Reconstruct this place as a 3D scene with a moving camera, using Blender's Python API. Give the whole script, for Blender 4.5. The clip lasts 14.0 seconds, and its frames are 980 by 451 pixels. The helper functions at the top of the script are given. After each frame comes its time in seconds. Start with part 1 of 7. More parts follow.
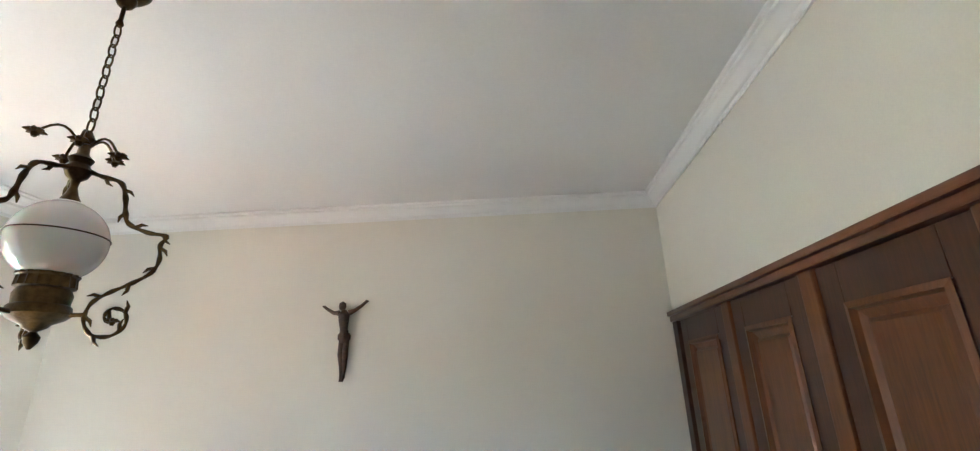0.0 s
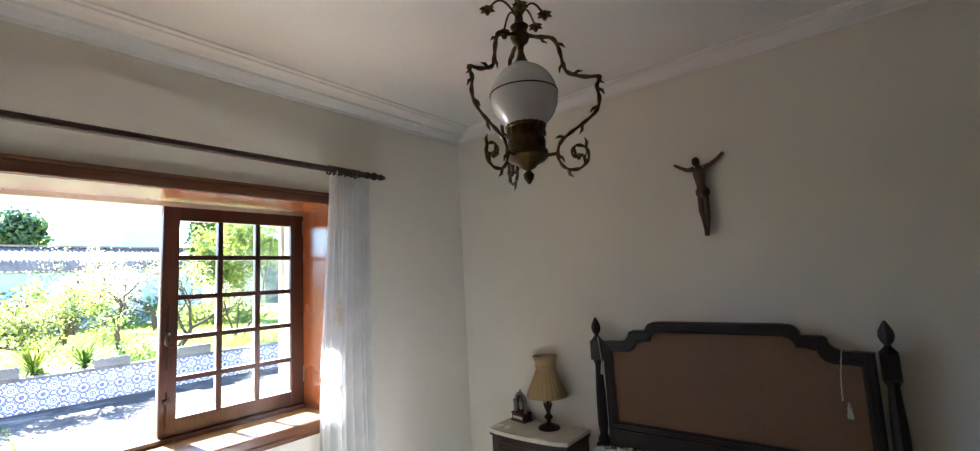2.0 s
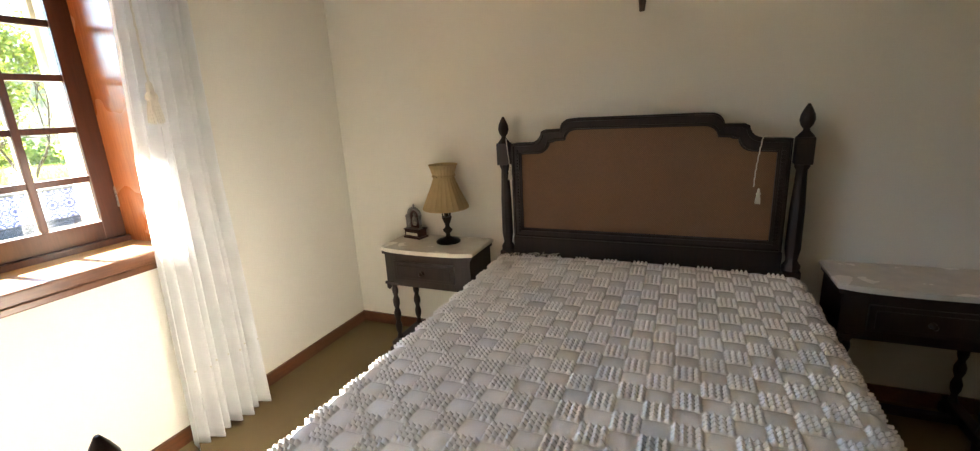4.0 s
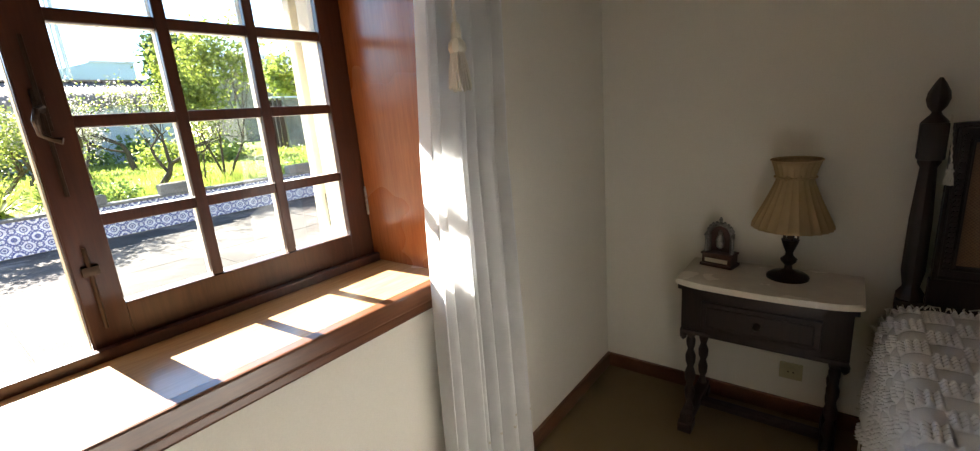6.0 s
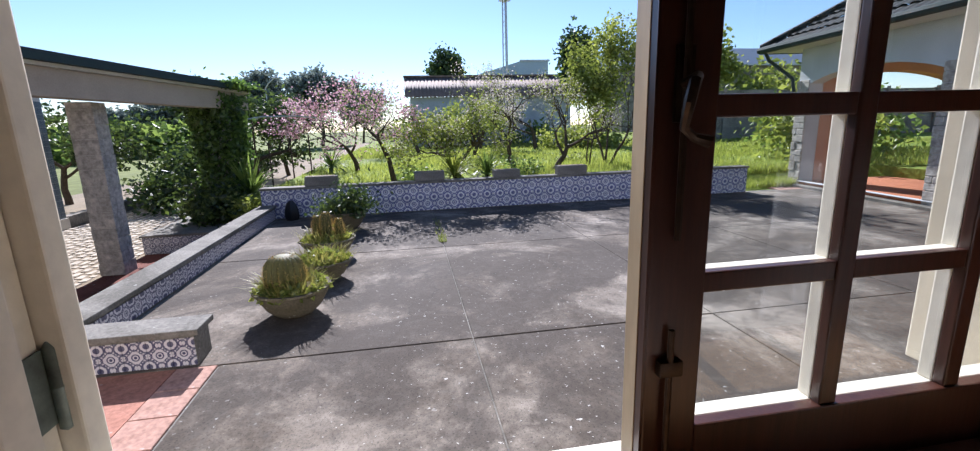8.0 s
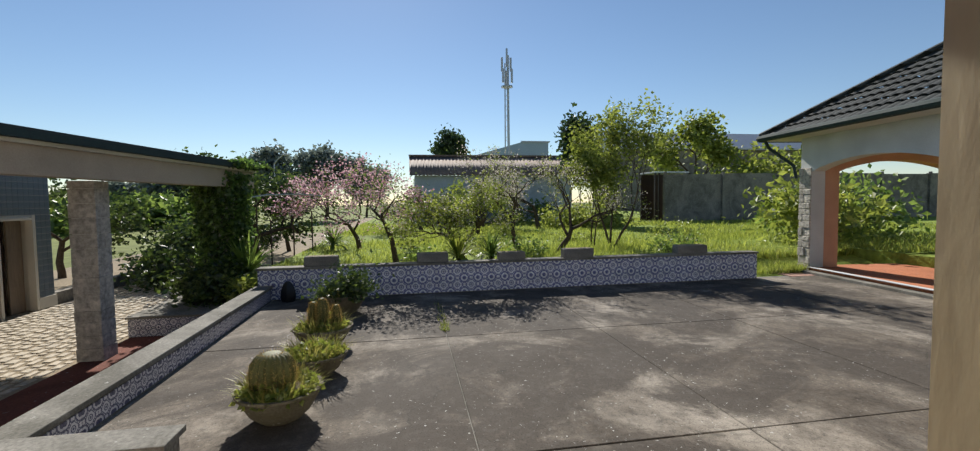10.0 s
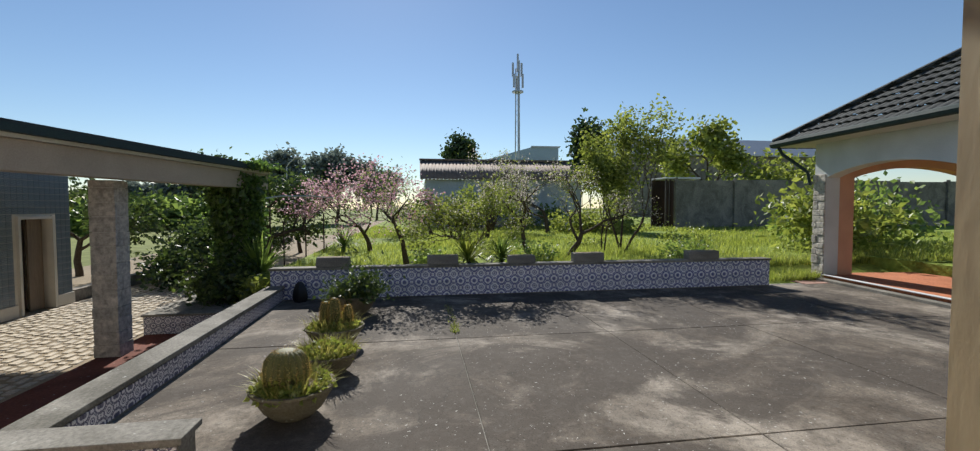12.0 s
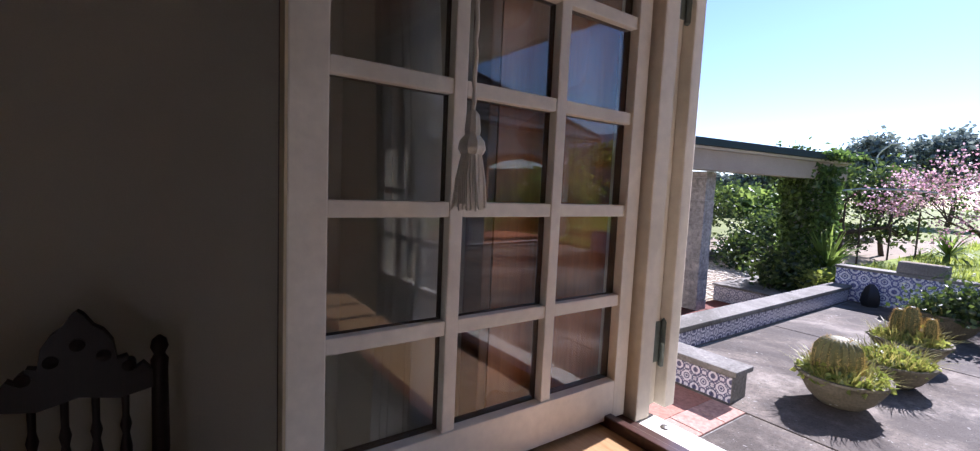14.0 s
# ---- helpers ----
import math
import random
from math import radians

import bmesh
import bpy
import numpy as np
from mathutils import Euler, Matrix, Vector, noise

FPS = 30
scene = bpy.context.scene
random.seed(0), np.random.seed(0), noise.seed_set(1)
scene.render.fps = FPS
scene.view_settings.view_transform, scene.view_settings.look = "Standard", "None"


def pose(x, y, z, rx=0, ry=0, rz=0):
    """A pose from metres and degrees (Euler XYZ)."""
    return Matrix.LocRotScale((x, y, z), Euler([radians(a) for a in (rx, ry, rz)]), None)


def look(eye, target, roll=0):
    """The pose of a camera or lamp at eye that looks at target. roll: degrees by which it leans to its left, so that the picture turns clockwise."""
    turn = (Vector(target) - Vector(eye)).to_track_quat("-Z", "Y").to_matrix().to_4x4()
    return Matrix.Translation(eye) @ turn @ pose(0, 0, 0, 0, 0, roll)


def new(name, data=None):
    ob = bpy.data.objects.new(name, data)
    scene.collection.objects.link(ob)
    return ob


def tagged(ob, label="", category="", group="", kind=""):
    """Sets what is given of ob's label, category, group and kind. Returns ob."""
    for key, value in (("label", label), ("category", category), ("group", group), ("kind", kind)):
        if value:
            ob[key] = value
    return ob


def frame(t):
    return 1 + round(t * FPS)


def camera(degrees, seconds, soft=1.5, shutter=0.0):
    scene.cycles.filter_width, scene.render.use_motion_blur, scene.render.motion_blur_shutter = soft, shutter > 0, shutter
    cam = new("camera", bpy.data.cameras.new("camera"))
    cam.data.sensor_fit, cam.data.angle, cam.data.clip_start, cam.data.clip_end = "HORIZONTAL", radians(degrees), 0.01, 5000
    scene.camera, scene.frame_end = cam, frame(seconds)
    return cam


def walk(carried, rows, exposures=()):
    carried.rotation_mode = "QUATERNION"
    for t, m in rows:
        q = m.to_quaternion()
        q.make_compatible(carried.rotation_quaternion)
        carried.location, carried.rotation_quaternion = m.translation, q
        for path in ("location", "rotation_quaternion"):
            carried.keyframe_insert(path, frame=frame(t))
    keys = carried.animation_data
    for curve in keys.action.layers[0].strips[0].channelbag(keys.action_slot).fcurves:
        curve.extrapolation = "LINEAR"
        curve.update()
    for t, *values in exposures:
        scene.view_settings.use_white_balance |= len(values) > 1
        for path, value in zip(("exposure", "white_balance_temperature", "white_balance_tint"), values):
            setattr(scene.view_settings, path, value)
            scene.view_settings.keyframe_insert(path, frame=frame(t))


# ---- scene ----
cam = camera(93.4, 14.0, soft=1.2)
PATH = [
    (0, (0.0, -0.022, 1.755), (-0.108, 1.87, 2.396), -1.8),
    (0.5, (-0.123, -0.043, 1.751), (-0.632, 1.768, 2.431), -2.7),
    (1, (-0.205, -0.092, 1.733), (-1.069, 1.588, 2.391), -3.0),
    (1.5, (-0.275, -0.119, 1.698), (-1.38, 1.471, 2.198), -3.1),
    (2, (-0.342, -0.093, 1.613), (-1.585, 1.457, 1.842), -3.1),
    (2.5, (-0.412, 0.004, 1.525), (-1.694, 1.536, 1.444), -3.2),
    (2.7, (-0.452, 0.045, 1.509), (-1.692, 1.604, 1.334), -3.6),
    (4.8, (-1.092, 0.455, 1.368), (-1.709, 2.262, 0.774), -2.6),
    (5, (-1.2, 0.525, 1.388), (-1.998, 2.265, 0.802), -4.1),
    (5.5, (-1.545, 0.533, 1.36), (-2.566, 2.173, 0.836), -3.8),
    (6, (-1.866, 0.512, 1.351), (-3.072, 2.035, 0.873), -4.6),
    (6.5, (-2.122, 0.523, 1.357), (-3.619, 1.772, 0.912), -3.2),
    (7, (-2.342, 0.558, 1.346), (-4.117, 1.376, 0.923), -0.6),
    (7.5, (-2.487, 0.507, 1.347), (-4.388, 0.957, 0.921), -1.4),
    (8, (-2.654, 0.428, 1.383), (-4.581, 0.759, 0.958), -1.6),
    (8.5, (-2.786, 0.387, 1.419), (-4.735, 0.684, 1.081), -0.9),
    (9, (-2.893, 0.379, 1.457), (-4.863, 0.649, 1.236), -0.4),
    (9.2, (-2.904, 0.397, 1.477), (-4.879, 0.662, 1.299), -0.6),
    (11.3, (-3.018, 0.367, 1.523), (-4.969, 0.803, 1.461), -0.4),
    (11.5, (-3.001, 0.364, 1.515), (-4.951, 0.803, 1.441), -0.5),
    (12, (-2.928, 0.357, 1.483), (-4.903, 0.663, 1.398), -0.1),
    (12.5, (-2.758, 0.473, 1.494), (-4.752, 0.364, 1.388), 1.6),
    (13, (-2.596, 0.521, 1.468), (-4.512, -0.04, 1.347), 1.9),
    (13.5, (-2.399, 0.58, 1.448), (-4.093, -0.474, 1.305), 1.9),
    (13.8, (-2.304, 0.611, 1.434), (-3.726, -0.786, 1.258), 3.0),
    (14, (-2.258, 0.625, 1.442), (-3.419, -0.995, 1.267), 2.6),
]
EXPOSURES = [
    (0, 5.85, 5200, 7), (0.5, 5.2, 5250, 8), (1.0, 4.85, 5300, 8), (1.5, 4.45, 5400, 9), (2.0, 4.3, 5500, 10), (2.7, 4.3, 5750, 10), (4.8, 5.2, 7100, 9), (5.2, 4.8, 7000, 9),
    (5.6, 3.55, 6600, 10), (6.0, 3.3, 6450, 11), (6.5, 2.35, 5900, 9), (7.0, 1.45, 5450, 11), (8.0, 1.12, 5700, 19), (9.0, 0.6, 6450, 12),
    (11.5, 0.48, 6400, 9), (12.5, 0.58, 6300, 11), (13.0, 0.85, 6250, 16), (13.5, 1.15, 5750, 27), (14.0, 1.58, 5600, 27)]
walk(cam, [(t, look(eye, target, roll)) for t, eye, target, roll in PATH], EXPOSURES)

# ---- world and sun ----
SUN_EL, SUN_TO = radians(34), Vector((1, 0.08, 0)).normalized()   # light travels this way over the ground
world = bpy.data.worlds.new("sky")
scene.world = world
world.use_nodes = True
wn = world.node_tree.nodes
sky = wn.new("ShaderNodeTexSky")
sky.sky_type, sky.sun_disc, sky.sun_elevation = "NISHITA", False, SUN_EL
sky.sun_rotation = math.atan2(-SUN_TO.x, -SUN_TO.y)
sky.air_density, sky.dust_density, sky.ozone_density = 1.0, 0.06, 3.0
wn["Background"].inputs["Strength"].default_value = 0.07
world.node_tree.links.new(sky.outputs[0], wn["Background"].inputs["Color"])
sun = new("sun", bpy.data.lights.new("sun", "SUN"))
sun.data.energy, sun.data.angle, sun.data.color = 5.0, radians(0.6), (1.0, 0.95, 0.87)
sun_dir = Vector((SUN_TO.x * math.cos(SUN_EL), SUN_TO.y * math.cos(SUN_EL), -math.sin(SUN_EL)))
sun.matrix_world = look(-sun_dir * 60, (0, 0, 0))

# ---- helpers of this scene ----
G = -0.313          # terrace level
GARDEN = 0.08       # garden soil behind the tiled wall


def link_mesh(name, me, material, parent=None, label=""):
    ob = new(name, me)
    if material is not None and not me.materials:
        me.materials.append(material)
    if parent is not None:
        ob.parent = parent
    if label:
        ob["label"] = label
    return ob


def part(name, bm, material, parent=None, label="", smooth=False):
    me = bpy.data.meshes.new(name)
    bm.normal_update()
    bm.to_mesh(me)
    bm.free()
    if smooth:
        me.shade_smooth()
        me.set_sharp_from_angle(angle=radians(40))
    return link_mesh(name, me, material, parent, label)


def empty(name, x=0, y=0, z=0, rz=0):
    ob = new(name)
    ob.empty_display_size = 0.1
    ob.matrix_world = pose(x, y, z, 0, 0, rz)
    return ob


def box(bm, x0, x1, y0, y1, z0, z1, bevel=0.0):
    v = [bm.verts.new((x, y, z)) for z in (z0, z1) for y in (y0, y1) for x in (x0, x1)]
    fs = [bm.faces.new([v[i] for i in q]) for q in ((0, 2, 3, 1), (4, 5, 7, 6), (0, 1, 5, 4), (2, 6, 7, 3), (0, 4, 6, 2), (1, 3, 7, 5))]
    if bevel > 0:
        es = {e for f in fs for e in f.edges}
        bmesh.ops.bevel(bm, geom=list(es), offset=bevel, segments=2, profile=0.6, affect="EDGES")
    return bm


def boxes(*lst, bevel=0.0):
    bm = bmesh.new()
    for b in lst:
        box(bm, *b, bevel=bevel)
    return bm


def lathe(bm, profile, segs=20, c=(0, 0, 0), axis="z", lobes=0, lobe=0.0):
    """profile: (radius, height) from bottom to top."""
    rings = []
    for r, h in profile:
        ring = []
        for k in range(segs):
            a = 2 * math.pi * k / segs
            rr = max(r, 0.0004) * (1 + lobe * math.cos(lobes * a))
            p = (rr * math.cos(a), rr * math.sin(a), h)
            if axis == "y":
                p = (p[0], p[2], p[1])
            elif axis == "x":
                p = (p[2], p[0], p[1])
            ring.append(bm.verts.new((c[0] + p[0], c[1] + p[1], c[2] + p[2])))
        rings.append(ring)
    for a, b in zip(rings, rings[1:]):
        for k in range(segs):
            q = [a[k], a[(k + 1) % segs], b[(k + 1) % segs], b[k]]
            bm.faces.new(q if axis == "z" or axis == "x" else q[::-1])
    bm.faces.new(rings[0][::-1] if axis != "y" else rings[0])
    bm.faces.new(rings[-1] if axis != "y" else rings[-1][::-1])
    return bm


def tube(bm, pts, radius, segs=8, closed=False):
    """A round bar along points; radius: a number or one per point."""
    pts = [Vector(p) for p in pts]
    n = len(pts)
    rad = radius if isinstance(radius, (list, tuple)) else [radius] * n
    rings, up = [], None
    for i, p in enumerate(pts):
        d = (pts[(i + 1) % n] - pts[i - 1]) if closed else (pts[min(i + 1, n - 1)] - pts[max(i - 1, 0)])
        d.normalize()
        if up is None:
            up = d.orthogonal()
        side = d.cross(up)
        if side.length < 1e-5:
            side = d.orthogonal()
        side.normalize()
        up = side.cross(d).normalized()
        rings.append([bm.verts.new(p + (side * math.cos(2 * math.pi * k / segs) + up * math.sin(2 * math.pi * k / segs)) * rad[i]) for k in range(segs)])
    pairs = list(zip(rings, rings[1:])) + ([(rings[-1], rings[0])] if closed else [])
    for a, b in pairs:
        for k in range(segs):
            bm.faces.new((a[k], a[(k + 1) % segs], b[(k + 1) % segs], b[k]))
    if not closed:
        bm.faces.new(rings[0][::-1])
        bm.faces.new(rings[-1])
    return bm


def prism(bm, outline, y0, y1):
    """An outline of (x, z) pulled from y0 to y1."""
    a = [bm.verts.new((x, y0, z)) for x, z in outline]
    b = [bm.verts.new((x, y1, z)) for x, z in outline]
    n = len(outline)
    for i in range(n):
        bm.faces.new((a[i], a[(i + 1) % n], b[(i + 1) % n], b[i]))
    bm.faces.new(a[::-1])
    bm.faces.new(b)
    bmesh.ops.recalc_face_normals(bm, faces=bm.faces)
    return bm


def cloud(name, verts, faces, material, parent=None, label=""):
    me = bpy.data.meshes.new(name)
    me.from_pydata([tuple(v) for v in verts], [], faces)
    return link_mesh(name, me, material, parent, label)


# ---- materials ----
def ramp(nt, fac, stops):
    r = nt.nodes.new("ShaderNodeValToRGB")
    el = r.color_ramp.elements
    while len(el) < len(stops):
        el.new(0.5)
    for e, (p, c) in zip(el, stops):
        e.position, e.color = p, (*c, 1)
    nt.links.new(fac, r.inputs[0])
    return r.outputs[0]


def tex(nt, scale, detail=4.0, rough=0.55, coord="Object", stretch=(1, 1, 1), distort=0.0):
    tc = nt.nodes.new("ShaderNodeTexCoord")
    mp = nt.nodes.new("ShaderNodeMapping")
    mp.inputs["Scale"].default_value = stretch
    nt.links.new(tc.outputs[coord], mp.inputs[0])
    n = nt.nodes.new("ShaderNodeTexNoise")
    n.inputs["Scale"].default_value, n.inputs["Detail"].default_value = scale, detail
    n.inputs["Roughness"].default_value, n.inputs["Distortion"].default_value = rough, distort
    nt.links.new(mp.outputs[0], n.inputs["Vector"])
    return n.outputs[0]


def mix(nt, fac, a, b, mode="MIX"):
    m = nt.nodes.new("ShaderNodeMix")
    m.data_type, m.blend_type = "RGBA", mode
    for sock, v in ((m.inputs[0], fac), (m.inputs[6], a), (m.inputs[7], b)):
        if isinstance(v, (int, float)):
            sock.default_value = v
        elif isinstance(v, tuple):
            sock.default_value = (*v, 1)
        else:
            nt.links.new(v, sock)
    return m.outputs[2]


def calc(nt, op, a, b=0.0, c=0.0):
    m = nt.nodes.new("ShaderNodeMath")
    m.operation = op
    for sock, v in zip(m.inputs, (a, b, c)):
        if isinstance(v, (int, float)):
            sock.default_value = v
        else:
            nt.links.new(v, sock)
    return m.outputs[0]


def shade(col, k):
    return tuple(max(0.0, min(1.0, c * k)) for c in col)


def material(name, base, rough=0.6, metal=0.0, grain=60.0, amount=0.15, blotch=2.0, blotch_amount=0.12, bump=0.15, stretch=(1, 1, 1),
             spec=0.5, distance=0.003, rough_var=0.1, trans=0.0, random_amount=0.0, subsurface=0.0):
    """Base colour varied by a fine grain and a broad blotch, with a fine relief."""
    m = bpy.data.materials.new(name)
    m.use_nodes = True
    nt = m.node_tree
    b = nt.nodes["Principled BSDF"]
    fine = tex(nt, grain, 5, 0.6, stretch=stretch)
    broad = tex(nt, blotch, 3, 0.5)
    c1 = ramp(nt, fine, [(0.3, shade(base, 1 - amount)), (0.7, shade(base, 1 + amount))])
    c2 = ramp(nt, broad, [(0.3, (1 - blotch_amount,) * 3), (0.7, (1.0,) * 3)])
    col = mix(nt, 1.0, c1, c2, "MULTIPLY")
    if random_amount:
        oi = nt.nodes.new("ShaderNodeObjectInfo")
        r = ramp(nt, oi.outputs["Random"], [(0, (1 - random_amount,) * 3), (1, (1.0,) * 3)])
        col = mix(nt, 1.0, col, r, "MULTIPLY")
    nt.links.new(col, b.inputs["Base Color"])
    nt.links.new(calc(nt, "MULTIPLY_ADD", broad, rough_var * 2, rough - rough_var), b.inputs["Roughness"])
    b.inputs["Metallic"].default_value, b.inputs["Specular IOR Level"].default_value = metal, spec
    if trans:
        b.inputs["Transmission Weight"].default_value = trans
    if subsurface:
        b.inputs["Subsurface Weight"].default_value = subsurface
    if bump:
        bp = nt.nodes.new("ShaderNodeBump")
        bp.inputs["Strength"].default_value, bp.inputs["Distance"].default_value = bump, distance
        nt.links.new(fine, bp.inputs["Height"])
        nt.links.new(bp.outputs[0], b.inputs["Normal"])
    return m


def wood(name, dark, light, rough=0.35, scale=14.0, stretch=(1, 1, 0.08), coat=0.3):
    m = bpy.data.materials.new(name)
    m.use_nodes = True
    nt = m.node_tree
    b = nt.nodes["Principled BSDF"]
    g = tex(nt, scale, 6, 0.6, stretch=stretch, distort=0.6)
    f = tex(nt, scale * 9, 3, 0.6, stretch=stretch)
    broad = tex(nt, 1.7, 3)
    col = ramp(nt, g, [(0.28, dark), (0.52, tuple((a + c) / 2 for a, c in zip(dark, light))), (0.75, light)])
    col = mix(nt, 0.35, col, ramp(nt, f, [(0.35, shade(dark, 0.8)), (0.65, light)]))
    col = mix(nt, 1.0, col, ramp(nt, broad, [(0.3, (0.8,) * 3), (0.7, (1.0,) * 3)]), "MULTIPLY")
    nt.links.new(col, b.inputs["Base Color"])
    nt.links.new(calc(nt, "MULTIPLY_ADD", broad, 0.2, rough - 0.1), b.inputs["Roughness"])
    b.inputs["Coat Weight"].default_value, b.inputs["Coat Roughness"].default_value = coat, 0.25
    bp = nt.nodes.new("ShaderNodeBump")
    bp.inputs["Strength"].default_value, bp.inputs["Distance"].default_value = 0.15, 0.002
    nt.links.new(f, bp.inputs["Height"])
    nt.links.new(bp.outputs[0], b.inputs["Normal"])
    return m


M_WALL = material("cream_wall_paint", (0.80, 0.765, 0.67), 0.75, grain=180, amount=0.025, blotch=1.2, blotch_amount=0.05, bump=0.12, distance=0.001)
M_CEIL = material("white_ceiling_paint", (0.86, 0.855, 0.83), 0.8, grain=150, amount=0.02, blotch=1.0, blotch_amount=0.05, bump=0.08, distance=0.001)
M_PLASTER = material("white_cornice_plaster", (0.86, 0.855, 0.83), 0.6, grain=160, amount=0.012, blotch=2, blotch_amount=0.03, bump=0.04, distance=0.001)
M_FLOOR = material("olive_brown_carpet", (0.21, 0.155, 0.08), 0.9, grain=420, amount=0.28, blotch=2.2, blotch_amount=0.18, bump=0.5, distance=0.004, spec=0.15)
M_DARKWOOD = wood("dark_stained_wood", (0.014, 0.006, 0.004), (0.05, 0.02, 0.011), 0.45, coat=0.08)
M_BEDWOOD = wood("dark_brown_carved_wood", (0.012, 0.006, 0.0045), (0.038, 0.016, 0.01), 0.46, coat=0.08)
M_REDWOOD = wood("reddish_varnished_wood", (0.29, 0.092, 0.03), (0.47, 0.175, 0.06), 0.26, coat=0.5)
M_SILLWOOD = wood("honey_varnished_wood", (0.44, 0.25, 0.11), (0.62, 0.39, 0.19), 0.26, stretch=(1, 0.08, 1), coat=0.5)
M_TRIMWOOD = wood("brown_trim_wood", (0.10, 0.035, 0.014), (0.2, 0.075, 0.03), 0.32, stretch=(1, 0.08, 1))
M_SASH = wood("dark_red_brown_sash_wood", (0.036, 0.011, 0.006), (0.09, 0.03, 0.016), 0.35)
M_WARD = wood("warm_brown_wardrobe_wood", (0.030, 0.009, 0.003), (0.085, 0.028, 0.009), 0.38, coat=0.1)
M_WHITEPAINT = material("aged_white_paint", (0.86, 0.81, 0.69), 0.5, grain=45, amount=0.06, blotch=6, blotch_amount=0.22, bump=0.25, distance=0.002)


def glass_material():
    m = bpy.data.materials.new("window_glass")
    m.use_nodes = True
    nt = m.node_tree
    nt.nodes.clear()
    out = nt.nodes.new("ShaderNodeOutputMaterial")
    mx = nt.nodes.new("ShaderNodeMixShader")
    tr, gl = nt.nodes.new("ShaderNodeBsdfTransparent"), nt.nodes.new("ShaderNodeBsdfGlossy")
    tr.inputs[0].default_value = (0.95, 0.97, 0.96, 1)
    gl.inputs["Roughness"].default_value = 0.015
    lw = nt.nodes.new("ShaderNodeLayerWeight")
    lw.inputs[0].default_value = 0.5
    gloss = calc(nt, "MULTIPLY_ADD", calc(nt, "POWER", lw.outputs["Facing"], 4.0), 0.9, 0.05)
    nt.links.new(gloss, mx.inputs[0])
    nt.links.new(tr.outputs[0], mx.inputs[1])
    nt.links.new(gl.outputs[0], mx.inputs[2])
    nt.links.new(mx.outputs[0], out.inputs[0])
    return m


M_GLASS = glass_material()

# ---- the room ----
X0, X1, Y0, Y1, ZC = -2.79, 0.84, -1.05, 2.60, 2.79
XO = -3.24                       # outer face of the window wall
WY0, WY1, WZ0, WZ1 = -0.10, 1.45, 0.885, 2.10


def structure(name, bm, mat, label="", smooth=False):
    return tagged(part(name, bm, mat, None, label, smooth), kind="structure")


structure("floor", boxes((X0, X1, Y0, Y1, -0.12, 0)), M_FLOOR, "worn olive-brown carpeted bedroom floor")
structure("ceiling", boxes((XO, X1 + 0.6, Y0 - 0.2, Y1 + 0.2, ZC, ZC + 0.2)), M_CEIL, "plain white plaster bedroom ceiling")
structure("wall_north", boxes((XO, X1 + 0.6, Y1, Y1 + 0.2, -0.4, ZC)), M_WALL, "cream painted wall behind the bed")
structure("wall_south", boxes((XO, X1 + 0.6, Y0 - 0.2, Y0, -0.4, ZC)), M_WALL, "cream painted wall behind the chair")
structure("wall_east", boxes((X1 + 0.55, X1 + 0.75, Y0, Y1, -0.4, ZC), (X1, X1 + 0.55, Y0, Y1, 2.092, ZC), (X1, X1 + 0.55, Y0, -0.62, 0, 2.092)), M_WALL, "cream painted wall above the wardrobe")
structure("wall_west", boxes((XO, X0, Y0, Y1, -0.4, WZ0 - 0.046), (XO, X0, Y0, Y1, WZ1 + 0.03, ZC), (XO, X0, Y0, WY0 - 0.03, WZ0 - 0.046, WZ1 + 0.03), (XO, X0, WY1 + 0.03, Y1, WZ0 - 0.046, WZ1 + 0.03)), M_WALL, "cream painted wall round the window")

# ---- more materials, indoors ----
def cloth_material(name, base, see=0.12, through_part=0.45, weave=900.0, sheen=0.0):
    m = bpy.data.materials.new(name)
    m.use_nodes = True
    nt = m.node_tree
    nt.nodes.clear()
    out = nt.nodes.new("ShaderNodeOutputMaterial")
    df, tl, tr = (nt.nodes.new("ShaderNodeBsdf" + k) for k in ("Diffuse", "Translucent", "Transparent"))
    n = tex(nt, 8, 3)
    col = ramp(nt, n, [(0.3, shade(base, 0.9)), (0.7, base)])
    nt.links.new(col, df.inputs[0])
    nt.links.new(col, tl.inputs[0])
    w = tex(nt, weave, 2)
    bp = nt.nodes.new("ShaderNodeBump")
    bp.inputs["Strength"].default_value, bp.inputs["Distance"].default_value = 0.3, 0.001
    nt.links.new(w, bp.inputs["Height"])
    nt.links.new(bp.outputs[0], df.inputs["Normal"])
    m1, m2 = nt.nodes.new("ShaderNodeMixShader"), nt.nodes.new("ShaderNodeMixShader")
    m1.inputs[0].default_value, m2.inputs[0].default_value = through_part, see
    nt.links.new(df.outputs[0], m1.inputs[1])
    nt.links.new(tl.outputs[0], m1.inputs[2])
    nt.links.new(m1.outputs[0], m2.inputs[1])
    nt.links.new(tr.outputs[0], m2.inputs[2])
    nt.links.new(m2.outputs[0], out.inputs[0])
    return m


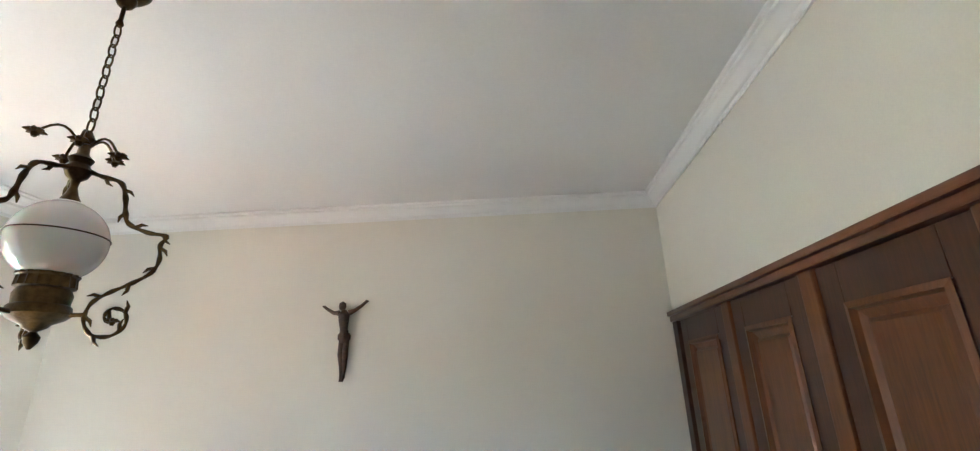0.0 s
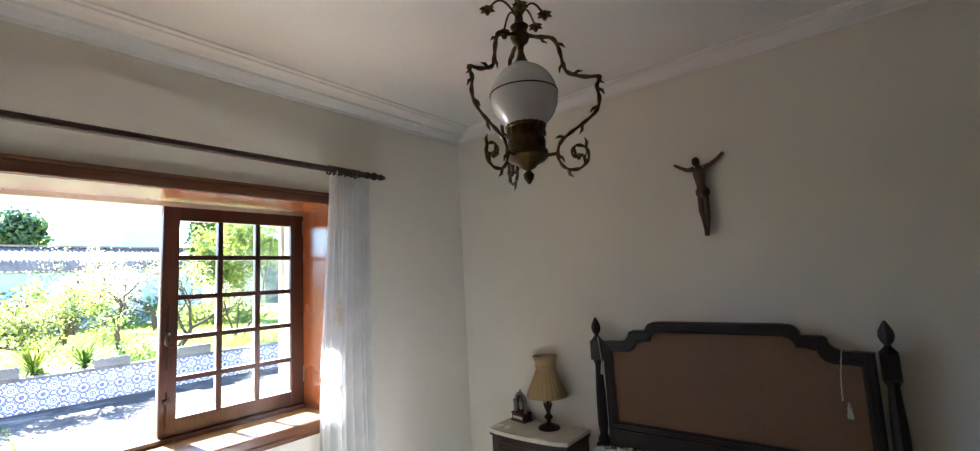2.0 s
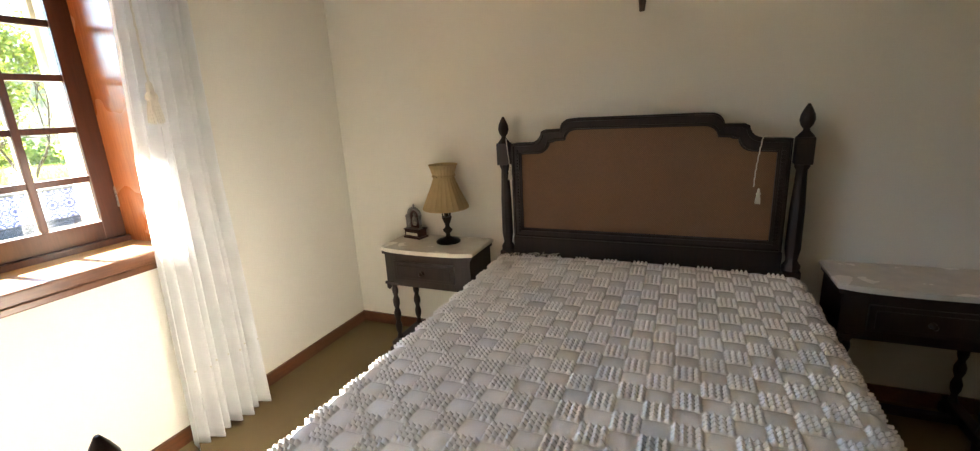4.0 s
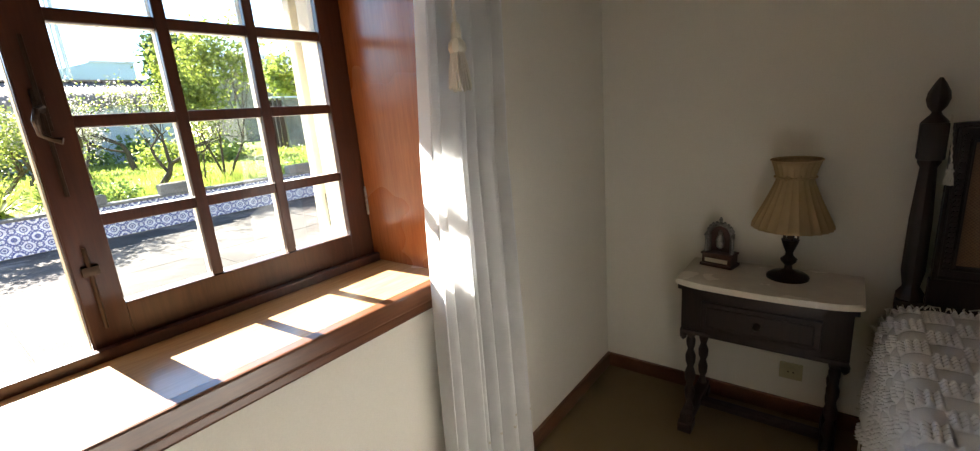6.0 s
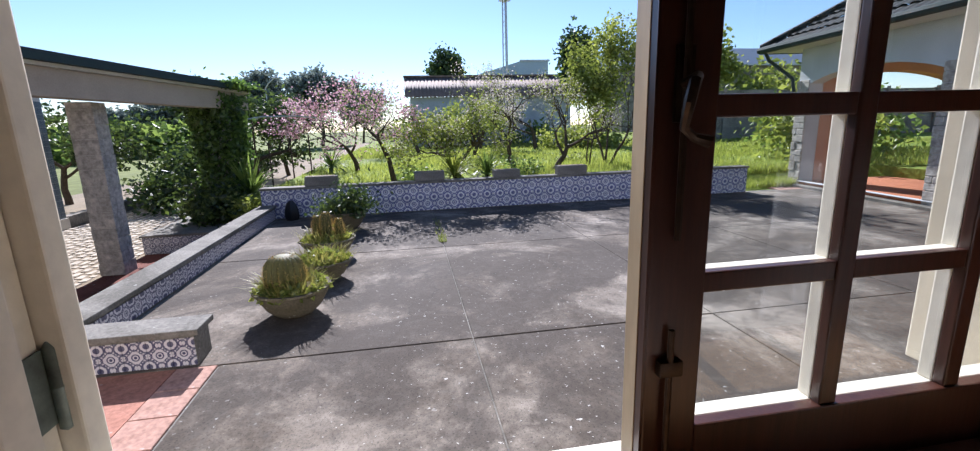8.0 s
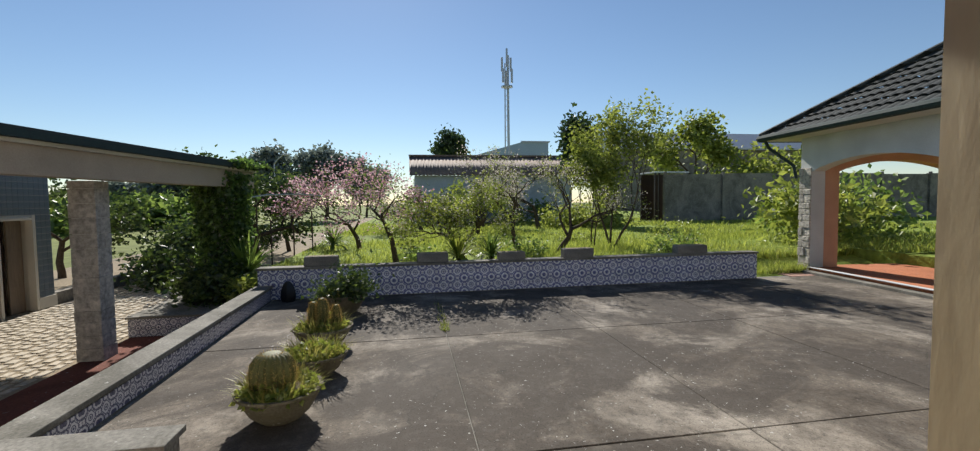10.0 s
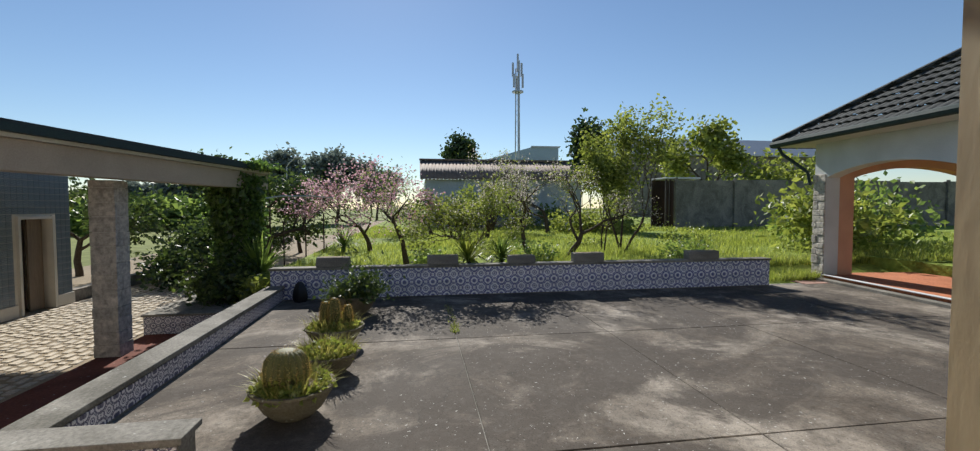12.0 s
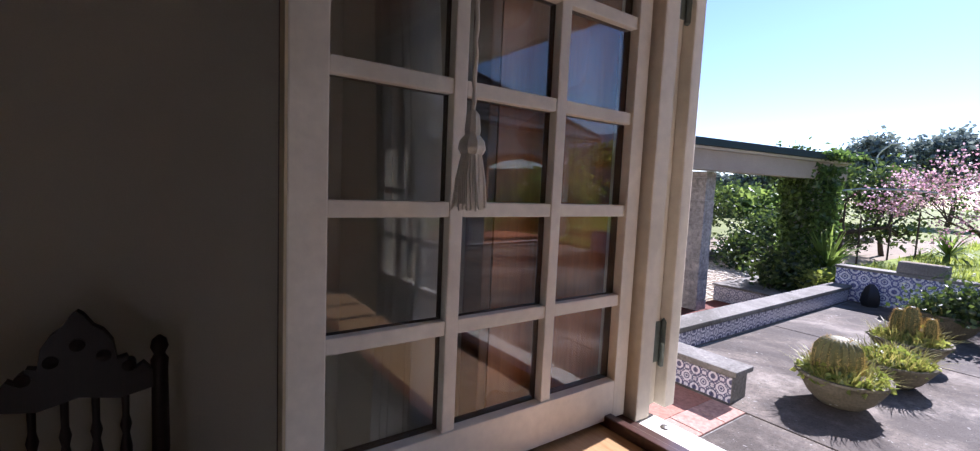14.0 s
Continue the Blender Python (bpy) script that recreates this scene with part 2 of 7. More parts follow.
def cane_material():
    m = material("woven_cane", (0.25, 0.134, 0.064), 0.55, grain=300, amount=0.2, blotch=4, blotch_amount=0.12, bump=0)
    nt = m.node_tree
    b = nt.nodes["Principled BSDF"]
    tc = nt.nodes.new("ShaderNodeTexCoord")
    sep = nt.nodes.new("ShaderNodeSeparateXYZ")
    nt.links.new(tc.outputs["Object"], sep.inputs[0])
    k = 2 * math.pi / 0.010
    sx = calc(nt, "SINE", calc(nt, "MULTIPLY", sep.outputs[0], k))
    sz = calc(nt, "SINE", calc(nt, "MULTIPLY", sep.outputs[2], k))
    h = calc(nt, "MULTIPLY", sx, sz)
    old = b.inputs["Base Color"].links[0].from_socket
    nt.links.new(mix(nt, 1.0, old, ramp(nt, calc(nt, "MULTIPLY_ADD", h, 0.5, 0.5), [(0.1, (0.68, 0.65, 0.62)), (0.6, (1, 1, 1))]), "MULTIPLY"), b.inputs["Base Color"])
    bp = nt.nodes.new("ShaderNodeBump")
    bp.inputs["Strength"].default_value, bp.inputs["Distance"].default_value = 0.35, 0.002
    nt.links.new(h, bp.inputs["Height"])
    nt.links.new(bp.outputs[0], b.inputs["Normal"])
    return m


M_SHEER = cloth_material("white_sheer_curtain", (0.90, 0.90, 0.89), 0.08, 0.5)
M_SHADE = cloth_material("beige_lampshade_fabric", (0.60, 0.45, 0.25), 0.0, 0.35)
M_SPREAD = material("white_cotton_bedspread", (0.90, 0.88, 0.85), 0.95, grain=600, amount=0.08, blotch=3, blotch_amount=0.1, bump=0.5, distance=0.002, spec=0.1)
M_THREAD = material("off_white_cotton_thread", (0.72, 0.68, 0.58), 0.9, grain=500, amount=0.12, bump=0.4, distance=0.001, spec=0.1)
M_CANE = cane_material()
M_MARBLE = material("cream_marble", (0.74, 0.68, 0.58), 0.25, grain=14, amount=0.07, blotch=5, blotch_amount=0.12, bump=0.03)
M_BRASS = material("aged_brass", (0.105, 0.068, 0.027), 0.36, metal=1.0, grain=70, amount=0.35, blotch=20, blotch_amount=0.5, bump=0.3)
M_DARKMETAL = material("dark_bronze_metal", (0.05, 0.035, 0.025), 0.4, metal=0.8, grain=70, amount=0.3, bump=0.2)
M_SILVER = material("tarnished_silver", (0.33, 0.32, 0.30), 0.35, metal=1.0, grain=120, amount=0.4, blotch=40, blotch_amount=0.4, bump=0.5)
M_OPAL = material("white_opal_glass", (0.80, 0.81, 0.80), 0.12, grain=5, amount=0.01, blotch=3, blotch_amount=0.03, bump=0.0, subsurface=0.2)
M_STATUE = material("painted_wood_figure", (0.11, 0.058, 0.03), 0.55, grain=60, amount=0.4, blotch=22, blotch_amount=0.5, bump=0.3)
M_IVORY = material("ivory_plastic", (0.50, 0.46, 0.26), 0.4, grain=40, amount=0.03, bump=0.05)
M_GREENIRON = material("grey_green_painted_iron", (0.16, 0.19, 0.16), 0.5, metal=0.3, grain=40, amount=0.3, blotch=15, blotch_amount=0.4, bump=0.4)
M_PANELWOOD = wood("orange_brown_door_wood", (0.085, 0.026, 0.006), (0.205, 0.070, 0.017), 0.38, coat=0.1)
M_PAPER = material("cream_paper_label", (0.7, 0.66, 0.55), 0.7, grain=60, amount=0.05, bump=0.0)
M_REDINLAY = material("dark_red_inlay", (0.06, 0.018, 0.012), 0.4, grain=60, amount=0.2, bump=0.1)


def chipped_paint():
    m = material("flaking_white_paint", (0.79, 0.72, 0.58), 0.55, grain=40, amount=0.06, blotch=5, blotch_amount=0.2, bump=0.3, distance=0.002)
    nt = m.node_tree
    b = nt.nodes["Principled BSDF"]
    old = b.inputs["Base Color"].links[0].from_socket
    chips = ramp(nt, tex(nt, 9, 6, 0.7, stretch=(1, 1, 0.35)), [(0.66, (0, 0, 0)), (0.69, (1, 1, 1))])
    nt.links.new(mix(nt, chips, old, (0.10, 0.07, 0.045)), b.inputs["Base Color"])
    return m


M_CHIPPED = chipped_paint()
M_EDGE = material("yellowed_cream_paint", (0.66, 0.56, 0.36), 0.5, grain=30, amount=0.1, blotch=7, blotch_amount=0.25, bump=0.3, distance=0.002, stretch=(1, 1, 0.3))


# ---- cornice and skirting ----
def ring_sweep(bm, profile, x0, x1, y0, y1):
    rings = []
    for d, z in profile:
        rings.append([bm.verts.new(p) for p in ((x0 + d, y0 + d, z), (x1 - d, y0 + d, z), (x1 - d, y1 - d, z), (x0 + d, y1 - d, z))])
    n = len(rings)
    for i in range(n):
        a, b = rings[i], rings[(i + 1) % n]
        for k in range(4):
            bm.faces.new((a[k], a[(k + 1) % 4], b[(k + 1) % 4], b[k]))
    bmesh.ops.recalc_face_normals(bm, faces=bm.faces)
    return bm


structure("cornice", ring_sweep(bmesh.new(), [(0.001, 2.704), (0.010, 2.702), (0.013, 2.716), (0.022, 2.722), (0.034, 2.740), (0.046, 2.756), (0.055, 2.762), (0.057, 2.774), (0.068, 2.778), (0.070, 2.789), (0.001, 2.789)], X0, X1, Y0, Y1), M_PLASTER, "white moulded plaster cornice")
deep = prism(bmesh.new(), [(X0 + d, z) for d, z in ((0.001, 2.692), (0.012, 2.690), (0.018, 2.706), (0.040, 2.716), (0.062, 2.730), (0.082, 2.734), (0.088, 2.748), (0.120, 2.762), (0.158, 2.770), (0.162, 2.778), (0.186, 2.780), (0.188, 2.788), (0.001, 2.788))], Y0 + 0.002, Y1 - 0.002)
structure("cornice_deep", deep, M_PLASTER, "deep white plaster cornice over the window")
sk = boxes((X0, X0 + 0.016, Y0, Y1, 0.001, 0.072), (X0 + 0.016, X1, Y1 - 0.016, Y1, 0.001, 0.072), (X0 + 0.016, X1, Y0, Y0 + 0.016, 0.001, 0.072), bevel=0.003)
structure("baseboard", sk, M_TRIMWOOD, "dark brown wooden skirting board")


# ---- window ----
SX = -3.125      # inner face of the closed sash
SILL = 0.897
win = tagged(empty("window_1", -3.0, 0.68, SILL), "brown wooden casement window, one leaf open inwards", "window", kind="structure")


def place(parent, name, bm, mat, label="", smooth=False):
    """A part given in world metres under a thing that stands elsewhere."""
    m = parent.matrix_world.inverted()
    bm.transform(m)
    return part(name, bm, mat, parent, label, smooth)


place(win, "window_sill", boxes((-3.09, -2.775, WY0 - 0.03, WY1 + 0.03, 0.842, SILL), bevel=0.004), M_SILLWOOD, "glossy honey-coloured wooden sill board")
place(win, "sill_nosing", boxes((-2.789, -2.752, WY0 - 0.09, WY1 + 0.09, 0.854, 0.901), (-2.789, -2.764, WY0 - 0.09, WY1 + 0.09, 0.824, 0.852), bevel=0.006), M_TRIMWOOD, "brown moulded edge of the sill")
place(win, "reveal_board", boxes((-3.12, -2.788, WY1, WY1 + 0.028, SILL, WZ1)), M_REDWOOD, "varnished red-brown reveal board")
place(win, "reveal_board", boxes((-3.12, -2.788, WY0 - 0.028, WY0, SILL, WZ1)), M_REDWOOD, "varnished red-brown reveal board")
place(win, "head_board", boxes((-3.12, -2.788, WY0 - 0.028, WY1 + 0.028, WZ1, WZ1 + 0.028)), M_REDWOOD, "varnished red-brown head board")
place(win, "casing", boxes((-2.787, -2.765, WY0 - 0.07, WY1 + 0.07, WZ1 + 0.002, WZ1 + 0.05), (-2.787, -2.755, WY0 - 0.08, WY1 + 0.08, WZ1 + 0.052, WZ1 + 0.068), bevel=0.004), M_TRIMWOOD, "brown moulded head casing")
place(win, "casing", boxes((-2.787, -2.765, WY1 + 0.002, WY1 + 0.07, SILL + 0.006, WZ1), bevel=0.004), M_TRIMWOOD)
place(win, "casing", boxes((-2.787, -2.765, WY0 - 0.07, WY0 - 0.002, SILL + 0.006, WZ1), bevel=0.004), M_TRIMWOOD)
place(win, "bottom_frame", boxes((-3.165, -3.115, WY0, WY1, 0.872, 0.902), (-3.113, -3.09, WY0, WY1, 0.874, 0.921), bevel=0.003), M_SASH, "dark brown rebated bottom rail")
place(win, "outer_sill", boxes((-3.252, -3.167, WY0 - 0.03, WY1 + 0.03, 0.85, 0.892), bevel=0.006), M_WHITEPAINT, "white painted outer sill, chipped")
for side, blocks in ((-1, ((-3.225, -3.172, -0.02), (-3.298, -3.227, -0.058), (-3.342, -3.300, -0.028))), (1, ((-3.288, -3.174, 1.412), (-3.332, -3.290, 1.448), (-3.372, -3.334, 1.416)))):
    bm = bmesh.new()
    for xa, xb, yf in blocks:
        box(bm, xa, xb, *((WY0 - 0.06, yf) if side < 0 else (yf, WY1 + 0.06)), 0.894, 2.12, 0.004)
    place(win, "jamb", bm, M_CHIPPED, "white painted jamb, flaking")
place(win, "head_frame", boxes((-3.37, -3.175, WY0 - 0.06, WY1 + 0.07, 2.085, 2.13), bevel=0.004), M_WHITEPAINT, "white painted head of the frame")


def sash(fmap, name, us=(0.0, 0.083, 0.282, 0.487, 0.688, 0.765)):
    """A glazed leaf: three panes wide and five high, dark inside, white outside. fmap: (u, t, z) to world."""
    W, H0, H1, T, TD = us[5], 0.907, 2.078, 0.045, 0.020
    zs = [1.0, 1.19, 1.397, 1.603, 1.81, 2.008]

    def piece(nm, u0, u1, z0, z1, t0=0.0, t1=T, lab=""):
        bm = bmesh.new()
        td = min(TD, (t0 + t1) / 2)
        for ta, tb, mi in ((t0, td, 0), (td, t1, 1)):
            a, b = fmap(u0, ta, z0), fmap(u1, tb, z1)
            lo, hi = [min(p, q) for p, q in zip(a, b)], [max(p, q) for p, q in zip(a, b)]
            n0 = len(bm.faces)
            box(bm, lo[0], hi[0], lo[1], hi[1], lo[2], hi[2], bevel=0.0025)
            bm.faces.ensure_lookup_table()
            for f in bm.faces[n0:]:
                f.material_index = mi
        ob = place(holder, nm, bm, M_SASH, lab)
        ob.data.materials.append(M_WHITEPAINT)
        return ob

    o = fmap(0, 0.02, H0)
    holder = new(name)
    holder.parent = win
    holder.matrix_parent_inverse = win.matrix_world.inverted()
    holder.matrix_basis = pose(*o)
    bpy.context.view_layer.update()
    piece("stile", 0, us[1], H0, H1)
    piece("stile", us[4], W - 0.004, H0, H1)
    a, b = fmap(W - 0.004, 0.015, H0), fmap(W, T, H1)
    place(holder, "edge_strip", boxes((min(a[0], b[0]), max(a[0], b[0]), min(a[1], b[1]), max(a[1], b[1]), H0, H1)), M_EDGE, "yellowed cream paint on the closing edge")
    a, b = fmap(W - 0.004, 0.0005, H0), fmap(W - 0.001, 0.0148, H1)
    place(holder, "bare_edge", boxes((min(a[0], b[0]), max(a[0], b[0]), min(a[1], b[1]), max(a[1], b[1]), H0, H1)), M_SASH)
    piece("rail", us[1], us[4], H0, zs[0])
    piece("rail", us[1], us[4], zs[5], H1)
    for u in us[2:4]:
        piece("mullion", u - 0.013, u + 0.013, zs[0], zs[5], 0.004, T - 0.004)
    for z in zs[1:5]:
        for u0, u1 in ((us[1], us[2] - 0.013), (us[2] + 0.013, us[3] - 0.013), (us[3] + 0.013, us[4])):
            piece("glazing_bar", u0, u1, z - 0.013, z + 0.013, 0.006, T - 0.006)
    cols = ((us[1], us[2] - 0.013), (us[2] + 0.013, us[3] - 0.013), (us[3] + 0.013, us[4]))
    rows = [(zs[i] + (0.013 if i else 0), zs[i + 1] - (0.013 if i < 4 else 0)) for i in range(5)]
    for u0, u1 in cols:
        for z0, z1 in rows:
            a, b = fmap(u0 - 0.004, 0.021, z0 - 0.004), fmap(u1 + 0.004, 0.024, z1 + 0.004)
            g = place(holder, "pane", boxes(tuple(v for p, q in zip(a, b) for v in (min(p, q), max(p, q)))), M_GLASS)
            g.visible_shadow = False
    return holder


right_leaf = sash(lambda u, t, z: (SX - t, 1.455 - u, z), "casement_leaf")
left_leaf = sash(lambda u, t, z: (SX - 0.035 + u, -0.091 + t, z), "casement_leaf", (0.0, 0.042, 0.257, 0.49, 0.707, 0.766))
left_leaf["label"], right_leaf["label"] = "open leaf, white painted outer side", "closed leaf, dark brown inner side"

# latch on the closed leaf, hinges of the lost shutters
bm = tube(bmesh.new(), [(SX + 0.008, 0.722, 1.25), (SX + 0.008, 0.722, 1.56)], 0.004)
tube(bm, [(SX + 0.006, 0.722, 1.42), (SX + 0.03, 0.720, 1.425), (SX + 0.045, 0.708, 1.42), (SX + 0.047, 0.702, 1.40), (SX + 0.035, 0.705, 1.375), (SX + 0.03, 0.72, 1.365), (SX + 0.036, 0.735, 1.36)], [0.006, 0.006, 0.006, 0.006, 0.005, 0.005, 0.007])
box(bm, SX - 0.001, SX + 0.007, 0.712, 0.732, 1.38, 1.46, 0.002)
place(right_leaf, "latch", bm, M_DARKMETAL, "dark iron hook latch", True)
bm = tube(bmesh.new(), [(SX + 0.008, 0.722, 0.96), (SX + 0.008, 0.722, 1.14)], 0.004)
box(bm, SX - 0.001, SX + 0.012, 0.708, 0.738, 1.08, 1.10, 0.002)
place(right_leaf, "bolt", bm, M_DARKMETAL, "dark iron slide bolt", True)
for z in (1.05, 1.95):
    bm = lathe(bmesh.new(), [(0.002, 0), (0.005, 0.003), (0.005, 0.085), (0.002, 0.095)], 10, (SX + 0.006, 1.449, z))
    place(right_leaf, "hinge", bm, M_SILVER, "worn steel pin hinge", True)
for y, s, dx in ((-0.059, 1, -0.022), (WY1 - 0.014, -1, 0.0)):
    for z in (1.0, 1.85):
        bm = boxes((-3.325, -3.30, min(y, y + s * 0.005), max(y, y + s * 0.005), z, z + 0.115), (-3.285, -3.245, min(y, y + s * 0.005), max(y, y + s * 0.005), z + 0.01, z + 0.115))
        lathe(bm, [(0.002, -0.006), (0.009, 0), (0.009, 0.058), (0.010, 0.060), (0.009, 0.062), (0.009, 0.115), (0.003, 0.125)], 12, (-3.292, y + s * 0.010, z))
        bmesh.ops.translate(bm, verts=bm.verts, vec=(dx * 0.5, 0, 0))
        place(win, "shutter_hinge", bm, M_GREENIRON, "grey-green painted shutter hinge", True)
bm = lathe(bmesh.new(), [(0.012, 0), (0.012, 0.002), (0.006, 0.004)], 12, (-3.22, 0.03, 0.892))
place(win, "stay_bolt", bm, M_SILVER, "small steel stud on the outer sill", True)

# ---- curtain rod, curtains, tassels ----
RX, RZ = -2.625, 2.275
rod = tagged(empty("curtain_rod", RX, 0.68, RZ), "dark turned wooden curtain rod on the window wall", "curtain rod")
place(rod, "pole", lathe(bmesh.new(), [(0.017, -0.22), (0.017, 1.58)], 16, (RX, 0, RZ), "y"), M_DARKWOOD, smooth=True)
fin = [(0.014, 0), (0.021, 0.006), (0.021, 0.02), (0.013, 0.03), (0.022, 0.05), (0.025, 0.066), (0.014, 0.085), (0.018, 0.1), (0.019, 0.118), (0.010, 0.14), (0.003, 0.15)]
place(rod, "finial", lathe(bmesh.new(), fin, 16, (RX, 1.58, RZ), "y"), M_DARKWOOD, smooth=True)
place(rod, "finial", lathe(bmesh.new(), [(r, -h) for r, h in fin[::-1]], 16, (RX, -0.22, RZ), "y"), M_DARKWOOD, smooth=True)
for y in (1.50, -0.14):
    bm = lathe(bmesh.new(), [(0.03, -2.789), (0.03, -2.775), (0.014, -2.765), (0.012, -2.66), (0.02, -2.645)], 12, (0, y, RZ), "x")
    place(rod, "bracket", bm, M_DARKWOOD, smooth=True)
for y in [1.335 + 0.024 * k for k in range(9)] + [-0.13 + 0.03 * k for k in range(-2, 4)]:
    bm = tube(bmesh.new(), [(RX + 0.022 * math.cos(a), y + 0.003 * math.sin(3 * a), RZ - 0.006 + 0.022 * math.sin(a)) for a in [k * math.pi / 8 for k in range(16)]], 0.006, 6, True)
    place(rod, "ring", bm, M_DARKWOOD, smooth=True)


def curtain(y0t, y1t, y0b, y1b, seed):
    nu, nv = 120, 46
    rnd = random.Random(seed)
    ph = [rnd.uniform(0, 6.28) for _ in range(4)]
    bm = bmesh.new()
    grid = []
    for j in range(nv + 1):
        v = j / nv                      # 0 at the top
        row = []
        for i in range(nu + 1):
            u = i / nu
            w = 0.5 + 0.5 * min(1, v * 1.5)
            y = (y0t + (y1t - y0t) * u) * (1 - v) + (y0b + (y1b - y0b) * u) * v
            x = RX + (0.010 + 0.020 * w) * math.sin(u * 6.283 * 7.2 + ph[0] + 0.5 * math.sin(3 * v + ph[1])) + 0.018 * w * math.sin(u * 6.283 * 2.6 + ph[2] + v)
            x += -0.062 * min(1.0, 2.2 * v) + (0.006 * math.sin(u * 6.283 * 26) if v < 0.035 else 0)
            z = RZ - 0.03 - (RZ - 0.03 - 0.012) * v
            row.append(bm.verts.new((x, y, z)))
        grid.append(row)
    for a, b in zip(grid, grid[1:]):
        for i in range(nu):
            bm.faces.new((a[i], a[i + 1], b[i + 1], b[i]))
    c = tagged(empty("curtain", RX, (y0t + y1t) / 2, 0.03), "sheer white gathered curtain hanging to the floor", "curtain", "curtains of the window")
    cl = place(c, "cloth", bm, M_SHEER, smooth=True)
    sol = cl.modifiers.new("thickness", "SOLIDIFY")
    sol.thickness = 0.0015
    hm = bmesh.new()
    for zz, hh in ((0.36, 0.008),):
        rows = []
        for z in (zz, zz + hh):
            v = (RZ - 0.03 - z) / (RZ - 0.03 - 0.012)
            row = []
            for i in range(nu + 1):
                u = i / nu
                y = (y0t + (y1t - y0t) * u) * (1 - v) + (y0b + (y1b - y0b) * u) * v
                x = RX + 0.030 * math.sin(u * 6.283 * 7.2 + ph[0] + 0.5 * math.sin(3 * v + ph[1])) + 0.018 * math.sin(u * 6.283 * 2.6 + ph[2] + v) - 0.062 * min(1.0, 2.2 * v) + 0.003
                row.append(hm.verts.new((x, y, z)))
            rows.append(row)
        for i in range(nu):
            hm.faces.new((rows[0][i], rows[0][i + 1], rows[1][i + 1], rows[1][i]))
    place(c, "hem_band", hm, M_THREAD, smooth=True)
    return c


curtain(1.335, 1.60, 1.275, 1.66, 3)
curtain(-0.33, -0.14, -0.40, -0.13, 5)


def tassel(x, y, zb, ztop, name="curtain_tassel", s=1.0, label="off-white cotton tassel hanging on a twisted cord", cord=None):
    th = tagged(empty(name, x, y, zb), label, "tassel")
    pts = cord or [(x, y, ztop - (ztop - zb - 0.15 * s) * k / 40) for k in range(41)]
    pts = [(p[0] + 0.0012 * math.sin(k * 2.1), p[1] + 0.0012 * math.cos(k * 2.1), p[2]) for k, p in enumerate(pts)]
    place(th, "cord", tube(bmesh.new(), pts, [0.0034 * (1 + 0.25 * (k % 2)) * s ** 0.5 for k in range(len(pts))], 7), M_THREAD, smooth=True)
    place(th, "knot", lathe(bmesh.new(), [(0.004 * s, 0.155 * s), (0.010 * s, 0.148 * s), (0.012 * s, 0.125 * s), (0.011 * s, 0.118 * s), (0.019 * s, 0.108 * s), (0.021 * s, 0.096 * s), (0.017 * s, 0.088 * s)][::-1], 18, (x, y, zb), lobes=9, lobe=0.06), M_THREAD, smooth=True)
    bm = bmesh.new()
    rnd = random.Random(int(1000 * (x + y + 9)))
    for k in range(70):
        a = rnd.uniform(0, 6.283)
        r0, r1 = 0.013 * s, rnd.uniform(0.012, 0.027) * s
        l = rnd.uniform(0.0, 0.012) * s
        tube(bm, [(x + r0 * math.cos(a), y + r0 * math.sin(a), zb + 0.094 * s), (x + (r0 + r1) / 2 * 1.12 * math.cos(a), y + (r0 + r1) / 2 * 1.12 * math.sin(a), zb + 0.05 * s), (x + r1 * math.cos(a + 0.15), y + r1 * math.sin(a + 0.15), zb + l)], 0.0021 * s, 4)
    tagged(place(th, "skirt", bm, M_THREAD, smooth=True), kind="stuff")
    return th


tassel(-2.652, 0.018, 1.40, RZ - 0.01)
tassel(-2.60, 1.37, 1.40, RZ - 0.01)

# ---- bed ----
bed = tagged(empty("bed", -0.985, 1.5, 0), "double bed with dark carved frame and woven cane headboard", "bed")


def bed_post(x, y, top, column=True):
    bm = bmesh.new()
    b = 0.036
    h = top - 0.135
    box(bm, x - b, x + b, y - b, y + b, 0.0, 0.62 if column else 0.5, 0.004)
    z = 0.62 if column else 0.5
    prof = [(0.034, z), (0.036, z + 0.02), (0.022, z + 0.045), (0.024, z + 0.06), (0.030, z + 0.1), (0.028, z + (h - 0.12 - z) * 0.6), (0.020, h - 0.14), (0.028, h - 0.125), (0.028, h - 0.115)]
    lathe(bm, prof, 20, (x, y, 0), lobes=8, lobe=0.05)
    box(bm, x - 0.033, x + 0.033, y - 0.033, y + 0.033, h - 0.115, h, 0.006)
    lathe(bm, [(0.033, 0), (0.024, 0.012), (0.014, 0.024), (0.011, 0.032), (0.022, 0.048), (0.028, 0.07), (0.025, 0.092), (0.015, 0.115), (0.004, 0.135)], 20, (x, y, h), lobes=8, lobe=0.05)
    return bm


for x in (-1.66, -0.31):
    place(bed, "head_post", bed_post(x, 2.525, 1.345), M_BEDWOOD, smooth=True)
    place(bed, "foot_post", bed_post(x, 0.56, 0.90, False), M_BEDWOOD, smooth=True)


def arc(cx, cz, r, a0, a1, n=5):
    return [(cx + r * math.cos(radians(a0 + (a1 - a0) * k / n)), cz + r * math.sin(radians(a0 + (a1 - a0) * k / n))) for k in range(n + 1)]


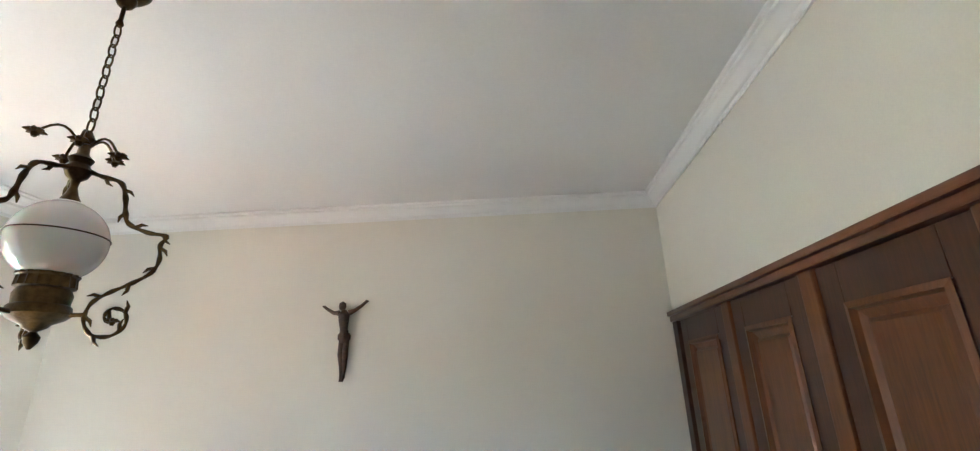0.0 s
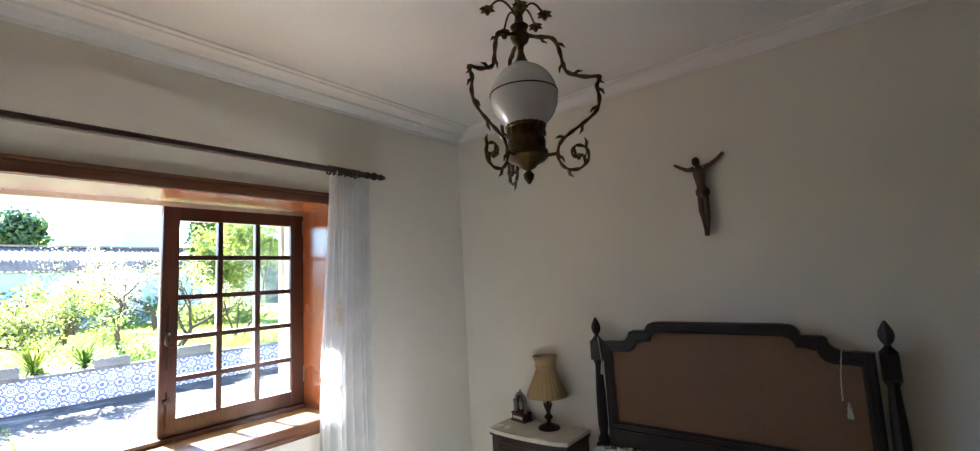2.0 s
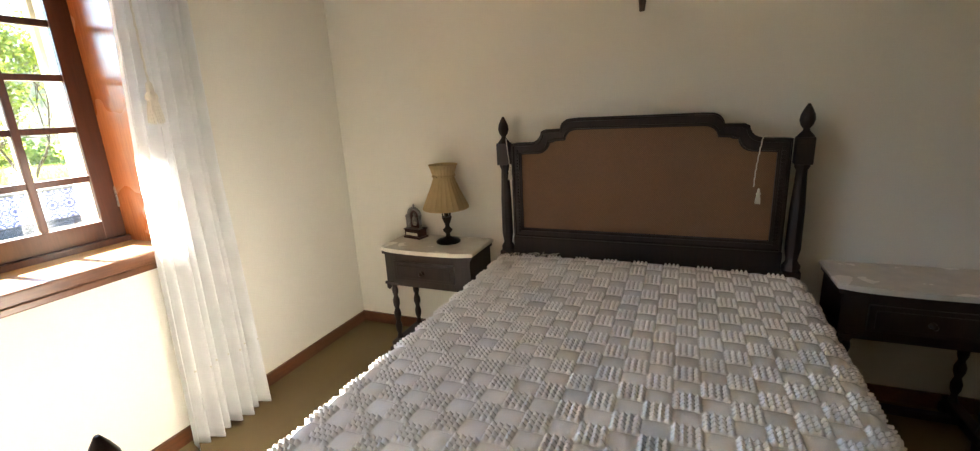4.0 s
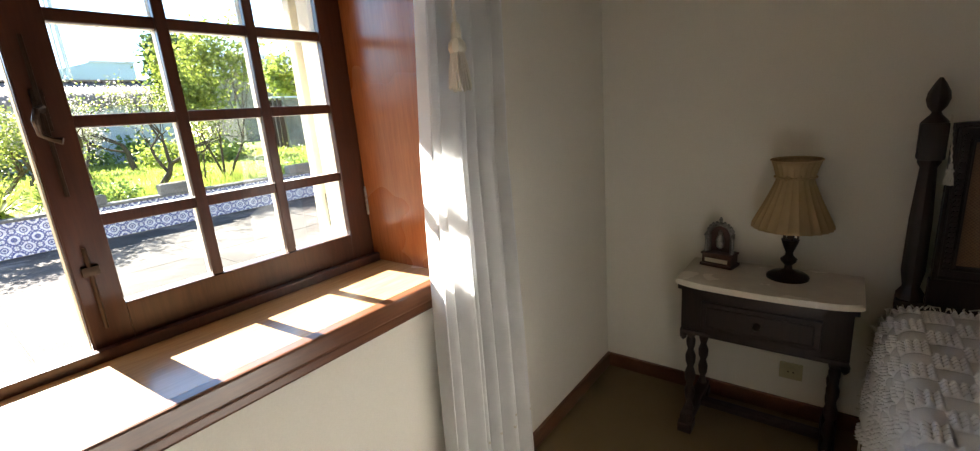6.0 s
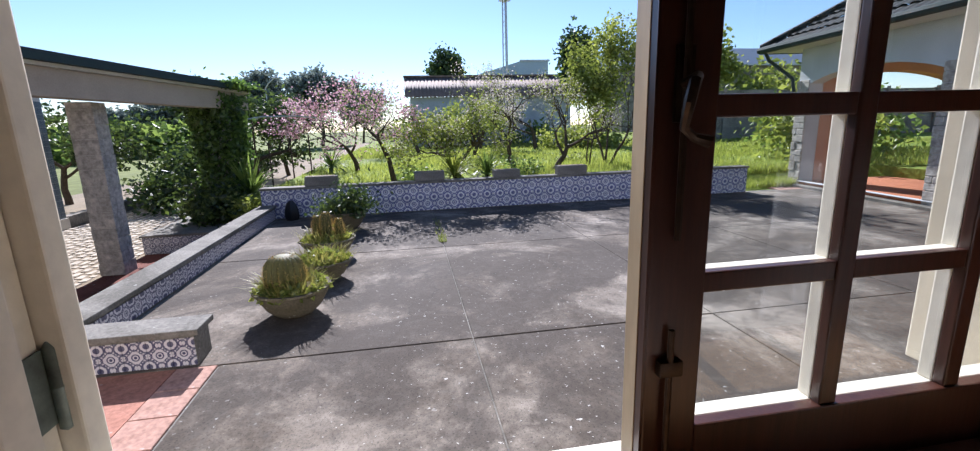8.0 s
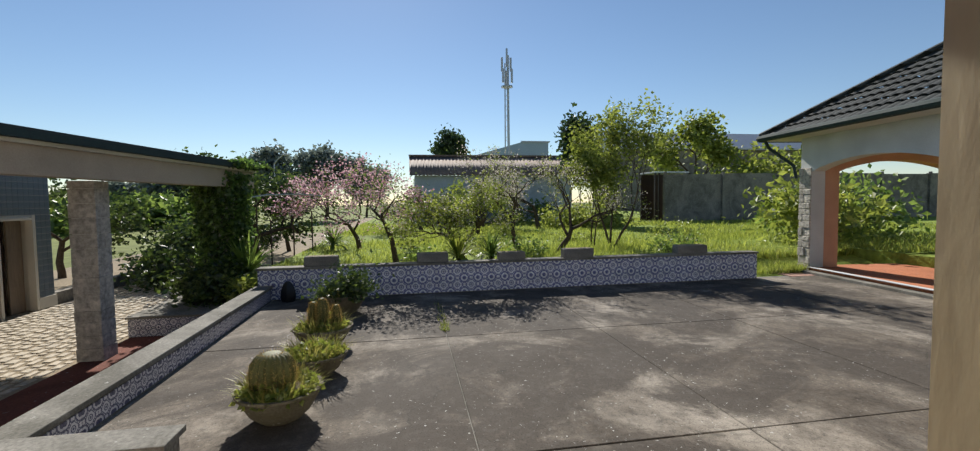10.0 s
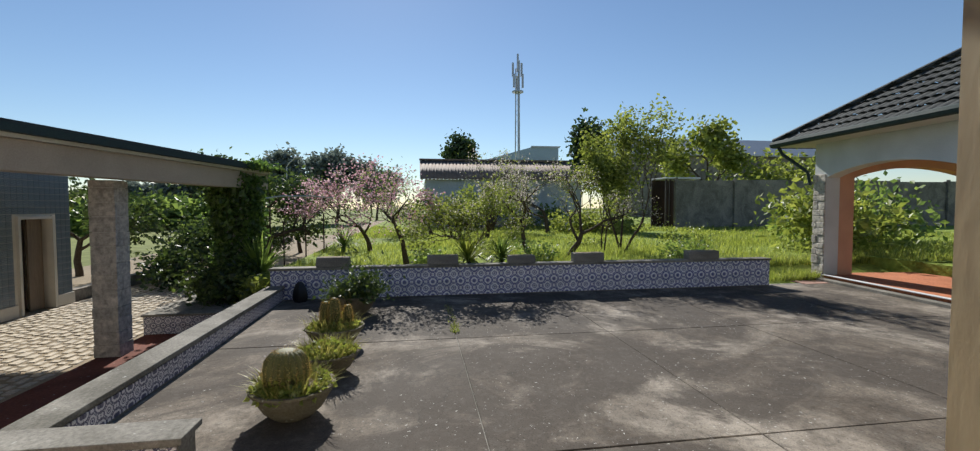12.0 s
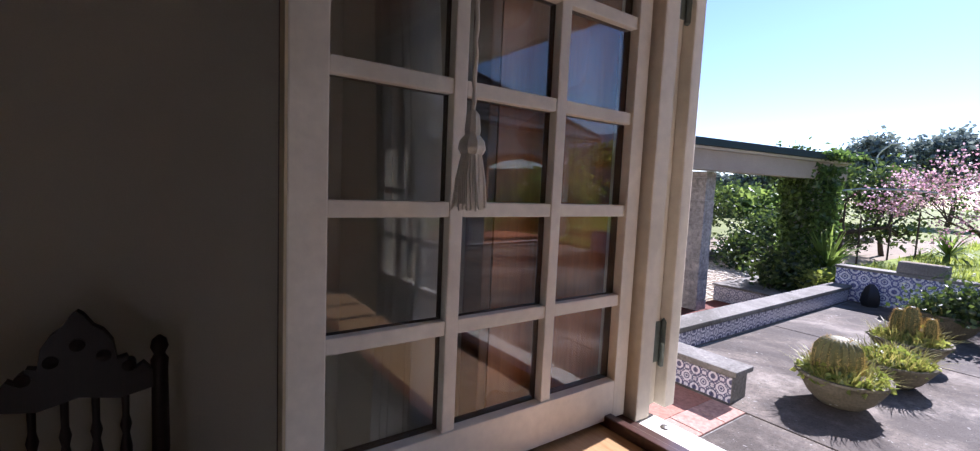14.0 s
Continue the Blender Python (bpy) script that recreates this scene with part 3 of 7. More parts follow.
def headboard_outline(d):
    """Half outline from the middle to the post, inset by d; mirrored by the caller."""
    top = 1.325 - d
    pts = [(0.0, top), (0.28, top), (0.31, top - 0.002)] + arc(0.315 - d * 0.4, top - 0.055, 0.053, 80, 5, 5)
    pts += [(0.45 - d, 1.272 - d), (0.462 - d, 1.266 - d)] + arc(0.525 - d * 0.7, 1.27 - d, 0.06, 185, 265, 5)
    pts += [(0.60 - d * 0.9, 1.208 - d), (0.63 - d * 0.9, 1.205 - d), (0.63 - d * 0.9, 0.70 + d * 0.9), (0.0, 0.70 + d * 0.9)]
    return pts


def mirror_outline(pts, cx):
    return [(cx + x, z) for x, z in pts] + [(cx - x, z) for x, z in pts[::-1] if x > 0]


outer, inner = mirror_outline(headboard_outline(0.0), -0.985), mirror_outline(headboard_outline(0.058), -0.985)
bm = bmesh.new()
n = len(outer)
lay = [[bm.verts.new((x, y, z)) for x, z in o] for o, y in ((outer, 2.505), (inner, 2.508), (inner, 2.545), (outer, 2.548))]
for a, b in zip(lay, lay[1:] + lay[:1]):
    for i in range(n):
        bm.faces.new((a[i], a[(i + 1) % n], b[(i + 1) % n], b[i]))
bmesh.ops.recalc_face_normals(bm, faces=bm.faces)
place(bed, "headboard_frame", bm, M_BEDWOOD)
# carved bead along the frame
bm = bmesh.new()
for d, r in ((0.012, 0.006), (0.048, 0.005)):
    o = mirror_outline(headboard_outline(d), -0.985)
    tube(bm, [(x, 2.504, z) for x, z in o], r, 6, True)
place(bed, "carved_bead", bm, M_BEDWOOD, smooth=True)
for s in (-1, 1):
    for k in range(26):
        bm = lathe(bmesh.new(), [(0.001, -0.005), (0.009, -0.002), (0.010, 0.003), (0.002, 0.007)], 8, (-0.985 + s * 0.60, 2.502, 0.74 + 0.017 * k), "y")
        place(bed, "rosette", bm, M_BEDWOOD, smooth=True)
bm = prism(bmesh.new(), mirror_outline(headboard_outline(0.05), -0.985), 2.522, 2.534)
place(bed, "cane_panel", bm, M_CANE, "tan woven cane panel")
place(bed, "headboard_rail", boxes((-1.62, -0.35, 2.508, 2.546, 0.56, 0.70), bevel=0.005), M_BEDWOOD)
place(bed, "side_rail", boxes((-1.69, -1.66, 0.6, 2.49, 0.22, 0.36), bevel=0.004), M_BEDWOOD)
place(bed, "side_rail", boxes((-0.31, -0.28, 0.6, 2.49, 0.22, 0.36), bevel=0.004), M_BEDWOOD)
place(bed, "footboard", boxes((-1.62, -0.35, 0.54, 0.58, 0.2, 0.52), bevel=0.006), M_BEDWOOD)
place(bed, "mattress", boxes((-1.66, -0.31, 0.6, 2.49, 0.30, 0.575), bevel=0.05), M_THREAD)

# bedspread: a cloth over the mattress, with raised bobble squares
spread = tagged(empty("bedspread", -0.985, 1.5, 0.6), "off-white cotton bedspread with raised bobble squares, fringed", "bedspread")
SP0, SP1, SY0, SY1, SZ = -1.71, -0.26, 0.60, 2.475, 0.605


def spread_point(s, y):
    """s runs across the cloth from hem to hem; returns place and outward way."""
    half = (SP1 - SP0) / 2
    r = 0.055
    flat = half - r
    a = abs(s)
    sg = 1 if s > 0 else -1
    sag = 0.012 * math.sin(y * 2.1 + 0.6) * math.cos(s * 1.7) - 0.010 * (s / half) ** 2 + 0.022 * math.exp(-((y - 2.36) / 0.14) ** 2) * math.cos(s * 2.0)
    if a < flat:
        return Vector((-0.985 + s, y, SZ + sag)), Vector((0, 0, 1))
    q = (a - flat) / r
    if q < math.pi / 2:
        return Vector((-0.985 + sg * (flat + r * math.sin(q)), y, SZ + sag - r + r * math.cos(q))), Vector((sg * math.sin(q), 0, math.cos(q)))
    d = a - flat - r * math.pi / 2
    wav = 0.018 * math.sin(y * 17 + 1.3 * sg) * min(1, d / 0.2) + 0.009 * math.sin(y * 41) * min(1, d / 0.3)
    return Vector((-0.985 + sg * (half + 0.02 * d + wav + 0.012), y, SZ + sag - r - d)), Vector((sg, 0, 0))


def bobble(s, y):
    c = 0.072
    i, j = math.floor(s / c), math.floor(y / c)
    fx, fy = s / c - i, y / c - j
    if (i + j) % 2:
        return 0.0085 * (math.sin(math.pi * fx) * math.sin(math.pi * fy)) ** 0.5 - 0.002
    dx, dy = (fx * 4) % 1 - 0.5, (fy * 4) % 1 - 0.5
    return 0.0155 * max(0.0, 1 - (dx * dx + dy * dy) * 4.5) + 0.001


ns, ny = 560, 460
smax = (SP1 - SP0) / 2 + 0.40
verts, faces = [], []
for j in range(ny + 1):
    y = SY0 + (SY1 - SY0) * j / ny
    for i in range(ns + 1):
        s = -smax + 2 * smax * i / ns
        p, nrm = spread_point(s, y)
        verts.append(p + nrm * bobble(s, y) - Vector((-0.985, 1.5, 0.6)))
for j in range(ny):
    for i in range(ns):
        a = j * (ns + 1) + i
        faces.append((a, a + 1, a + ns + 2, a + ns + 1))
cl = cloud("cloth", verts, faces, M_SPREAD, spread)
cl.data.shade_smooth()
bm = bmesh.new()
rnd = random.Random(8)
for k in range(60):
    s = -smax + 0.75 * k / 60
    p, nrm = spread_point(s, SY1)
    q = p + nrm * 0.008
    tube(bm, [q, q + Vector((rnd.uniform(-0.01, 0.01), 0.016, 0.006)), q + Vector((rnd.uniform(-0.02, 0.02), 0.034, rnd.uniform(-0.012, 0.014)))], 0.0022, 4)
for sg in (-1, 1):
    for k in range(170):
        y = SY0 + (SY1 - SY0) * k / 170
        p, nrm = spread_point(sg * smax, y)
        tube(bm, [p, p + Vector((rnd.uniform(-0.006, 0.006), rnd.uniform(-0.006, 0.006), -0.055))], 0.002, 4)
tagged(place(spread, "fringe", bm, M_THREAD), kind="stuff")

# bedside pull cords on the headboard
tassel(-0.468, 2.488, 0.925, 1.2, "pull_cord", 0.45, "white pull cord with a small tassel on the headboard", [(-0.468 - 0.02 * math.sin(k / 20 * 1.6), 2.488, 1.225 - 0.225 * k / 20) for k in range(21)])
tassel(-1.615, 2.478, 1.02, 1.2, "pull_cord", 0.45, "white pull cord with a small tassel on the headboard", [(-1.63 + 0.015 * k / 20, 2.478, 1.235 - 0.145 * k / 20) for k in range(21)])


# ---- bedside tables ----
def night_table(cx):
    th = tagged(empty("bedside_table", cx, 2.44, 0), "dark turned-leg bedside table with a cream marble top", "bedside table", "bedside tables")
    w = 0.295
    front = [(-w, 2.30), (-w + 0.05, 2.285)] + [(-w + 0.05 + (2 * w - 0.1) * k / 12, 2.285 - 0.022 * math.sin(math.pi * k / 12) ** 0.6) for k in range(1, 12)] + [(w - 0.05, 2.285), (w, 2.30)]
    out = front + [(w, 2.595), (-w, 2.595)]

    def slab(z0, z1, k):
        bm = bmesh.new()
        yc = 2.45
        a = [bm.verts.new((cx + x * k, yc + (y - yc) * (k if y < 2.5 else 1), z0)) for x, y in out]
        b = [bm.verts.new((cx + x * k, yc + (y - yc) * (k if y < 2.5 else 1), z1)) for x, y in out]
        m = len(out)
        for i in range(m):
            bm.faces.new((a[i], a[(i + 1) % m], b[(i + 1) % m], b[i]))
        bm.faces.new(a[::-1])
        bm.faces.new(b)
        return bm
    bm = slab(0.632, 0.655, 1.0)
    bmesh.ops.bevel(bm, geom=[e for e in bm.edges if abs(e.verts[0].co.z - e.verts[1].co.z) < 1e-6], offset=0.005, segments=2, affect="EDGES")
    place(th, "marble_top", bm, M_MARBLE, "cream marble top with a curved front")
    place(th, "top_moulding", slab(0.612, 0.6315, 0.965), M_BEDWOOD)
    place(th, "case", slab(0.44, 0.6115, 0.92), M_BEDWOOD)
    dr = place(th, "drawer", boxes((cx - 0.19, cx + 0.19, 2.270, 2.30, 0.475, 0.585), (cx - 0.17, cx + 0.17, 2.263, 2.275, 0.492, 0.568), bevel=0.006), M_BEDWOOD)
    place(th, "lower_moulding", boxes((cx - 0.27, cx + 0.27, 2.285, 2.30, 0.432, 0.45), bevel=0.005), M_BEDWOOD)
    bm = lathe(bmesh.new(), [(0.014, 0.0), (0.012, -0.008), (0.007, -0.014), (0.012, -0.022), (0.004, -0.03)][::-1], 12, (cx, 2.265, 0.53), "y")
    k = part("knob", bm, M_DARKMETAL, None, smooth=True)
    k.data.transform(dr.matrix_world.inverted() @ th.matrix_world.inverted())
    k.parent = dr
    for sx in (-1, 1):
        for y in (2.325, 2.545):
            prof = [(0.018, 0.075), (0.014, 0.09), (0.011, 0.11), (0.018, 0.13), (0.02, 0.16), (0.012, 0.19), (0.02, 0.215), (0.021, 0.24), (0.012, 0.27), (0.019, 0.295), (0.02, 0.32), (0.011, 0.35), (0.017, 0.37), (0.018, 0.39), (0.013, 0.405), (0.02, 0.42), (0.02, 0.44)]
            place(th, "leg", lathe(bmesh.new(), prof, 14, (cx + sx * 0.235, y, 0)), M_BEDWOOD, smooth=True)
            place(th, "drop", lathe(bmesh.new(), [(0.003, 0.392), (0.013, 0.405), (0.014, 0.42), (0.008, 0.44)], 12, (cx + sx * 0.262, y - 0.012, 0)), M_BEDWOOD, smooth=True)
        place(th, "foot_rail", boxes((cx + sx * 0.235 - 0.024, cx + sx * 0.235 + 0.024, 2.27, 2.58, 0.03, 0.075), (cx + sx * 0.235 - 0.028, cx + sx * 0.235 + 0.028, 2.25, 2.32, 0.0, 0.045), (cx + sx * 0.235 - 0.028, cx + sx * 0.235 + 0.028, 2.53, 2.59, 0.0, 0.045), bevel=0.008), M_BEDWOOD)
    place(th, "stretcher", boxes((cx - 0.215, cx + 0.215, 2.42, 2.46, 0.035, 0.065), bevel=0.006), M_BEDWOOD)
    return th


night_table(-2.075)
night_table(0.105)

# ---- bedside lamp, small shrine, socket ----
LX, LY, LZ = -2.01, 2.475, 0.656
lamp = tagged(empty("table_lamp", LX, LY, LZ), "bedside lamp with a flared beige fabric shade, unlit", "lamp")
place(lamp, "base", lathe(bmesh.new(), [(0.07, 0), (0.07, 0.008), (0.06, 0.016), (0.03, 0.024), (0.014, 0.034), (0.012, 0.05), (0.026, 0.066), (0.028, 0.074), (0.014, 0.088), (0.012, 0.1), (0.02, 0.12), (0.027, 0.14), (0.029, 0.15), (0.012, 0.152)], 24, (LX, LY, LZ)), M_DARKMETAL, "dark turned metal base", True)
bm = bmesh.new()
for k in range(5):
    a = 6.283 * k / 5
    tube(bm, [(LX + 0.022 * math.cos(a), LY + 0.022 * math.sin(a), LZ + 0.148), (LX + 0.026 * math.cos(a), LY + 0.026 * math.sin(a), LZ + 0.185), (LX + 0.024 * math.cos(a), LY + 0.024 * math.sin(a), LZ + 0.2)], [0.004, 0.003, 0.006], 6)
lathe(bm, [(0.012, 0.15), (0.012, 0.24)], 10, (LX, LY, LZ))
place(lamp, "candle_holder", bm, M_DARKMETAL, smooth=True)
bm = lathe(bmesh.new(), [(0.128, 0.198), (0.127, 0.208), (0.118, 0.23), (0.102, 0.265), (0.084, 0.305), (0.068, 0.345), (0.060, 0.368), (0.058, 0.378), (0.062, 0.395), (0.069, 0.42), (0.076, 0.443)], 72, (LX, LY, LZ), lobes=24, lobe=0.025)
bmesh.ops.delete(bm, geom=[f for f in bm.faces if len(f.verts) > 4], context="FACES_ONLY")
sh = place(lamp, "shade", bm, M_SHADE, "pleated beige fabric shade with a scalloped rim", True)
sh.modifiers.new("thickness", "SOLIDIFY").thickness = 0.002
bm = tube(bmesh.new(), [(LX + 0.0635 * math.cos(a), LY + 0.0635 * math.sin(a), LZ + 0.384) for a in [k * 6.283 / 28 for k in range(28)]], 0.004, 6, True)
tube(bm, [(LX + 0.079 * math.cos(a), LY + 0.079 * math.sin(a), LZ + 0.445) for a in [k * 6.283 / 28 for k in range(28)]], 0.003, 6, True)
for s in (-1, 1):
    tube(bm, [(LX + s * 0.006, LY - 0.067, LZ + 0.384), (LX + s * 0.022, LY - 0.07, LZ + 0.394), (LX + s * 0.026, LY - 0.069, LZ + 0.38), (LX + s * 0.006, LY - 0.067, LZ + 0.382)], 0.003, 6)
place(lamp, "ribbon", bm, M_SHADE, "beige ribbon with a small bow", True)

HX, HY = -2.255, 2.52
shr = tagged(empty("miniature_shrine", HX, HY, LZ, -12), "small tarnished silver arched shrine on a dark base", "ornament")


def local(th, name, bm, mat, label="", smooth=False):
    return part(name, bm, mat, th, label, smooth)


local(shr, "base", boxes((-0.065, 0.065, -0.04, 0.04, 0.0, 0.012), (-0.058, 0.058, -0.034, 0.034, 0.012, 0.05), (-0.062, 0.062, -0.038, 0.038, 0.05, 0.058), bevel=0.002), M_REDINLAY, "dark red wooden base")
local(shr, "plate", boxes((-0.045, 0.045, -0.037, -0.034, 0.020, 0.036)), M_PAPER, "cream plate")
arch = [(0.045, 0.058), (0.045, 0.13)] + arc(0, 0.13, 0.045, 0, 180, 10) + [(-0.045, 0.13), (-0.045, 0.058)]
bm = bmesh.new()
tube(bm, [(x, 0, z) for x, z in arch], 0.008, 8)
for k, (x, z) in enumerate(arch[::1]):
    lathe(bm, [(0.001, -0.009), (0.007, -0.003), (0.007, 0.003), (0.001, 0.009)], 8, (x * 1.12, 0, z + 0.006))
lathe(bm, [(0.01, 0.178), (0.004, 0.186), (0.008, 0.194), (0.002, 0.206)], 10, (0, 0, 0))
for s in (-1, 1):
    lathe(bm, [(0.009, 0.058), (0.006, 0.07), (0.006, 0.12), (0.01, 0.128), (0.003, 0.14)], 10, (s * 0.052, -0.012, 0))
local(shr, "arch", bm, M_SILVER, "ornate tarnished silver arch", True)
local(shr, "niche_back", boxes((-0.04, 0.04, 0.006, 0.012, 0.058, 0.165)), M_REDINLAY)
local(shr, "oval", lathe(bmesh.new(), [(0.003, 0.07), (0.014, 0.08), (0.017, 0.105), (0.012, 0.125), (0.007, 0.13), (0.009, 0.142), (0.002, 0.152)], 14), M_SILVER, "plain tarnished oval shape", True)

sock = tagged(empty("wall_socket", -1.98, 2.598, 0.205), "ivory square wall socket", "socket")
local(sock, "plate", boxes((-0.041, 0.041, -0.009, 0.0, -0.036, 0.036), bevel=0.003), M_IVORY)
bm = lathe(bmesh.new(), [(0.022, -0.014), (0.022, -0.009)], 20, (0, 0, 0), "y")
local(sock, "insert", bm, M_IVORY)
bm = lathe(bmesh.new(), [(0.0035, -0.0148), (0.0035, -0.0142)], 8, (-0.009, 0, 0), "y")
lathe(bm, [(0.0035, -0.0148), (0.0035, -0.0142)], 8, (0.009, 0, 0), "y")
local(sock, "contact_hole", bm, M_DARKMETAL)

# ---- chandelier ----
CX, CY = -0.97, 0.856
ch = tagged(empty("chandelier", CX, CY, 2.789), "aged brass chandelier with a white opal globe, unlit", "chandelier")
T0 = -2.789
local(ch, "ceiling_rose", lathe(bmesh.new(), [(0.010, 2.690 + T0), (0.017, 2.696 + T0), (0.024, 2.711 + T0), (0.022, 2.720 + T0), (0.038, 2.727 + T0), (0.050, 2.744 + T0), (0.051, 2.752 + T0), (0.043, 2.767 + T0), (0.041, 2.789 + T0)], 28), M_BRASS, "dark bell-shaped brass rose", True)
local(ch, "stem", lathe(bmesh.new(), [(0.006, 2.63 + T0), (0.009, 2.637 + T0), (0.005, 2.65 + T0), (0.005, 2.71 + T0)], 12), M_BRASS, smooth=True)
zc = 2.632
k = 0
while zc > 2.335:
    pts = []
    for q in range(12):
        a = q * math.pi / 6
        u, w = 0.0085 * math.cos(a), 0.019 * math.sin(a)
        pts.append((u, 0, zc - 0.017 + w + T0) if k % 2 else (0, u, zc - 0.017 + w + T0))
    local(ch, "chain_link", tube(bmesh.new(), pts, 0.0024, 6, True), M_BRASS, smooth=True)
    zc -= 0.030
    k += 1
local(ch, "shaft", lathe(bmesh.new(), [(0.012, 2.15 + T0), (0.02, 2.156 + T0), (0.012, 2.172 + T0), (0.007, 2.19 + T0), (0.009, 2.205 + T0), (0.02, 2.215 + T0), (0.026, 2.23 + T0), (0.018, 2.245 + T0), (0.024, 2.258 + T0), (0.012, 2.27 + T0), (0.009, 2.30 + T0), (0.016, 2.31 + T0), (0.006, 2.33 + T0)], 18), M_BRASS, smooth=True)


def flower(bm, c, r=0.014):
    for q in range(6):
        a = 6.283 * q / 6
        tube(bm, [c, (c[0] + r * 0.8 * math.cos(a), c[1] + r * 0.8 * math.sin(a), c[2] + r * 0.3), (c[0] + r * 1.5 * math.cos(a), c[1] + r * 1.5 * math.sin(a), c[2] + r * 0.1)], [r * 0.35, r * 0.45, r * 0.08], 5)
    lathe(bm, [(r * 0.3, -r * 0.8), (r * 0.6, -r * 0.2), (r * 0.5, r * 0.5), (r * 0.1, r * 0.9)], 8, c)


for k in range(5):
    a = radians(20 + 72 * k)
    L = 0.085 if k % 2 else 0.068
    bm = bmesh.new()
    pts = [(L * s * math.cos(a), L * s * math.sin(a), 2.275 + T0 + 0.045 * math.sin(math.pi * min(1, s * 0.95)) + (0.01 if k % 2 else -0.01) * s) for s in [q / 8 for q in range(9)]]
    tube(bm, pts, 0.003, 6)
    flower(bm, pts[-1])
    local(ch, "flower_spray", bm, M_BRASS, smooth=True)


def arm_point(a, r, z):
    return (r * 0.93 * math.cos(a), r * 0.93 * math.sin(a), z + T0)


def smooth_path(keys, n=6):
    out = []
    for i in range(len(keys) - 1):
        p0, p1, p2, p3 = (Vector(keys[max(0, min(len(keys) - 1, i + d))]) for d in (-1, 0, 1, 2))
        for q in range(n):
            t = q / n
            out.append(0.5 * ((2 * p1) + (p2 - p0) * t + (2 * p0 - 5 * p1 + 4 * p2 - p3) * t * t + (3 * p1 - p0 - 3 * p2 + p3) * t ** 3))
    return out + [Vector(keys[-1])]


for k in range(3):
    a = radians(25 + 120 * k)
    keys = [(0.018, 2.232), (0.05, 2.222), (0.088, 2.212), (0.104, 2.18), (0.112, 2.14), (0.124, 2.115), (0.165, 2.098), (0.205, 2.092), (0.196, 2.07), (0.2, 2.035), (0.188, 2.005), (0.15, 1.978), (0.115, 1.958), (0.088, 1.935), (0.082, 1.90), (0.1, 1.872), (0.135, 1.868), (0.16, 1.89), (0.155, 1.918), (0.13, 1.926), (0.118, 1.908), (0.13, 1.895)]
    path = smooth_path([(r, 0, z) for r, z in keys], 5)
    bm = bmesh.new()
    n = len(path)
    tube(bm, [arm_point(a, p[0], p[2]) for p in path], [0.0055 - 0.002 * i / n + 0.001 * math.sin(i * 1.3) for i in range(n)], 7)
    for i in range(6, n - 6, 7):          # leaf curls along the arm
        p = path[i]
        d = (path[i + 1] - path[i - 1]).normalized()
        nx, nz = -d.z, d.x
        s = 1 if (i // 7) % 2 else -1
        tip = [(p[0], p[2]), (p[0] + s * nx * 0.012 + d.x * 0.008, p[2] + s * nz * 0.012 + d.z * 0.008), (p[0] + s * nx * 0.016 + d.x * 0.02, p[2] + s * nz * 0.016 + d.z * 0.02)]
        tube(bm, [arm_point(a, r, z) for r, z in tip], [0.005, 0.004, 0.001], 5)
    flower(bm, arm_point(a, 0.135, 1.898), 0.010)
    local(ch, "arm", bm, M_BRASS, "scrolled brass arm with leaves", True)
    bm = tube(bmesh.new(), [arm_point(a, 0.05, 1.91), arm_point(a, 0.085, 1.912)], 0.005, 6)
    local(ch, "arm_joint", bm, M_BRASS, smooth=True)
R = 0.086
local(ch, "globe", lathe(bmesh.new(), [(R * math.sin(radians(q)) if 12 < q < 150 else max(0.028, R * math.sin(radians(q))), 2.066 + T0 + 0.088 * -math.cos(radians(q))) for q in range(30, 172, 6)], 40), M_OPAL, "white opal glass globe", True)
local(ch, "painted_band", tube(bmesh.new(), [((R + 0.0003) * math.cos(q), (R + 0.0003) * math.sin(q), 2.074 + T0) for q in [i * 6.283 / 48 for i in range(48)]], 0.0018, 5, True), M_DARKMETAL, "thin dark line round the globe")
local(ch, "gallery", lathe(bmesh.new(), [(0.042, 1.962 + T0), (0.049, 1.965 + T0), (0.047, 1.985 + T0), (0.051, 1.988 + T0), (0.049, 1.993 + T0)], 36, lobes=18, lobe=0.04), M_BRASS, "pierced brass gallery", True)
local(ch, "font", lathe(bmesh.new(), [(0.003, 1.842 + T0), (0.012, 1.855 + T0), (0.014, 1.866 + T0), (0.006, 1.876 + T0), (0.02, 1.884 + T0), (0.024, 1.89 + T0), (0.044, 1.90 + T0), (0.054, 1.91 + T0), (0.051, 1.925 + T0), (0.046, 1.93 + T0), (0.048, 1.95 + T0), (0.043, 1.962 + T0)], 28), M_BRASS, "brass oil font with an acorn tip", True)

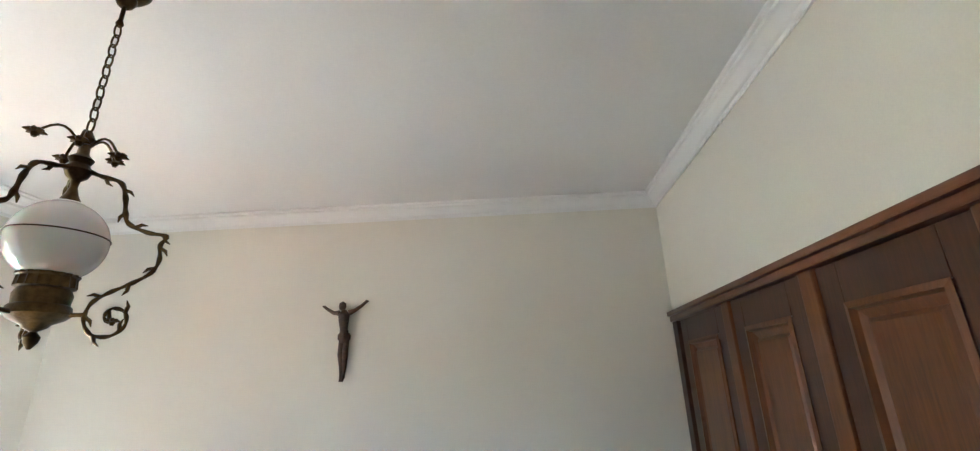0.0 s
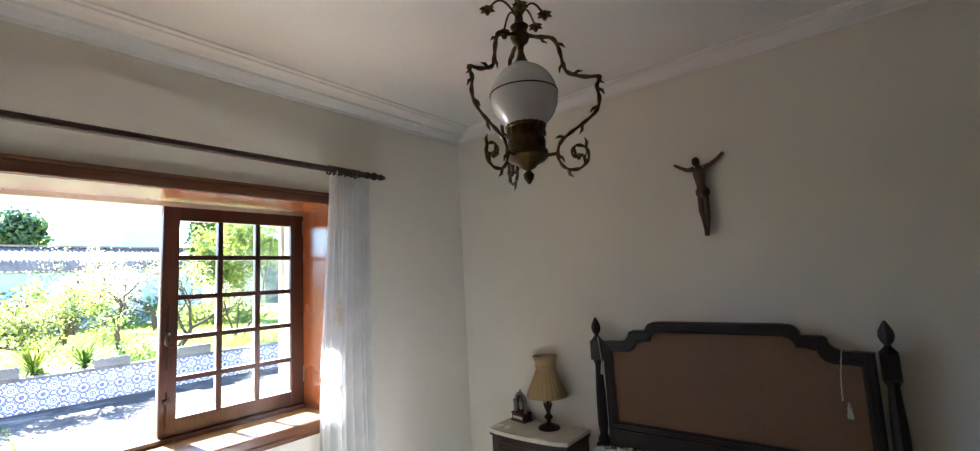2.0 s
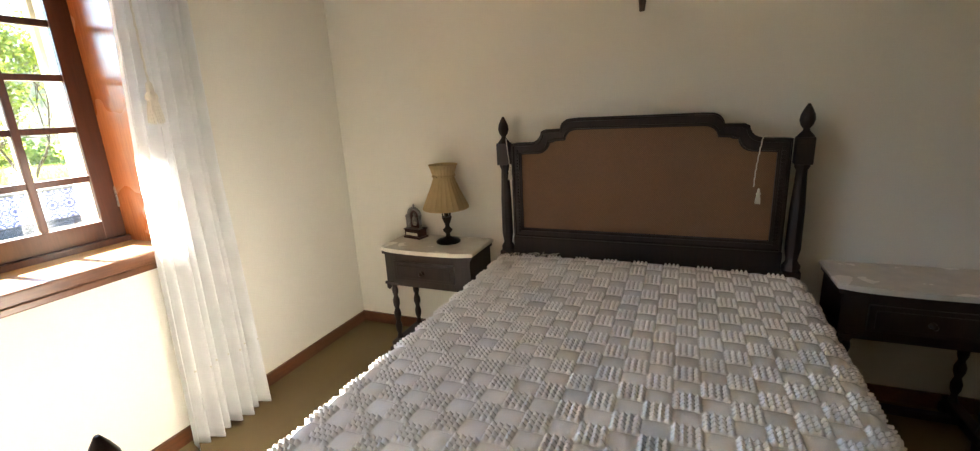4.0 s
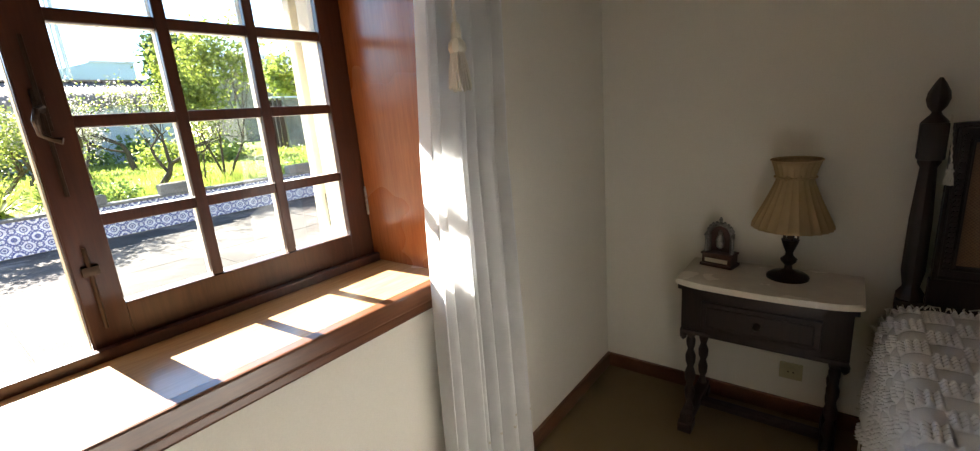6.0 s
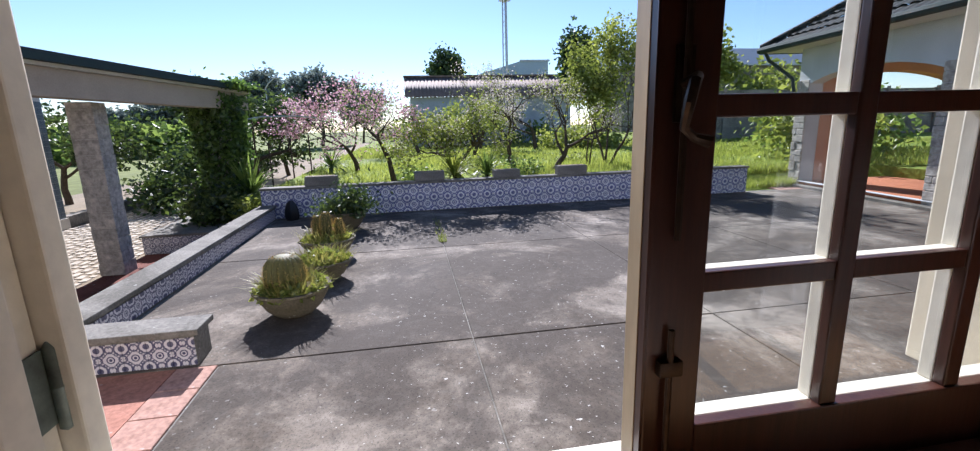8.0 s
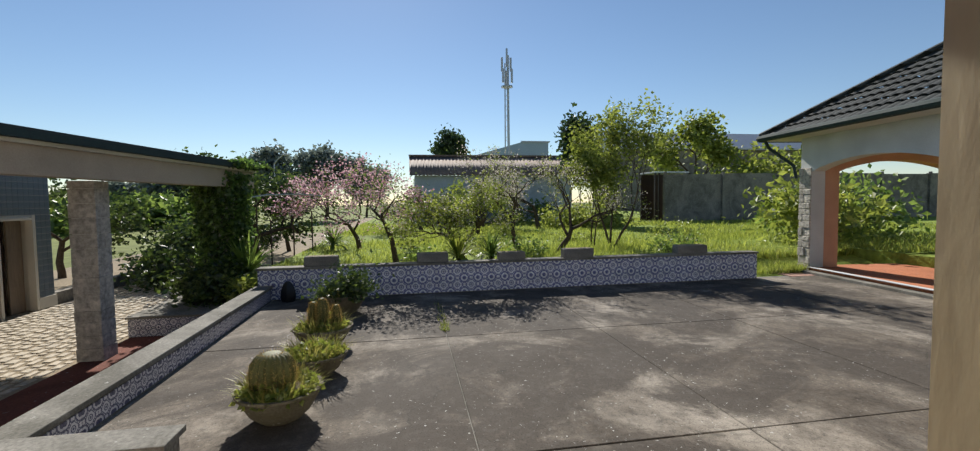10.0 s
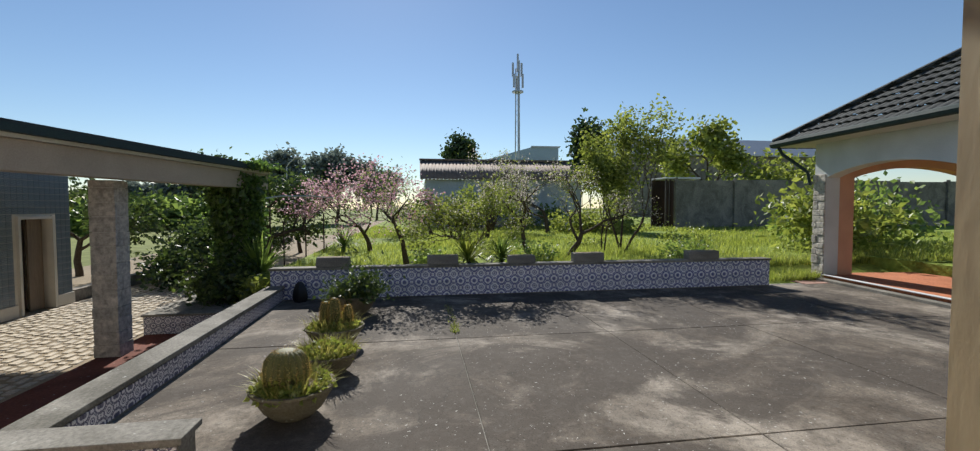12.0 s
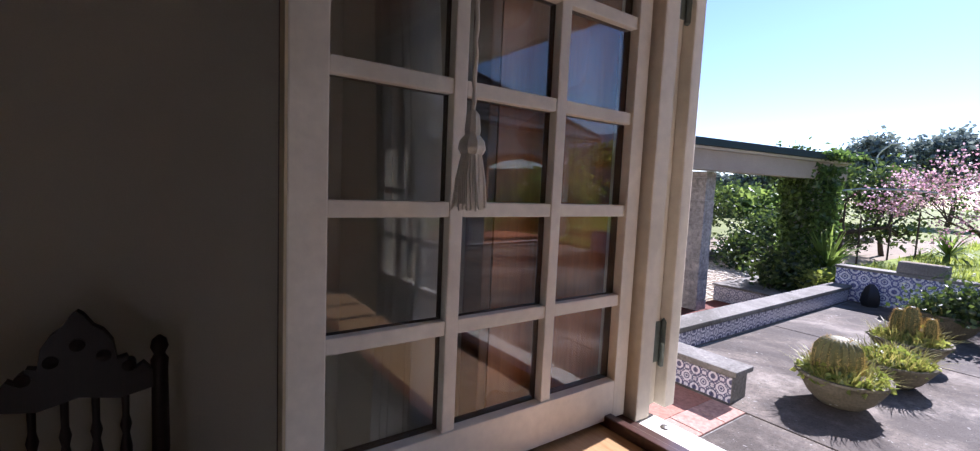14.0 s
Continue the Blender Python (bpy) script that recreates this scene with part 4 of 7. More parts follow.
# ---- wall figure ----
bm = bmesh.new()
FY = 2.572
tube(bm, [(-1.118, FY + 0.005, 2.192), (-1.09, FY, 2.172), (-1.055, FY - 0.004, 2.152), (-1.022, FY - 0.008, 2.15)], [0.008, 0.009, 0.011, 0.016], 10)
tube(bm, [(-0.868, FY + 0.005, 2.216), (-0.895, FY, 2.19), (-0.93, FY - 0.004, 2.165), (-0.965, FY - 0.008, 2.15)], [0.008, 0.009, 0.011, 0.016], 10)
tube(bm, [(-0.994, FY - 0.008, 2.165), (-0.993, FY - 0.01, 2.14), (-0.992, FY - 0.01, 2.10), (-0.99, FY - 0.006, 2.06), (-0.985, FY - 0.006, 2.02), (-0.985, FY, 1.985)], [0.014, 0.032, 0.028, 0.022, 0.028, 0.024], 14)
lathe(bm, [(0.002, -0.026), (0.016, -0.018), (0.021, 0), (0.018, 0.018), (0.003, 0.028)], 14, (-1.002, FY - 0.016, 2.186))
lathe(bm, [(0.024, -0.02), (0.033, -0.008), (0.034, 0.012), (0.028, 0.024)], 14, (-0.985, FY - 0.004, 2.012), lobes=5, lobe=0.1)
for s in (-1, 1):
    tube(bm, [(-0.985 + s * 0.012, FY - 0.004, 2.0), (-0.984 + s * 0.013, FY - 0.012, 1.92), (-0.982 + s * 0.008, FY - 0.004, 1.85), (-0.981 + s * 0.006, FY - 0.01, 1.81), (-0.981 + s * 0.004, FY - 0.02, 1.78)], [0.017, 0.016, 0.012, 0.009, 0.008], 10)
for x, z in ((-1.118, 2.192), (-0.868, 2.216), (-0.981, 1.80)):
    tube(bm, [(x, FY - 0.012, z), (x, 2.6, z)], 0.004, 6)
st = part("wall_figure", bm, M_STATUE, None, smooth=True)
tagged(st, "small dark painted wooden figure with raised arms on the wall", "figurine")

# ---- built-in wardrobe ----
wd = tagged(empty("wardrobe", X1 + 0.28, 0.95, 0), "built-in brown wooden wardrobe with panelled doors, closed", "wardrobe")
place(wd, "carcass", boxes((X1 + 0.03, X1 + 0.54, -0.6, 2.595, 0.002, 0.06), (X1 + 0.5, X1 + 0.54, -0.6, 2.595, 0.06, 2.03)), M_WARD)
place(wd, "head_moulding", boxes((X1 - 0.022, X1 + 0.05, -0.61, 2.595, 2.034, 2.062), (X1 - 0.034, X1 + 0.05, -0.61, 2.595, 2.063, 2.087), bevel=0.006), M_TRIMWOOD, "dark moulded head rail")
for y in (2.555, -0.57):
    place(wd, "side_stile", boxes((X1 - 0.012, X1 + 0.04, y - 0.035, y + 0.035, 0.062, 2.032), bevel=0.003), M_WARD)
edges = [2.518, 1.905, 1.345, 0.785, 0.225, -0.534]
for i in range(5):
    y1, y0 = edges[i], edges[i + 1]
    place(wd, "mullion", boxes((X1 - 0.016, X1 + 0.04, y0 - 0.036, y0 + 0.036, 0.062, 2.032), bevel=0.006), M_PANELWOOD) if i < 4 else None
    a, b = y0 + 0.038, y1 - 0.038
    door = place(wd, "door", boxes((X1 + 0.014, X1 + 0.02, a, b, 0.07, 2.028)), M_WARD)
    for nm, f in (("stile", (a, a + 0.085, 0.07, 2.028)), ("stile", (b - 0.085, b, 0.07, 2.028)), ("rail", (a + 0.086, b - 0.086, 1.92, 2.028)), ("rail", (a + 0.086, b - 0.086, 0.07, 0.19)), ("rail", (a + 0.086, b - 0.086, 0.93, 1.02))):
        fr = part(nm, boxes((X1 - 0.006, X1 + 0.0135, *f), bevel=0.002), M_WARD)
        fr.data.transform(wd.matrix_world.inverted())
        fr.parent = door
    for z0, z1 in ((1.02, 1.92), (0.19, 0.93)):
        bm = bmesh.new()
        c0, c1 = a + 0.085, b - 0.085
        lv = [[(X1 + x, yy, zz) for yy, zz in ((c0 + d, z0 + d), (c1 - d, z0 + d), (c1 - d, z1 - d), (c0 + d, z1 - d))] for d, x in ((0.0, -0.010), (0.016, -0.014), (0.022, 0.004), (0.045, 0.012), (0.058, 0.000))]
        rings = [[bm.verts.new(p) for p in ring] for ring in lv]
        for r0, r1 in zip(rings, rings[1:]):
            for q in range(4):
                bm.faces.new((r0[q], r0[(q + 1) % 4], r1[(q + 1) % 4], r1[q]))
        bm.faces.new(rings[-1])
        bmesh.ops.recalc_face_normals(bm, faces=bm.faces)
        bm.normal_update()
        if rings and bm.faces[:][-1].normal.x > 0:
            bmesh.ops.reverse_faces(bm, faces=bm.faces)
        pn = part("panel", bm, M_PANELWOOD, None, "lighter raised panel")
        pn.data.transform(wd.matrix_world.inverted())
        pn.parent = door
    bm = lathe(bmesh.new(), [(0.004, -0.03), (0.012, -0.026), (0.012, -0.018), (0.005, -0.012), (0.009, -0.006)], 12, (X1, a + 0.04, 1.42), "x")
    kn = part("knob", bm, M_BRASS, None, "small brass key knob", True)
    kn.data.transform(wd.matrix_world.inverted())
    kn.parent = door

# ---- chair by the south wall ----
chair = tagged(empty("chair", -2.085, -0.72, 0), "dark carved wooden chair with turned back spindles", "chair")
for s in (-1, 1):
    prof = [(0.017, 0.0), (0.02, 0.03), (0.02, 0.40), (0.022, 0.44), (0.019, 0.47), (0.019, 0.62), (0.014, 0.64), (0.021, 0.67), (0.019, 0.9), (0.021, 0.93), (0.013, 0.945), (0.021, 0.965), (0.017, 0.985), (0.004, 0.997)]
    local(chair, "back_post", lathe(bmesh.new(), prof, 16, (s * 0.165, -0.16, 0)), M_BEDWOOD, smooth=True)
    local(chair, "front_leg", lathe(bmesh.new(), [(0.016, 0), (0.02, 0.05), (0.013, 0.09), (0.02, 0.14), (0.018, 0.3), (0.022, 0.36), (0.02, 0.44)], 14, (s * 0.19, 0.2, 0)), M_BEDWOOD, smooth=True)
    local(chair, "side_stretcher", tube(bmesh.new(), [(s * 0.165, -0.16, 0.2), (s * 0.178, 0.02, 0.2), (s * 0.19, 0.2, 0.2)], [0.01, 0.014, 0.01], 10), M_BEDWOOD, smooth=True)
hump = [(-0.15, 0.86), (-0.15, 0.905), (-0.13, 0.93), (-0.11, 0.915), (-0.095, 0.955), (-0.075, 0.95), (-0.068, 1.0), (-0.05, 1.03), (-0.03, 1.045), (-0.012, 1.075), (0.0, 1.085)]
hump = hump + [(-x, z) for x, z in hump[::-1][1:]] + [(0.08, 0.845), (0.0, 0.865), (-0.08, 0.845)]
local(chair, "crest_rail", prism(bmesh.new(), hump, -0.178, -0.146), M_BEDWOOD, "carved humped crest rail")
for k in range(5):
    bm = lathe(bmesh.new(), [(0.002, -0.186), (0.014, -0.18), (0.016, -0.142), (0.002, -0.136)], 10, (-0.1 + 0.05 * k, 0, 0.93 + 0.07 * (1 - abs(k - 2) / 2)), "y")
    local(chair, "carved_boss", bm, M_BEDWOOD)
local(chair, "lower_rail", boxes((-0.15, 0.15, -0.175, -0.148, 0.53, 0.575), bevel=0.005), M_BEDWOOD)
for k in range(4):
    x = -0.09 + 0.06 * k
    local(chair, "spindle", lathe(bmesh.new(), [(0.008, 0.575), (0.011, 0.60), (0.007, 0.62), (0.012, 0.66), (0.014, 0.70), (0.008, 0.74), (0.013, 0.765), (0.008, 0.79), (0.009, 0.87)], 12, (x, -0.161, 0)), M_BEDWOOD, smooth=True)
local(chair, "seat", boxes((-0.21, 0.21, -0.19, 0.225, 0.44, 0.475), bevel=0.01), M_BEDWOOD)
local(chair, "front_stretcher", tube(bmesh.new(), [(-0.19, 0.2, 0.27), (0, 0.2, 0.27), (0.19, 0.2, 0.27)], [0.01, 0.016, 0.01], 10), M_BEDWOOD, smooth=True)
# ---- outdoor materials ----
def leaf_material(name, dark, light, through_part=0.35):
    m = bpy.data.materials.new(name)
    m.use_nodes = True
    nt = m.node_tree
    nt.nodes.clear()
    out = nt.nodes.new("ShaderNodeOutputMaterial")
    geo = nt.nodes.new("ShaderNodeNewGeometry")
    col = ramp(nt, geo.outputs["Random Per Island"], [(0.0, dark), (0.6, tuple((a + b) / 2 for a, b in zip(dark, light))), (1.0, light)])
    col = mix(nt, 1.0, col, ramp(nt, tex(nt, 2.5, 3), [(0.3, (0.7, 0.72, 0.7)), (0.7, (1, 1, 1))]), "MULTIPLY")
    df, tl, gl = (nt.nodes.new("ShaderNodeBsdf" + k) for k in ("Diffuse", "Translucent", "Glossy"))
    gl.inputs["Roughness"].default_value = 0.45
    for s in (df, tl):
        nt.links.new(col, s.inputs[0])
    m1, m2 = nt.nodes.new("ShaderNodeMixShader"), nt.nodes.new("ShaderNodeMixShader")
    m1.inputs[0].default_value, m2.inputs[0].default_value = through_part, 0.05
    nt.links.new(df.outputs[0], m1.inputs[1])
    nt.links.new(tl.outputs[0], m1.inputs[2])
    nt.links.new(m1.outputs[0], m2.inputs[1])
    nt.links.new(gl.outputs[0], m2.inputs[2])
    nt.links.new(m2.outputs[0], out.inputs[0])
    return m


TILE = 0.14


def tile_material(name, blue, white, size=TILE):
    """Glazed tile: blue scrolls and diamonds on white, mirrored in every tile of the local x-z plane."""
    m = bpy.data.materials.new(name)
    m.use_nodes = True
    nt = m.node_tree
    b = nt.nodes["Principled BSDF"]
    tc = nt.nodes.new("ShaderNodeTexCoord")
    sep = nt.nodes.new("ShaderNodeSeparateXYZ")
    nt.links.new(tc.outputs["Object"], sep.inputs[0])

    def cell(s):
        f = calc(nt, "FRACT", calc(nt, "MULTIPLY_ADD", s, 1 / size, 0.5))
        return calc(nt, "ABSOLUTE", calc(nt, "SUBTRACT", f, 0.5))
    u, v = cell(sep.outputs[0]), cell(sep.outputs[2])

    def dist(cu, cv):
        a, c = calc(nt, "SUBTRACT", u, cu), calc(nt, "SUBTRACT", v, cv)
        return calc(nt, "SQRT", calc(nt, "ADD", calc(nt, "MULTIPLY", a, a), calc(nt, "MULTIPLY", c, c)))

    def near(d, r, w):
        return calc(nt, "LESS_THAN", calc(nt, "ABSOLUTE", calc(nt, "SUBTRACT", d, r)), w)
    marks = [near(dist(0.0, 0.0), 0.15, 0.03), near(dist(0.5, 0.5), 0.30, 0.04), near(dist(0.5, 0.0), 0.16, 0.035), near(dist(0.0, 0.5), 0.16, 0.035),
             calc(nt, "LESS_THAN", dist(0.5, 0.5), 0.14), calc(nt, "LESS_THAN", dist(0.0, 0.0), 0.07), near(calc(nt, "ADD", u, v), 0.42, 0.025), near(dist(0.26, 0.26), 0.07, 0.03)]
    acc = marks[0]
    for q in marks[1:]:
        acc = calc(nt, "MAXIMUM", acc, q)
    wear = tex(nt, 40, 3)
    acc = calc(nt, "MULTIPLY", acc, calc(nt, "MULTIPLY_ADD", wear, 0.6, 0.55))
    col = mix(nt, acc, white, blue)
    dirt = tex(nt, 1.3, 4)
    col = mix(nt, 1.0, col, ramp(nt, dirt, [(0.25, (0.78, 0.77, 0.74)), (0.55, (1, 1, 1))]), "MULTIPLY")
    oi = nt.nodes.new("ShaderNodeObjectInfo")
    col = mix(nt, 1.0, col, ramp(nt, oi.outputs["Random"], [(0, (0.88, 0.88, 0.88)), (1, (1, 1, 1))]), "MULTIPLY")
    nt.links.new(col, b.inputs["Base Color"])
    b.inputs["Roughness"].default_value = 0.3
    return m


def concrete(name, base, stain, grain=22.0):
    m = material(name, base, 0.92, grain=grain, amount=0.28, blotch=0.6, blotch_amount=0.3, bump=0.5, distance=0.006, spec=0.25)
    nt = m.node_tree
    b = nt.nodes["Principled BSDF"]
    old = b.inputs["Base Color"].links[0].from_socket
    s1 = ramp(nt, tex(nt, 1.1, 6, 0.65, "Object", distort=0.8), [(0.40, (0, 0, 0)), (0.62, (1, 1, 1))])
    col = mix(nt, s1, old, mix(nt, 1.0, old, stain, "MULTIPLY"))
    spots = ramp(nt, tex(nt, 16, 2, 0.5), [(0.70, (0, 0, 0)), (0.74, (1, 1, 1))])
    col = mix(nt, spots, col, mix(nt, 0.5, col, (0.5, 0.5, 0.46)))
    nt.links.new(col, b.inputs["Base Color"])
    return m


def terrace_concrete():
    """Weathered screed: broad dark mould, pale worn patches, specks of lichen, in world metres."""
    m = concrete("stained_terrace_concrete", (0.205, 0.172, 0.136), (0.42, 0.405, 0.39))
    nt = m.node_tree
    b = nt.nodes["Principled BSDF"]
    old = b.inputs["Base Color"].links[0].from_socket
    geo = nt.nodes.new("ShaderNodeNewGeometry")

    def world(scale, detail, rough, distort):
        n = nt.nodes.new("ShaderNodeTexNoise")
        n.inputs["Scale"].default_value, n.inputs["Detail"].default_value = scale, detail
        n.inputs["Roughness"].default_value, n.inputs["Distortion"].default_value = rough, distort
        nt.links.new(geo.outputs["Position"], n.inputs["Vector"])
        return n.outputs[0]
    pale = ramp(nt, world(0.5, 8, 0.68, 0.5), [(0.50, (0, 0, 0)), (0.66, (0.85, 0.85, 0.85))])
    col = mix(nt, pale, old, (0.39, 0.345, 0.285))
    mould = ramp(nt, world(0.62, 10, 0.70, 0.5), [(0.44, (0, 0, 0)), (0.54, (0.9, 0.9, 0.9))])
    col = mix(nt, mould, col, (0.062, 0.051, 0.041))
    streak = ramp(nt, world(9.0, 7, 0.78, 0.6), [(0.50, (0, 0, 0)), (0.64, (0.7, 0.7, 0.7))])
    col = mix(nt, streak, col, (0.105, 0.093, 0.078))
    pits = ramp(nt, world(70.0, 3, 0.6, 0.0), [(0.30, (0.45, 0.45, 0.45)), (0.46, (1, 1, 1)), (0.66, (1.0, 1.0, 1.0)), (0.74, (1.35, 1.33, 1.28))])
    col = mix(nt, 1.0, col, pits, "MULTIPLY")
    vo = nt.nodes.new("ShaderNodeTexVoronoi")
    vo.feature = "DISTANCE_TO_EDGE"
    vo.inputs["Scale"].default_value = 0.42
    wob = nt.nodes.new("ShaderNodeVectorMath")
    wob.operation = "MULTIPLY_ADD"
    nz = nt.nodes.new("ShaderNodeTexNoise")
    nz.inputs["Scale"].default_value, nz.inputs["Detail"].default_value = 2.2, 6
    nt.links.new(geo.outputs["Position"], nz.inputs["Vector"])
    nt.links.new(nz.outputs["Color"], wob.inputs[0])
    wob.inputs[1].default_value = (0.7, 0.7, 0.0)
    nt.links.new(geo.outputs["Position"], wob.inputs[2])
    nt.links.new(wob.outputs[0], vo.inputs["Vector"])
    crack = ramp(nt, vo.outputs["Distance"], [(0.0015, (1, 1, 1)), (0.004, (0, 0, 0))])
    some = ramp(nt, world(0.33, 2, 0.5, 0.0), [(0.50, (0, 0, 0)), (0.56, (0.75, 0.75, 0.75))])
    col = mix(nt, mix(nt, 1.0, crack, some, "MULTIPLY"), col, (0.04, 0.036, 0.03))
    lich = ramp(nt, world(26.0, 3, 0.55, 0.5), [(0.675, (0, 0, 0)), (0.70, (0.85, 0.85, 0.85))])
    where = ramp(nt, world(0.9, 3, 0.5, 0.3), [(0.42, (0.1, 0.1, 0.1)), (0.6, (1, 1, 1))])
    col = mix(nt, mix(nt, 1.0, lich, where, "MULTIPLY"), col, (0.52, 0.51, 0.47))
    nt.links.new(col, b.inputs["Base Color"])
    return m


M_SLAB = terrace_concrete()
M_CAP = concrete("lichen_grey_capstone", (0.30, 0.285, 0.25), (0.5, 0.5, 0.48), 40)
M_BLOCK = concrete("grey_cement_block", (0.27, 0.255, 0.225), (0.6, 0.58, 0.55), 60)
M_TILE = tile_material("blue_white_glazed_tile", (0.014, 0.035, 0.25), (0.76, 0.79, 0.84), 0.2792)
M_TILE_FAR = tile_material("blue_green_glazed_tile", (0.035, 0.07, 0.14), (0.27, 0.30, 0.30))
M_TILE_NEAR = tile_material("navy_white_glazed_tile", (0.016, 0.02, 0.10), (0.70, 0.69, 0.72), 0.162)
M_TILE_MAROON = tile_material("maroon_white_glazed_tile", (0.17, 0.025, 0.03), (0.60, 0.50, 0.48), 0.30)
M_PINK = concrete("pink_cement_tile", (0.52, 0.33, 0.27), (0.8, 0.75, 0.7), 30)
M_REDFLOOR = concrete("dark_red_floor_tile", (0.22, 0.075, 0.05), (0.7, 0.65, 0.6), 30)
M_ORANGE = concrete("orange_terracotta_floor", (0.52, 0.20, 0.10), (0.85, 0.8, 0.75), 30)
M_STUCCO = material("off_white_stucco", (0.62, 0.58, 0.50), 0.85, grain=60, amount=0.1, blotch=1.2, blotch_amount=0.22, bump=0.4, distance=0.004)
M_TAN = material("tan_masonry_paint", (0.45, 0.365, 0.275), 0.85, grain=60, amount=0.1, blotch=1.2, blotch_amount=0.22, bump=0.3, distance=0.004)
M_OLDDOOR = wood("weathered_brown_door_wood", (0.13, 0.095, 0.065), (0.27, 0.205, 0.145), 0.6, coat=0.0)
M_WHITEWASH = material("blue_white_stucco", (0.60, 0.62, 0.63), 0.85, grain=50, amount=0.1, blotch=1.1, blotch_amount=0.25, bump=0.4, distance=0.004)
M_SALMON = material("salmon_stucco", (0.58, 0.33, 0.22), 0.85, grain=50, amount=0.1, blotch=1.5, blotch_amount=0.2, bump=0.4, distance=0.004)
M_STONE = material("rough_grey_white_stone", (0.60, 0.545, 0.475), 0.85, grain=16, amount=0.4, blotch=7, blotch_amount=0.4, bump=0.9, distance=0.02, random_amount=0.18)
M_ROOFTILE = material("dark_grey_green_roof_tile", (0.035, 0.04, 0.036), 0.75, grain=30, amount=0.3, blotch=2, blotch_amount=0.3, bump=0.4, distance=0.01)
M_GUTTER = material("dark_green_gutter", (0.022, 0.04, 0.037), 0.85, grain=30, amount=0.2, bump=0.1)
M_GREYWALL = concrete("streaked_grey_garden_wall", (0.31, 0.28, 0.235), (0.55, 0.55, 0.55), 18)
M_SHEDROOF = material("corrugated_fibre_cement", (0.24, 0.175, 0.135), 0.85, grain=8, amount=0.25, blotch=0.6, blotch_amount=0.35, bump=0.2)
M_SHEDWALL = material("pale_blue_shed_wall", (0.44, 0.48, 0.53), 0.8, grain=10, amount=0.1, blotch=1, blotch_amount=0.2, bump=0.1)
M_HANGAR = material("blue_grey_sheet_metal", (0.34, 0.43, 0.52), 0.5, grain=6, amount=0.08, blotch=0.3, blotch_amount=0.15, bump=0.05)
M_STEEL = material("galvanised_steel", (0.42, 0.44, 0.46), 0.45, metal=0.6, grain=20, amount=0.15, bump=0.05)
M_SOIL = material("dry_path_soil", (0.33, 0.27, 0.19), 0.95, grain=30, amount=0.25, blotch=0.8, blotch_amount=0.25, bump=0.6, distance=0.02, spec=0.1)
M_LAWN = material("spring_grass_soil", (0.24, 0.31, 0.06), 0.95, grain=7, amount=0.35, blotch=0.35, blotch_amount=0.35, bump=0.8, distance=0.05, spec=0.1)
M_FIELD = material("far_dry_field", (0.24, 0.27, 0.09), 0.95, grain=1.5, amount=0.3, blotch=0.05, blotch_amount=0.4, bump=0.2, spec=0.1)
M_COBBLE = material("cream_cobble_stone", (0.56, 0.49, 0.385), 0.9, grain=25, amount=0.25, blotch=3, blotch_amount=0.25, bump=0.5, distance=0.01)
M_BARK = material("grey_brown_bark", (0.10, 0.075, 0.055), 0.95, grain=40, amount=0.4, blotch=6, blotch_amount=0.3, bump=0.8, distance=0.01, stretch=(1, 1, 0.3), spec=0.1)
M_CACTUS = material("green_cactus_skin", (0.12, 0.118, 0.032), 0.7, grain=50, amount=0.3, blotch=10, blotch_amount=0.3, bump=0.3)
M_SPINE = material("golden_cactus_spine", (0.66, 0.48, 0.18), 0.6, grain=30, amount=0.2, bump=0.0)
M_BOWL = concrete("mossy_cement_bowl", (0.215, 0.185, 0.135), (0.6, 0.62, 0.46), 45)
M_IRON = material("rusty_iron_post", (0.06, 0.04, 0.03), 0.8, grain=60, amount=0.4, bump=0.3)
M_BLACKPOT = material("black_plastic", (0.012, 0.012, 0.014), 0.5, grain=30, amount=0.1, bump=0.05)
L_GRASS = leaf_material("grass_blade", (0.20, 0.26, 0.035), (0.56, 0.60, 0.12), 0.55)
L_YELLOW = leaf_material("yellow_green_leaf", (0.16, 0.21, 0.03), (0.44, 0.48, 0.09), 0.55)
L_MID = leaf_material("mid_green_leaf", (0.08, 0.14, 0.03), (0.30, 0.40, 0.08), 0.55)
L_DARK = leaf_material("dark_green_leaf", (0.02, 0.045, 0.014), (0.08, 0.13, 0.035), 0.35)
L_IVY = leaf_material("ivy_leaf", (0.045, 0.095, 0.02), (0.22, 0.34, 0.06), 0.55)
L_PINK = leaf_material("pink_blossom", (0.50, 0.24, 0.30), (0.82, 0.58, 0.62), 0.5)
L_WHITE = leaf_material("pale_blossom", (0.46, 0.40, 0.36), (0.78, 0.70, 0.62), 0.5)
L_CITRUS = leaf_material("citrus_leaf", (0.022, 0.048, 0.012), (0.15, 0.21, 0.04), 0.4)
L_GREY = leaf_material("grey_green_leaf", (0.13, 0.16, 0.14), (0.27, 0.32, 0.27), 0.4)
L_STRAW = leaf_material("dry_straw_grass", (0.19, 0.18, 0.035), (0.52, 0.47, 0.13), 0.35)

